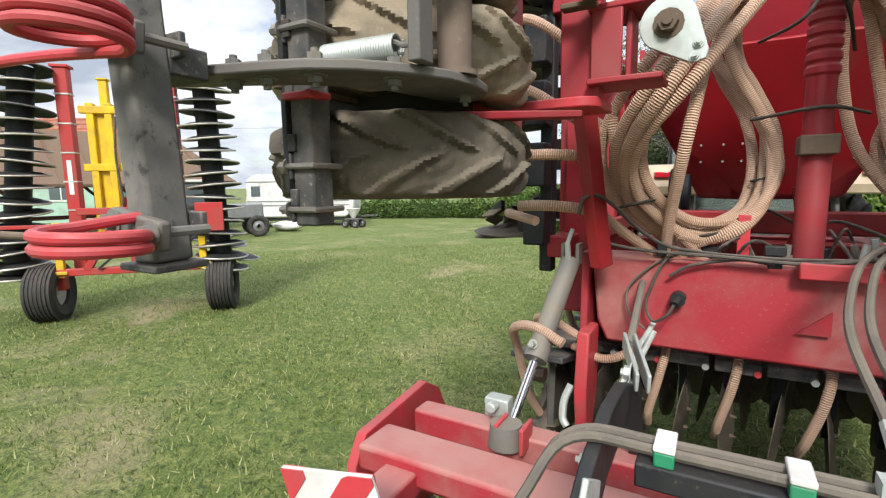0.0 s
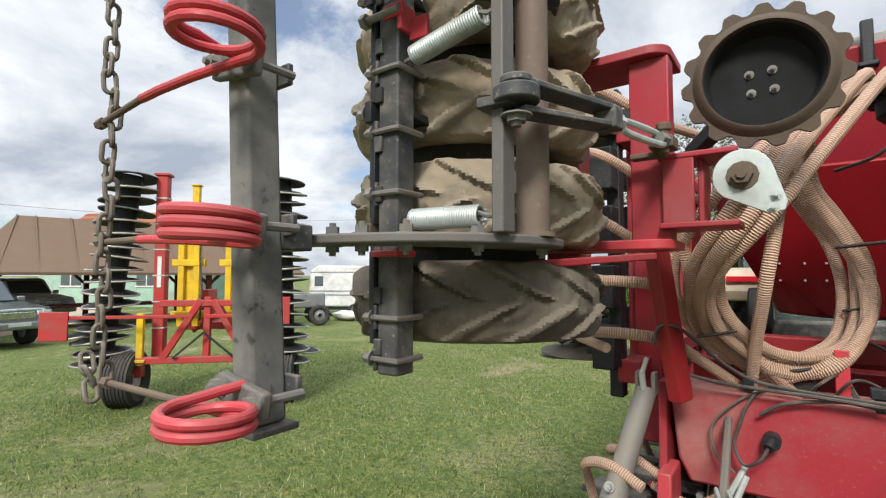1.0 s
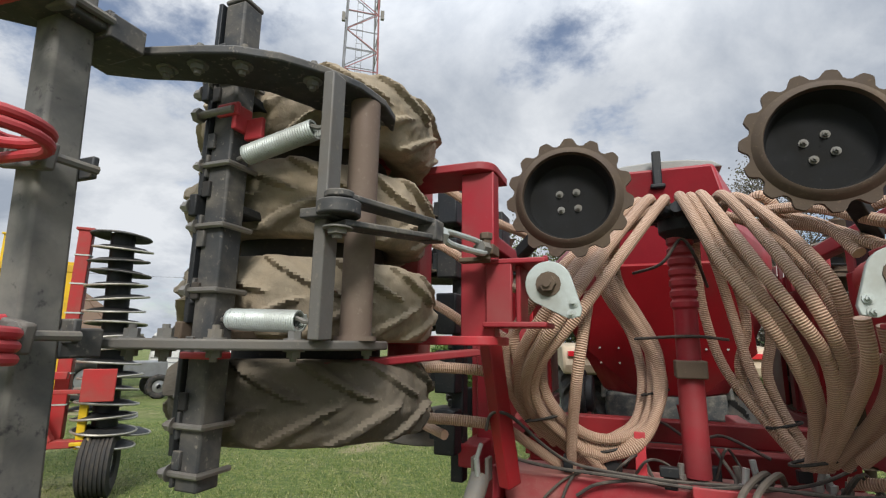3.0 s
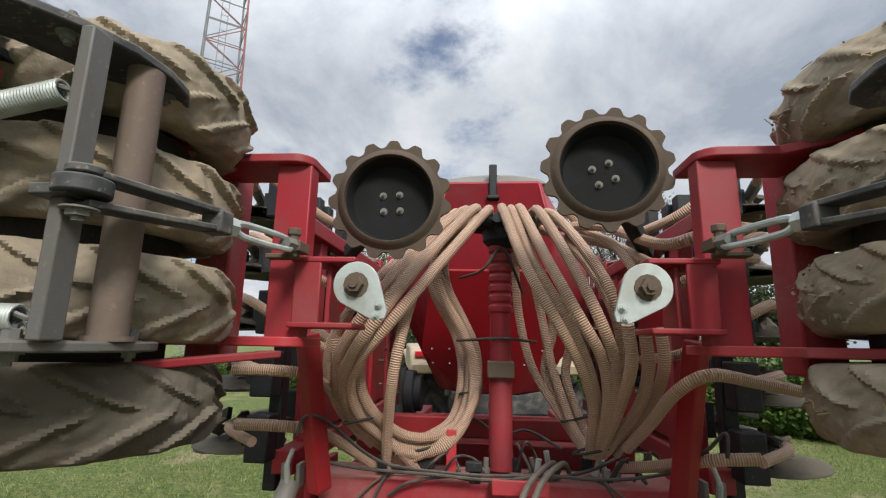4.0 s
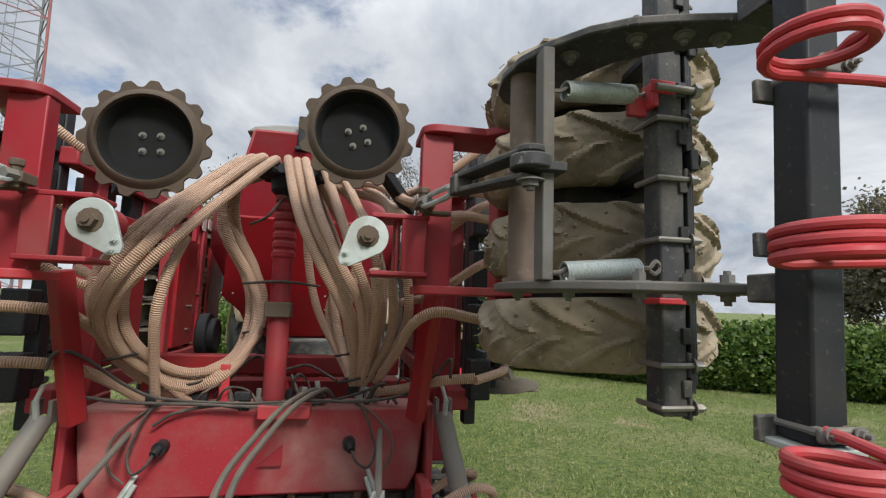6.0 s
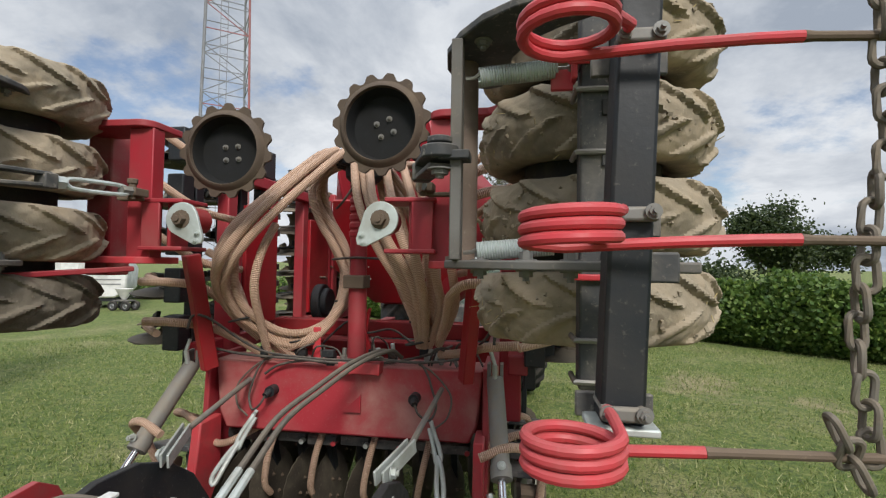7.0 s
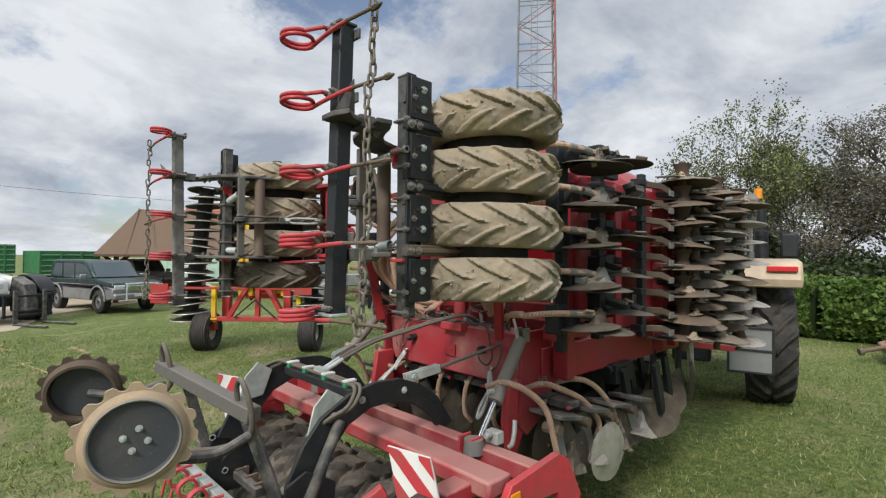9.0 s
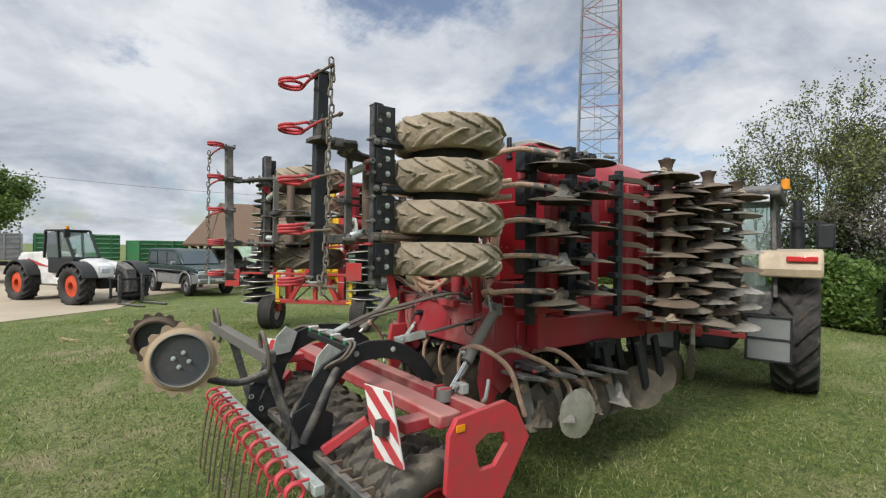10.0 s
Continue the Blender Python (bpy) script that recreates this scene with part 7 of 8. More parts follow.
part("headlamp", Geo().box((1.98, -0.4, 1.02), (0.06, 0.26, 0.14)), LAMP, tele, "", 0.02)
part("beacon", Geo().cyl((0.1, -0.4, 2.22), (0.1, -0.4, 2.34), 0.05), AMBER, tele)
part("boom", Geo().bar((-1.7, 0.25, 1.55), (1.9, 0.25, 1.0), 0.26, 0.3), WHITE, tele, "", 0.03)
part("boom_head", Geo().prism([(1.7, 1.25), (2.15, 1.05), (2.3, 0.35), (2.0, 0.3), (1.6, 0.8)][::-1], 0.3, Matrix.Translation((0, 0.1, 0)) @ xz), CHARCOAL, tele, "", 0.03)
part("fork_carriage", Geo().box((2.32, 0.1, 0.75), (0.06, 1.2, 0.06)).box((2.32, 0.1, 0.25), (0.06, 1.2, 0.06)).box((2.32, -0.45, 0.5), (0.06, 0.06, 0.6)).box((2.32, 0.65, 0.5), (0.06, 0.06, 0.6)), BLACK, tele, "black fork carriage", 0.01)
for y in (-0.25, 0.45):
    part("fork", Geo().box((2.4, y, 0.45), (0.05, 0.1, 0.9)).box((2.95, y, 0.04), (1.1, 0.1, 0.045)), CHARCOAL, tele, "", 0.01)
part("mirror", Geo().box((1.1, -0.95, 2.1), (0.05, 0.16, 0.25)).bar((0.9, -0.78, 2.2), (1.1, -0.9, 2.2), 0.03, 0.03), BLACK, tele, "", 0.01)


GREEN_EDGE = coat("worn_pale_green_paint", (0.12, 0.3, 0.17), 0.5)


def trailer(m, L, hgt, mat, lab):
    t = thing("farm_trailer", m, lab, "trailer", "trailers across the yard")
    part("box_body", Geo().prism([(-L / 2, 1.2), (L / 2, 1.2), (L / 2, hgt), (-L / 2, hgt)][::-1], 2.4, Matrix.Translation((0, -1.2, 0)) @ xz), mat, t, "", 0.03)
    for k in range(int(L / 0.8) + 1):
        for s in (-1, 1):
            part("side_rib", Geo().box((-L / 2 + 0.8 * k, s * 1.23, (1.2 + hgt) / 2), (0.08, 0.07, hgt - 1.2)), mat, t, "", 0.01)
    for z in (1.35, 1.6, 1.85, 2.1, 2.35, 2.55):
        if z < hgt:
            for s in (-1, 1):
                part("side_rail", Geo().box((0, s * 1.22, z), (L, 0.05, 0.06)), GREEN_EDGE if mat is GREEN else mat, t, "", 0.01)
    part("chassis", Geo().box((0, 0, 1.0), (L, 1.0, 0.2)), BLACK, t, "", 0.02)
    road_wheel(t, 0.5, 0.35, ((-0.9, -1.0, 0.5), (-0.9, 1.0, 0.5), (0.5, -1.0, 0.5), (0.5, 1.0, 0.5)), WHITE)
    return t


trailer(pose(-27.5, 3.9, 0, 0, 0, 100), 2.4, 2.3, GREEN, "green ribbed farm trailer in the yard")
trailer(pose(-29.5, 0.3, 0, 0, 0, 95), 3.6, 2.6, GREEN, "green ribbed farm trailer in the yard")
trailer(pose(-30.5, -4.4, 0, 0, 0, 92), 4.6, 2.6, SILVER, "grey farm trailer in the yard")

# ---- shelter ----
shed = thing("shelter", pose(-24.1, 11.0, 0, 0, 0, 80), "open timber shelter with a brown hipped roof", "shelter")
L, Wd, eave, ridge = 6.2, 3.0, 2.15, 4.4
vs = [(-L, -Wd, eave), (L, -Wd, eave), (L, Wd, eave), (-L, Wd, eave), (-L + 1.7, 0, ridge), (L - 1.7, 0, ridge)]
vs2 = [(x, y, z - 0.1) for x, y, z in vs]
roof = part("roof", Geo().add(vs + vs2, [(0, 1, 5, 4), (1, 2, 5), (2, 3, 4, 5), (3, 0, 4), (6, 10, 11, 7), (7, 11, 8), (8, 11, 10, 9), (9, 10, 6), (0, 6, 7, 1), (1, 7, 8, 2), (2, 8, 9, 3), (3, 9, 6, 0)]), ROOF_BROWN, shed, "brown roofing")
for k in range(1, 11):
    f = k / 11
    part("roof_batten", Geo().bar((-L + 2 * L * f, -Wd + 0.05, eave + 0.03), (max(-L + 1.7, min(L - 1.7, -L + 2 * L * f)), -0.05, ridge + 0.02), 0.05, 0.03), ROOF_BROWN, roof)
    part("roof_batten", Geo().bar((-L + 2 * L * f, Wd - 0.05, eave + 0.03), (max(-L + 1.7, min(L - 1.7, -L + 2 * L * f)), 0.05, ridge + 0.02), 0.05, 0.03), ROOF_BROWN, roof)
for x in (-5.4, -1.9, 1.9, 5.4):
    for y in (-2.4, 2.4):
        part("post", Geo().box((x, y, 1.15), (0.2, 0.2, 2.3)), WOOD_RED, shed, "red-brown timber post", 0.01)
        for s in (-1, 1):
            part("brace", Geo().bar((x, y, 1.6), (x + s * 0.65, y, 2.28), 0.1, 0.12), WOOD_RED, shed)
part("bench", Geo().box((-1.0, 0, 0.8), (6.5, 1.6, 0.1)).box((-3.5, 0, 0.4), (0.2, 1.2, 0.8)).box((1.5, 0, 0.4), (0.2, 1.2, 0.8)), WOOD_RED, shed, "", 0.02)

# ---- white trailer, bin, sack ----
van = thing("caravan", pose(-18.6, 19.4, 0, 0, 0, 30), "white touring caravan parked at the far side of the lawn", "caravan")
part("body", Geo().prism([(-2.5, 0.45), (2.2, 0.45), (2.6, 0.8), (2.65, 1.7), (2.3, 2.35), (1.9, 2.5), (-2.2, 2.55), (-2.6, 2.3), (-2.7, 1.2)][::-1], 2.2, Matrix.Translation((0, -1.1, 0)) @ xz), WHITE, van, "white ribbed body", 0.08)
for z in (1.05, 1.25, 2.2):
    part("body_rib", Geo().box((-0.1, -1.105, z), (5.0, 0.02, 0.05)), SILVER, van)
for x, w in ((-2.15, 0.45),):
    part("side_window", Geo().box((x, -1.11, 1.75), (w, 0.03, 0.5)), GLASS, van, "", 0.03)
part("door", Geo().box((0.55, -1.11, 1.3), (0.6, 0.02, 1.6)), WHITE, van, "", 0.02)
part("skirt", Geo().box((0, 0, 0.38), (4.4, 2.0, 0.16)), BLACK, van, "", 0.02)
part("tow_bar", Geo().bar((2.4, 0, 0.4), (3.6, 0, 0.45), 0.08, 0.08), CHARCOAL, van)
road_wheel(van, 0.32, 0.2, ((-0.3, -1.0, 0.32), (-0.3, 1.0, 0.32)), SILVER)
sp = thing("spreader", pose(-15.2, 19.0, 0), "small white funnel spreader on a low frame", "spreader")
part("funnel", Geo().lathe([(0.08, 0.45), (0.32, 0.85), (0.34, 0.9), (0.3, 0.9), (0.06, 0.48)], 20, closed=True), WHITE, sp)
part("frame", Geo().box((0, 0, 0.4), (0.7, 0.5, 0.06)), CHARCOAL, sp, "", 0.01)
road_wheel(sp, 0.2, 0.12, ((-0.3, -0.25, 0.2), (0.3, -0.25, 0.2), (-0.3, 0.25, 0.2), (0.3, 0.25, 0.2)), SILVER)
old = thing("grey_tractor", pose(-17.3, 13.6, 0, 0, 0, 60), "old grey tractor standing behind the cultivator", "tractor")
road_wheel(old, 0.72, 0.4, ((-0.9, -0.8, 0.72), (-0.9, 0.8, 0.72)), SILVER, True)
road_wheel(old, 0.42, 0.25, ((1.2, -0.7, 0.42), (1.2, 0.7, 0.42)), SILVER, True)
part("hood", Geo().box((0.6, 0, 1.0), (1.8, 0.6, 0.6)), SILVER, old, "", 0.06)
part("cab", Geo().box((-0.7, 0, 1.6), (1.2, 1.2, 1.1)), GLASS, old, "", 0.06)
part("cab_roof", Geo().box((-0.7, 0, 2.2), (1.35, 1.35, 0.1)), WHITE, old, "", 0.04)
b = thing("waste_bin", pose(-19.2, 16.5, 0), "green plastic waste bin on the lawn", "bin")
part("body", Geo().lathe([(0.36, 0.0), (0.44, 0.85), (0.47, 0.86), (0.47, 0.92)], 20), BIN, b)
part("lid", Geo().lathe([(0.48, 0.92), (0.46, 1.0), (0.1, 1.06)], 20), BIN, b)
sk = thing("plastic_sack", pose(-16.9, 16.5, 0), "white plastic sack lying on the grass", "sack")
g = Geo()
for i in range(9):
    for j in range(16):
        a, h = 2 * math.pi * j / 16, math.pi * i / 8
        k = 1 + 0.25 * noise.noise((math.cos(a) * 2, math.sin(a) * 2, h * 2))
        g.v.append(Vector((0.8 * k * math.sin(h) * math.cos(a), 0.45 * k * math.sin(h) * math.sin(a), 0.22 + 0.22 * k * math.cos(h))))
g.f += [(i * 16 + j, (i + 1) * 16 + j, (i + 1) * 16 + (j + 1) % 16, i * 16 + (j + 1) % 16) for i in range(8) for j in range(16)]
part("bag", g, SACK, sk, "", 0, 60)

# ---- flail mower on the lawn ----
RUST_DECK = coat("rusty_red_sheet_metal", (0.3, 0.12, 0.08), 0.8, 0, (0.33, 0.22, 0.14), 0.7, 0.4, 3.0, 0.4, 0.2, (0.2, 0.1, 0.06))
mow = thing("flail_mower", pose(3.0, 14.5, 0, 0, 0, 12) @ Matrix.Diagonal((0.78, 0.8, 0.85, 1)), "low red tractor mower resting on the lawn", "mower")
part("deck", Geo().prism([(-1.4, 0.2), (1.3, 0.2), (1.35, 0.45), (0.9, 0.55), (-1.2, 0.5), (-1.45, 0.4)][::-1], 1.5, Matrix.Translation((0, -0.75, 0)) @ xz), RUST_DECK, mow, "rusty worn mower deck with red covers", 0.03)
part("deck_cover", Geo().box((-0.6, 0, 0.52), (1.4, 1.2, 0.06)), RUST, mow, "rusty worn cover", 0.01)
part("side_skirt", Geo().box((0.6, -0.76, 0.32), (1.4, 0.03, 0.32)), RED_TINE, mow, "", 0.01)
part("gearbox", Geo().box((0.1, 0, 0.66), (0.4, 0.4, 0.25)).cyl((0.1, 0, 0.7), (0.1, 0, 0.9), 0.08), RED, mow, "", 0.03)
part("belt_cover", Geo().box((-0.4, 0.1, 0.62), (0.5, 0.5, 0.14)), RED_DUSTY, mow, "", 0.03)
part("belt_cover", Geo().box((0.7, 0.05, 0.62), (0.45, 0.4, 0.12)), RED_DUSTY, mow, "", 0.03)
part("drive_shaft", Geo().cyl((-1.3, -0.2, 0.45), (-1.9, -0.45, 0.3), 0.05, n=10).cyl((-1.9, -0.45, 0.3), (-1.98, -0.48, 0.28), 0.09, n=10), RUST, mow)
part("tail_arm", Geo().bar((1.2, -0.2, 0.55), (2.0, -0.2, 0.4), 0.1, 0.1), RED, mow, "", 0.01)
road_wheel(mow, 0.34, 0.22, ((2.0, -0.05, 0.34),), RED_DUSTY)

# ---- lattice mast ----
mast = thing("radio_mast", pose(-25.0, 40.4, 0, 0, 0, 37), "tall galvanised lattice radio mast beyond the trees", "mast")
H0, W0, W1 = 44.0, 2.12, 1.42
def half(z):
    return W0 + (W1 - W0) * z / H0
def corner(i, z):
    return (half(z) * (1, -1, -1, 1)[i], half(z) * (1, 1, -1, -1)[i], z)
for i in range(4):
    part("leg", Geo().cyl(corner(i, 0), corner(i, H0), 0.11, 0.085, n=8), MAST_RED if i == 3 else MAST, mast)
levels = [2.2 * k for k in range(21)]
for k in range(20):
    z, z2 = levels[k], levels[k + 1]
    for i in range(4):
        j = (i + 1) % 4
        part("bracing", Geo().bar(corner(i, z2), corner(j, z2), 0.07, 0.07), MAST_RED if i == 2 and k % 3 == 0 else MAST, mast)
        part("bracing", Geo().bar(corner(i, z) if k % 2 else corner(j, z), corner(j, z2) if k % 2 else corner(i, z2), 0.07, 0.07), MAST_RED if i == 2 and k > 9 else MAST, mast)
for x in (-0.45, 0.15):
    part("ladder_rail", Geo().bar((x, 0.3, 0), (x, 0.3, H0), 0.05, 0.05), MAST, mast)
for k in range(54):
    part("ladder_rung", Geo().bar((-0.45, 0.3, 0.8 * k), (0.15, 0.3, 0.8 * k), 0.035, 0.035), MAST, mast)
for x, y, z in ((-1.95, -1.7, 34.2), (1.95, -1.6, 35.2), (1.9, 1.7, 39.0), (-1.9, 1.5, 41.0)):
    part("antenna", Geo().box((x, y, z), (0.34, 0.3, 1.0)).bar((x, y, z), (x * 0.8, y * 0.8, z), 0.08, 0.08), CAST, mast, "small grey box antenna", 0.03)

# ---- house behind ----
house = thing("house", pose(-38.4, 17.6, 0, 0, 0, 30) @ Matrix.Diagonal((1.2, 1.2, 1.2, 1)), "mint green house with a red tiled roof", "house")
part("wall", Geo().box((0, 0, 1.5), (9, 7, 3.0)), MINT, house)
rf = part("roof", Geo().prism([(-3.9, 2.9), (3.9, 2.9), (0, 5.6)], 9.8, Matrix(((0, 0, 1, -4.9), (1, 0, 0, 0), (0, 1, 0, 0), (0, 0, 0, 1)))), ROOF_TILE, house, "red tiled roof")
for k in range(9):
    f = (k + 0.5) / 9
    for s in (-1, 1):
        part("tile_course", Geo().box((0, s * 3.9 * (1 - f), 2.9 + 2.7 * f + 0.02), (9.8, 0.06, 0.06)), ROOF_TILE, rf)
for x in (-2.5, 2.0):
    w = part("window", Geo().box((x, -3.51, 1.7), (1.2, 0.04, 1.2)), GLASS, house)
    part("window_frame", Geo().box((x, -3.53, 1.7), (0.06, 0.05, 1.2)).box((x, -3.53, 2.3), (1.3, 0.05, 0.08)).box((x, -3.53, 1.1), (1.3, 0.05, 0.08)), WHITE, w)

# ---- overhead line ----
line = thing("power_line", pose(-45, 10, 0), "thin overhead line across the far sky", "power line")
part("wire", Geo().tube([(0, -40 + 4 * i, 7.0 + 0.0018 * (i * 4 - 40) ** 2) for i in range(21)], 0.014, 5), CABLE, line)


# ---- plants ----
rng = random.Random(5)
def leaf_cloud(centres, per, spread, size, seed):
    r = random.Random(seed)
    vs, fs = [], []
    for c, rad in centres:
        for _ in range(per):
            d = Vector((r.gauss(0, 1), r.gauss(0, 1), r.gauss(0, 1)))
            p = Vector(c) + d * rad * spread
            u = Vector((r.uniform(-1, 1), r.uniform(-1, 1), r.uniform(-0.7, 0.7))).normalized()
            w = u.orthogonal().normalized()
            w = (Matrix.Rotation(r.uniform(0, 6.28), 3, u) @ w) * size * r.uniform(0.3, 0.5)
            u = u * size * r.uniform(0.6, 1.2)
            k = len(vs)
            vs += [p, p + u * 0.5 + w, p + u, p + u * 0.5 - w]
            fs.append((k, k + 1, k + 2, k + 3))
    g = Geo()
    g.v, g.f = vs, fs
    return g


def limbs(height, seed, trunks=1, spread=0.5, levels=4, r0=0.12, fork=(2, 3)):
    """Tapered limbs; returns the mesh data and places along the twigs."""
    r = random.Random(seed)
    g, ends = Geo(), []

    def grow(p, d, length, rad, level):
        pts = [p]
        for i in range(4):
            d = (d + Vector((r.gauss(0, 0.14), r.gauss(0, 0.14), r.gauss(0, 0.1)))).normalized()
            pts.append(pts[-1] + d * length / 4)
        g.tube(pts, rad, 7 if level < 2 else 4, False, [rad * (1 - 0.12 * i) for i in range(5)])
        if level >= 2:
            ends.extend(pts[2:] if level < levels else pts[1:])
        if level >= levels:
            return
        for k in range(r.randint(*fork) + (1 if level == 0 else 0)):
            ax = Vector((r.gauss(0, 1), r.gauss(0, 1), r.gauss(0, 0.3))).normalized()
            nd = (d + ax * spread * r.uniform(0.7, 1.4) + Vector((0, 0, 0.08))).normalized()
            grow(pts[-1 if k < 2 else r.choice((2, 3))], nd, length * r.uniform(0.62, 0.85), max(0.006, rad * 0.6), level + 1)

    for k in range(trunks):
        a = 6.28 * k / trunks + seed
        lean = 0.25 if trunks > 1 else 0.03
        grow(Vector((0.15 * math.cos(a), 0.15 * math.sin(a), 0)), Vector((lean * math.cos(a), lean * math.sin(a), 1)).normalized(), height * 0.28, r0, 0)
    return g, ends


def tree(x, y, height, width, seed, trunks, spread, per, size, mat, lab, levels=4, r0=0.12, cloud=0.3, fork=(2, 3)):
    t = thing("tree", pose(x, y, -0.05), lab, "tree", "trees along the hedge")
    g, ends = limbs(height, seed, trunks, spread, levels, r0, fork)
    k = height / max(p.z for p in ends)
    w = width / 2 / sorted(math.hypot(p.x, p.y) for p in ends)[int(len(ends) * 0.95)]
    g.v = [Vector((v.x * w, v.y * w, v.z * k)) for v in g.v]
    part("trunk", g, BARK, t, "grey-brown trunk and limbs")
    part("crown", leaf_cloud([((p.x * w, p.y * w, p.z * k), 1.0) for p in ends], per, cloud, size, seed + 1), mat, t, "", 0, 0)
    return t


tree(3.4, 23.0, 9.6, 10.6, 3, 3, 0.6, 12, 0.08, LEAF_TREE, "broad tree with sparse dull leaves and many bare twigs", 5, 0.15, 0.17, (2, 3))
tree(-4.0, 29.0, 11.0, 6.0, 12, 3, 0.5, 3, 0.13, LEAF_MIX, "tall ragged tree with twigs and patches of green leaves", 5, 0.12, 0.15)
tree(-6.4, 27.5, 8.0, 4.6, 21, 3, 0.5, 2, 0.13, LEAF_MIX, "smaller tree with fresh green leaves", 5, 0.1, 0.16)
tree(-0.8, 25.0, 7.0, 5.5, 31, 3, 0.55, 3, 0.13, LEAF_MIX, "ragged tree with dark leaves behind the hedge", 5, 0.1, 0.16)
tree(-3.2, 25.5, 4.2, 5.0, 35, 4, 0.6, 6, 0.13, LEAF_DARK, "bushy green shrub behind the hedge", 4, 0.07, 0.3)
tree(1.2, 21.5, 2.2, 5.0, 36, 4, 0.6, 13, 0.15, LEAF_DARK, "bushy green shrub behind the hedge", 4, 0.07, 0.3)
tree(6.8, 21.0, 2.3, 6.0, 37, 4, 0.6, 26, 0.15, LEAF_DARK, "dark bushy shrub behind the hedge", 4, 0.07, 0.3)
tree(-2.4, 27.0, 8.2, 5.0, 57, 3, 0.5, 2, 0.13, LEAF_MIX, "slender tree with fresh green leaves behind the hedge", 5, 0.1, 0.15)
tree(3.6, 24.2, 6.2, 10.0, 73, 4, 0.7, 8, 0.1, LEAF_TREE, "low spreading tree with dull sparse leaves", 5, 0.1, 0.2, (2, 3))
tree(16.9, 34, 5.9, 7.4, 41, 2, 0.6, 46, 0.2, LEAF_DARK, "dense dark tree far behind the hedge", 4, 0.14, 0.4)
tree(22, 16.5, 7.0, 7.0, 45, 2, 0.55, 40, 0.18, LEAF_TREE, "dense dark tree at the end of the hedge", 4, 0.14, 0.4)
tree(-50, -6.8, 8.5, 11.0, 51, 2, 0.55, 50, 0.26, LEAF_HEDGE, "dense green tree far across the yard", 4, 0.14, 0.5)


def hedge(path, h, thick, seed, per_m, size, lab):
    r = random.Random(seed)
    t = thing("hedge", pose(path[0][0], path[0][1], 0), lab, "hedge", "hedges round the lawn")
    vs, fs, core = [], [], Geo()
    ox, oy = path[0]
    for (x0, y0), (x1, y1) in zip(path, path[1:]):
        a, b = Vector((x0 - ox, y0 - oy, 0)), Vector((x1 - ox, y1 - oy, 0))
        d = (b - a).normalized()
        nrm = Vector((-d.y, d.x, 0))
        # solid dark block stands in for the shade deep inside the hedge
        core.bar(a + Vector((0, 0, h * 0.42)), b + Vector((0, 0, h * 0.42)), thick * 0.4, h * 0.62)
        for _ in range(int((b - a).length * per_m)):
            s = r.random()
            p = a.lerp(b, s)
            hh = h * (0.9 + 0.22 * noise.noise((p.x * 0.7 + ox, p.y * 0.7 + oy, 1.0)))
            q = r.uniform(-math.pi * 0.42, math.pi * 1.42)
            rad = r.uniform(0.82, 1.08) + 0.16 * noise.noise((p.x * 1.6, p.y * 1.6, q * 1.5))
            pos = p + nrm * math.cos(q) * thick * 0.5 * rad + Vector((0, 0, max(0.06, hh * (0.5 + 0.5 * math.sin(q)) * rad)))
            u = Vector((r.uniform(-1, 1), r.uniform(-1, 1), r.uniform(-0.4, 1))).normalized()
            w = (Matrix.Rotation(r.uniform(0, 6.28), 3, u) @ u.orthogonal().normalized()) * size * 0.42
            u = u * size * r.uniform(0.7, 1.2)
            k = len(vs)
            vs += [pos, pos + u * 0.5 + w, pos + u, pos + u * 0.5 - w]
            fs.append((k, k + 1, k + 2, k + 3))
    g = Geo()
    g.v, g.f = vs, fs
    part("foliage", g, LEAF_HEDGE, t, "", 0, 0)
    part("dark_core", core, LEAF_DARK, t)
    return t


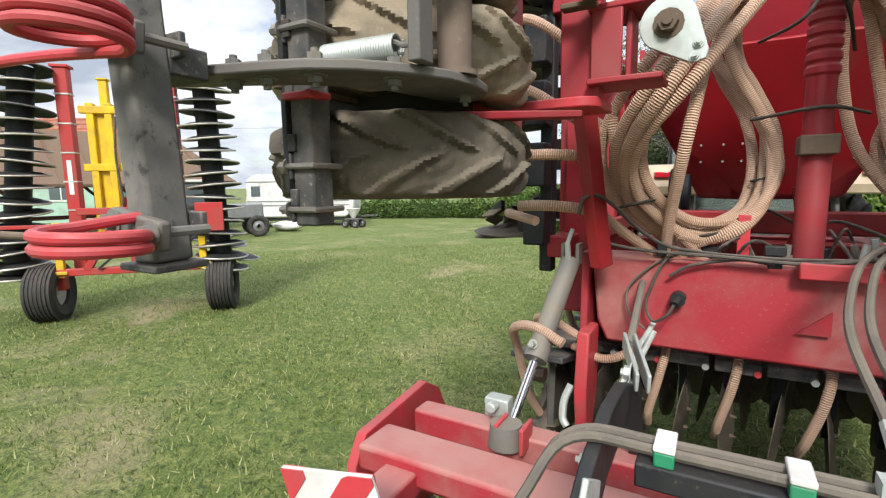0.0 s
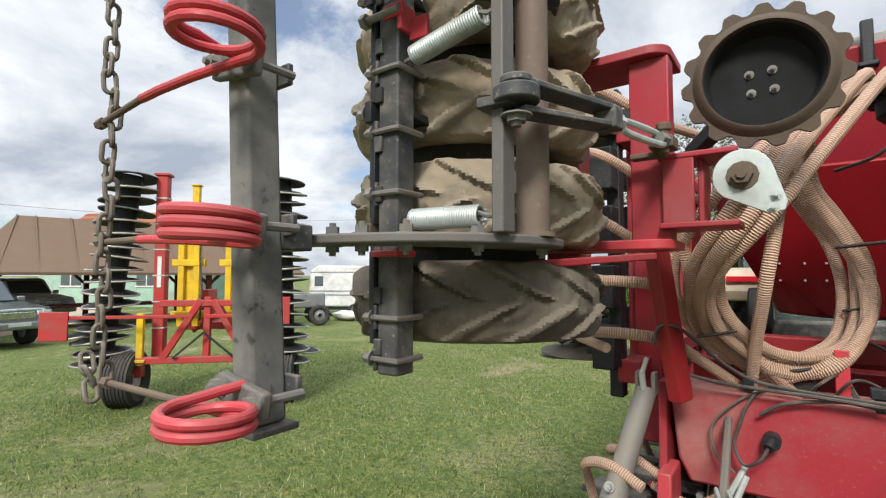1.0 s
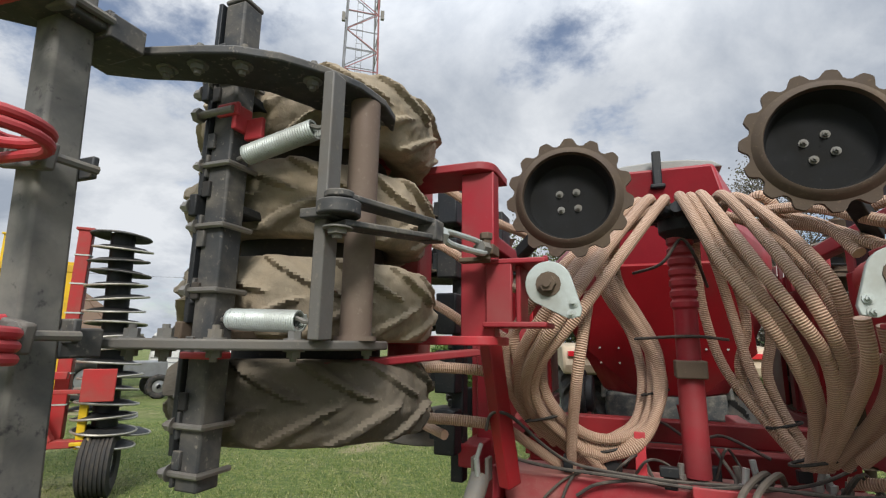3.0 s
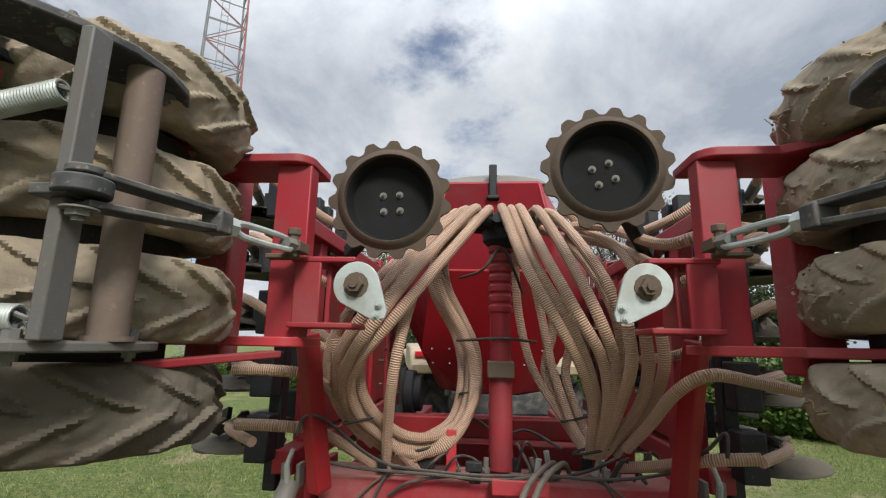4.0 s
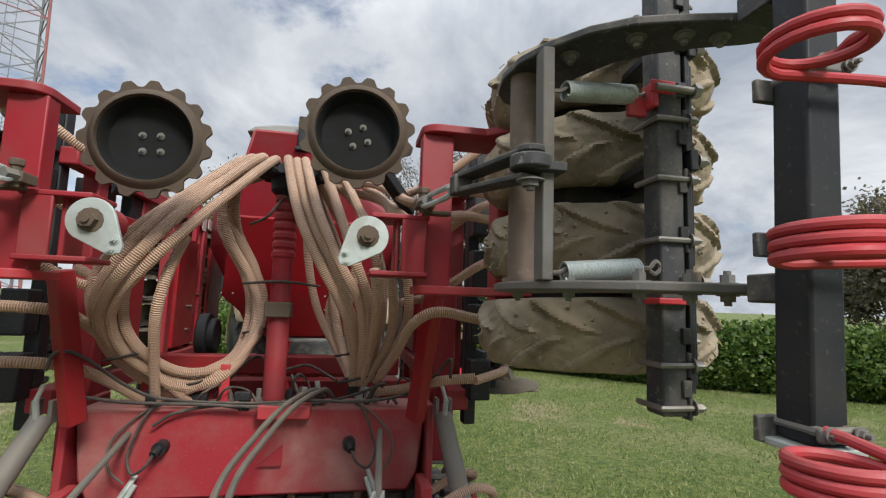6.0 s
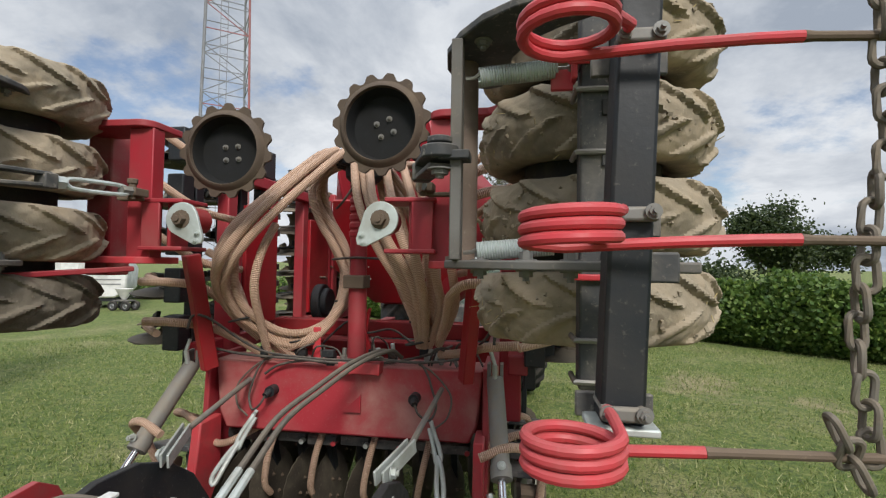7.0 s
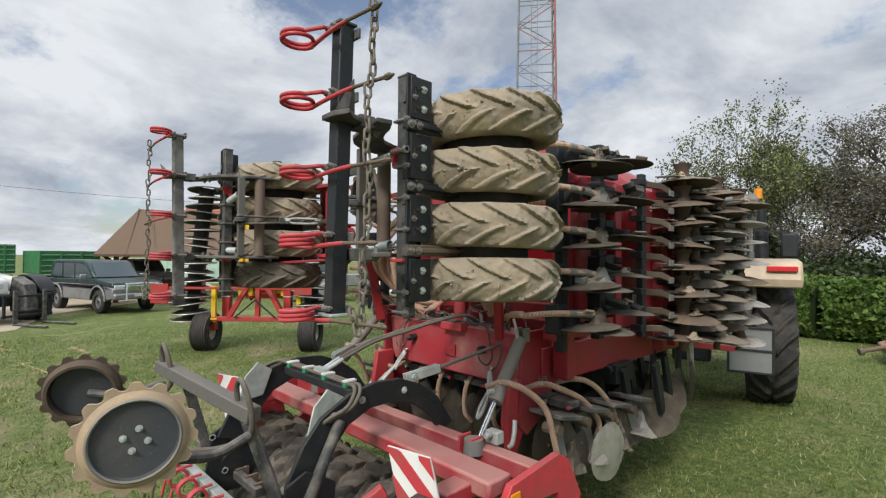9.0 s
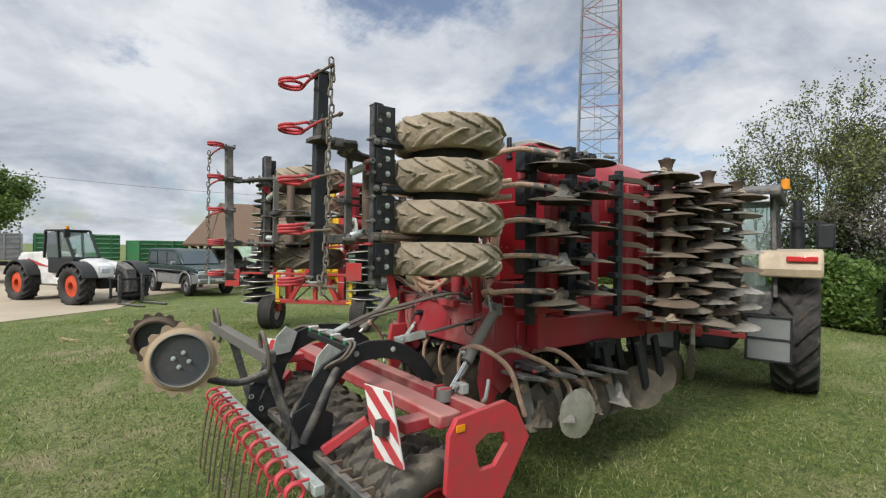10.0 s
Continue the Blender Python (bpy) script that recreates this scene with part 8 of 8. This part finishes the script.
hedge([(14.5, 10.6), (8.9, 14.0), (6.9, 16.2), (3.6, 17.7), (0.5, 17.3), (-3.0, 18.6), (-9.0, 23.5)], 1.85, 1.5, 61, 3600, 0.14, "clipped leafy green hedge along the lawn")
hedge([(-9.0, 27.0), (-14.0, 26.8), (-20.0, 24.0), (-27.0, 27.0)], 1.2, 1.2, 62, 700, 0.14, "low green hedge across the far lawn")

# ---- pale straw lines on the lawn ----
rs = random.Random(5)
for x, y, a, ln in ((-8.8, 1.6, 12, 1.6), (-10.5, 2.4, 8, 1.1), (-9.6, 0.4, 20, 0.9), (-12.0, 1.2, 5, 1.4), (-6.5, -0.6, 30, 0.5)):
    g = Geo()
    for k in range(26):
        u = rs.uniform(-ln / 2, ln / 2)
        p = Vector((x + u * math.cos(radians(a)) + rs.gauss(0, 0.02), y + u * math.sin(radians(a)) + rs.gauss(0, 0.02), 0.035))
        d = radians(a + rs.gauss(0, 25))
        g.bar(p, p + Vector((0.2 * math.cos(d), 0.2 * math.sin(d), rs.uniform(-0.01, 0.02))), 0.012, 0.006)
    structure("straw_wisp", g, STRAW, "thin line of dry straw on the lawn", "straw", 0, "stuff")

# ---- grass ----
r = random.Random(77)
vs, fs = [], []
for _ in range(260000):
    u = r.random()
    rad = 14.0 * u ** 0.62
    a = r.uniform(0, 6.283)
    x, y = 0.5 + rad * math.cos(a), 4.0 + rad * math.sin(a)
    if noise.noise((x * 0.9, y * 0.9, 4.0)) < -0.28 and r.random() < 0.7:
        continue
    h = r.uniform(0.02, 0.065) * (1 + 0.5 * noise.noise((x * 0.6, y * 0.6, 2.0)))
    t = r.uniform(0, 6.283)
    w = r.uniform(0.004, 0.008)
    dx, dy = math.cos(t) * w, math.sin(t) * w
    lx, ly = r.gauss(0, 0.6) * h, r.gauss(0, 0.6) * h
    k = len(vs)
    z = rolling(x, y)
    vs += [Vector((x - dx, y - dy, z)), Vector((x + dx, y + dy, z)), Vector((x + lx, y + ly, z + h))]
    fs.append((k, k + 1, k + 2))
g = Geo()
g.v, g.f = vs, fs
structure("grass", g, BLADE, "short mown grass blades with clover", "grass", 0, "stuff")
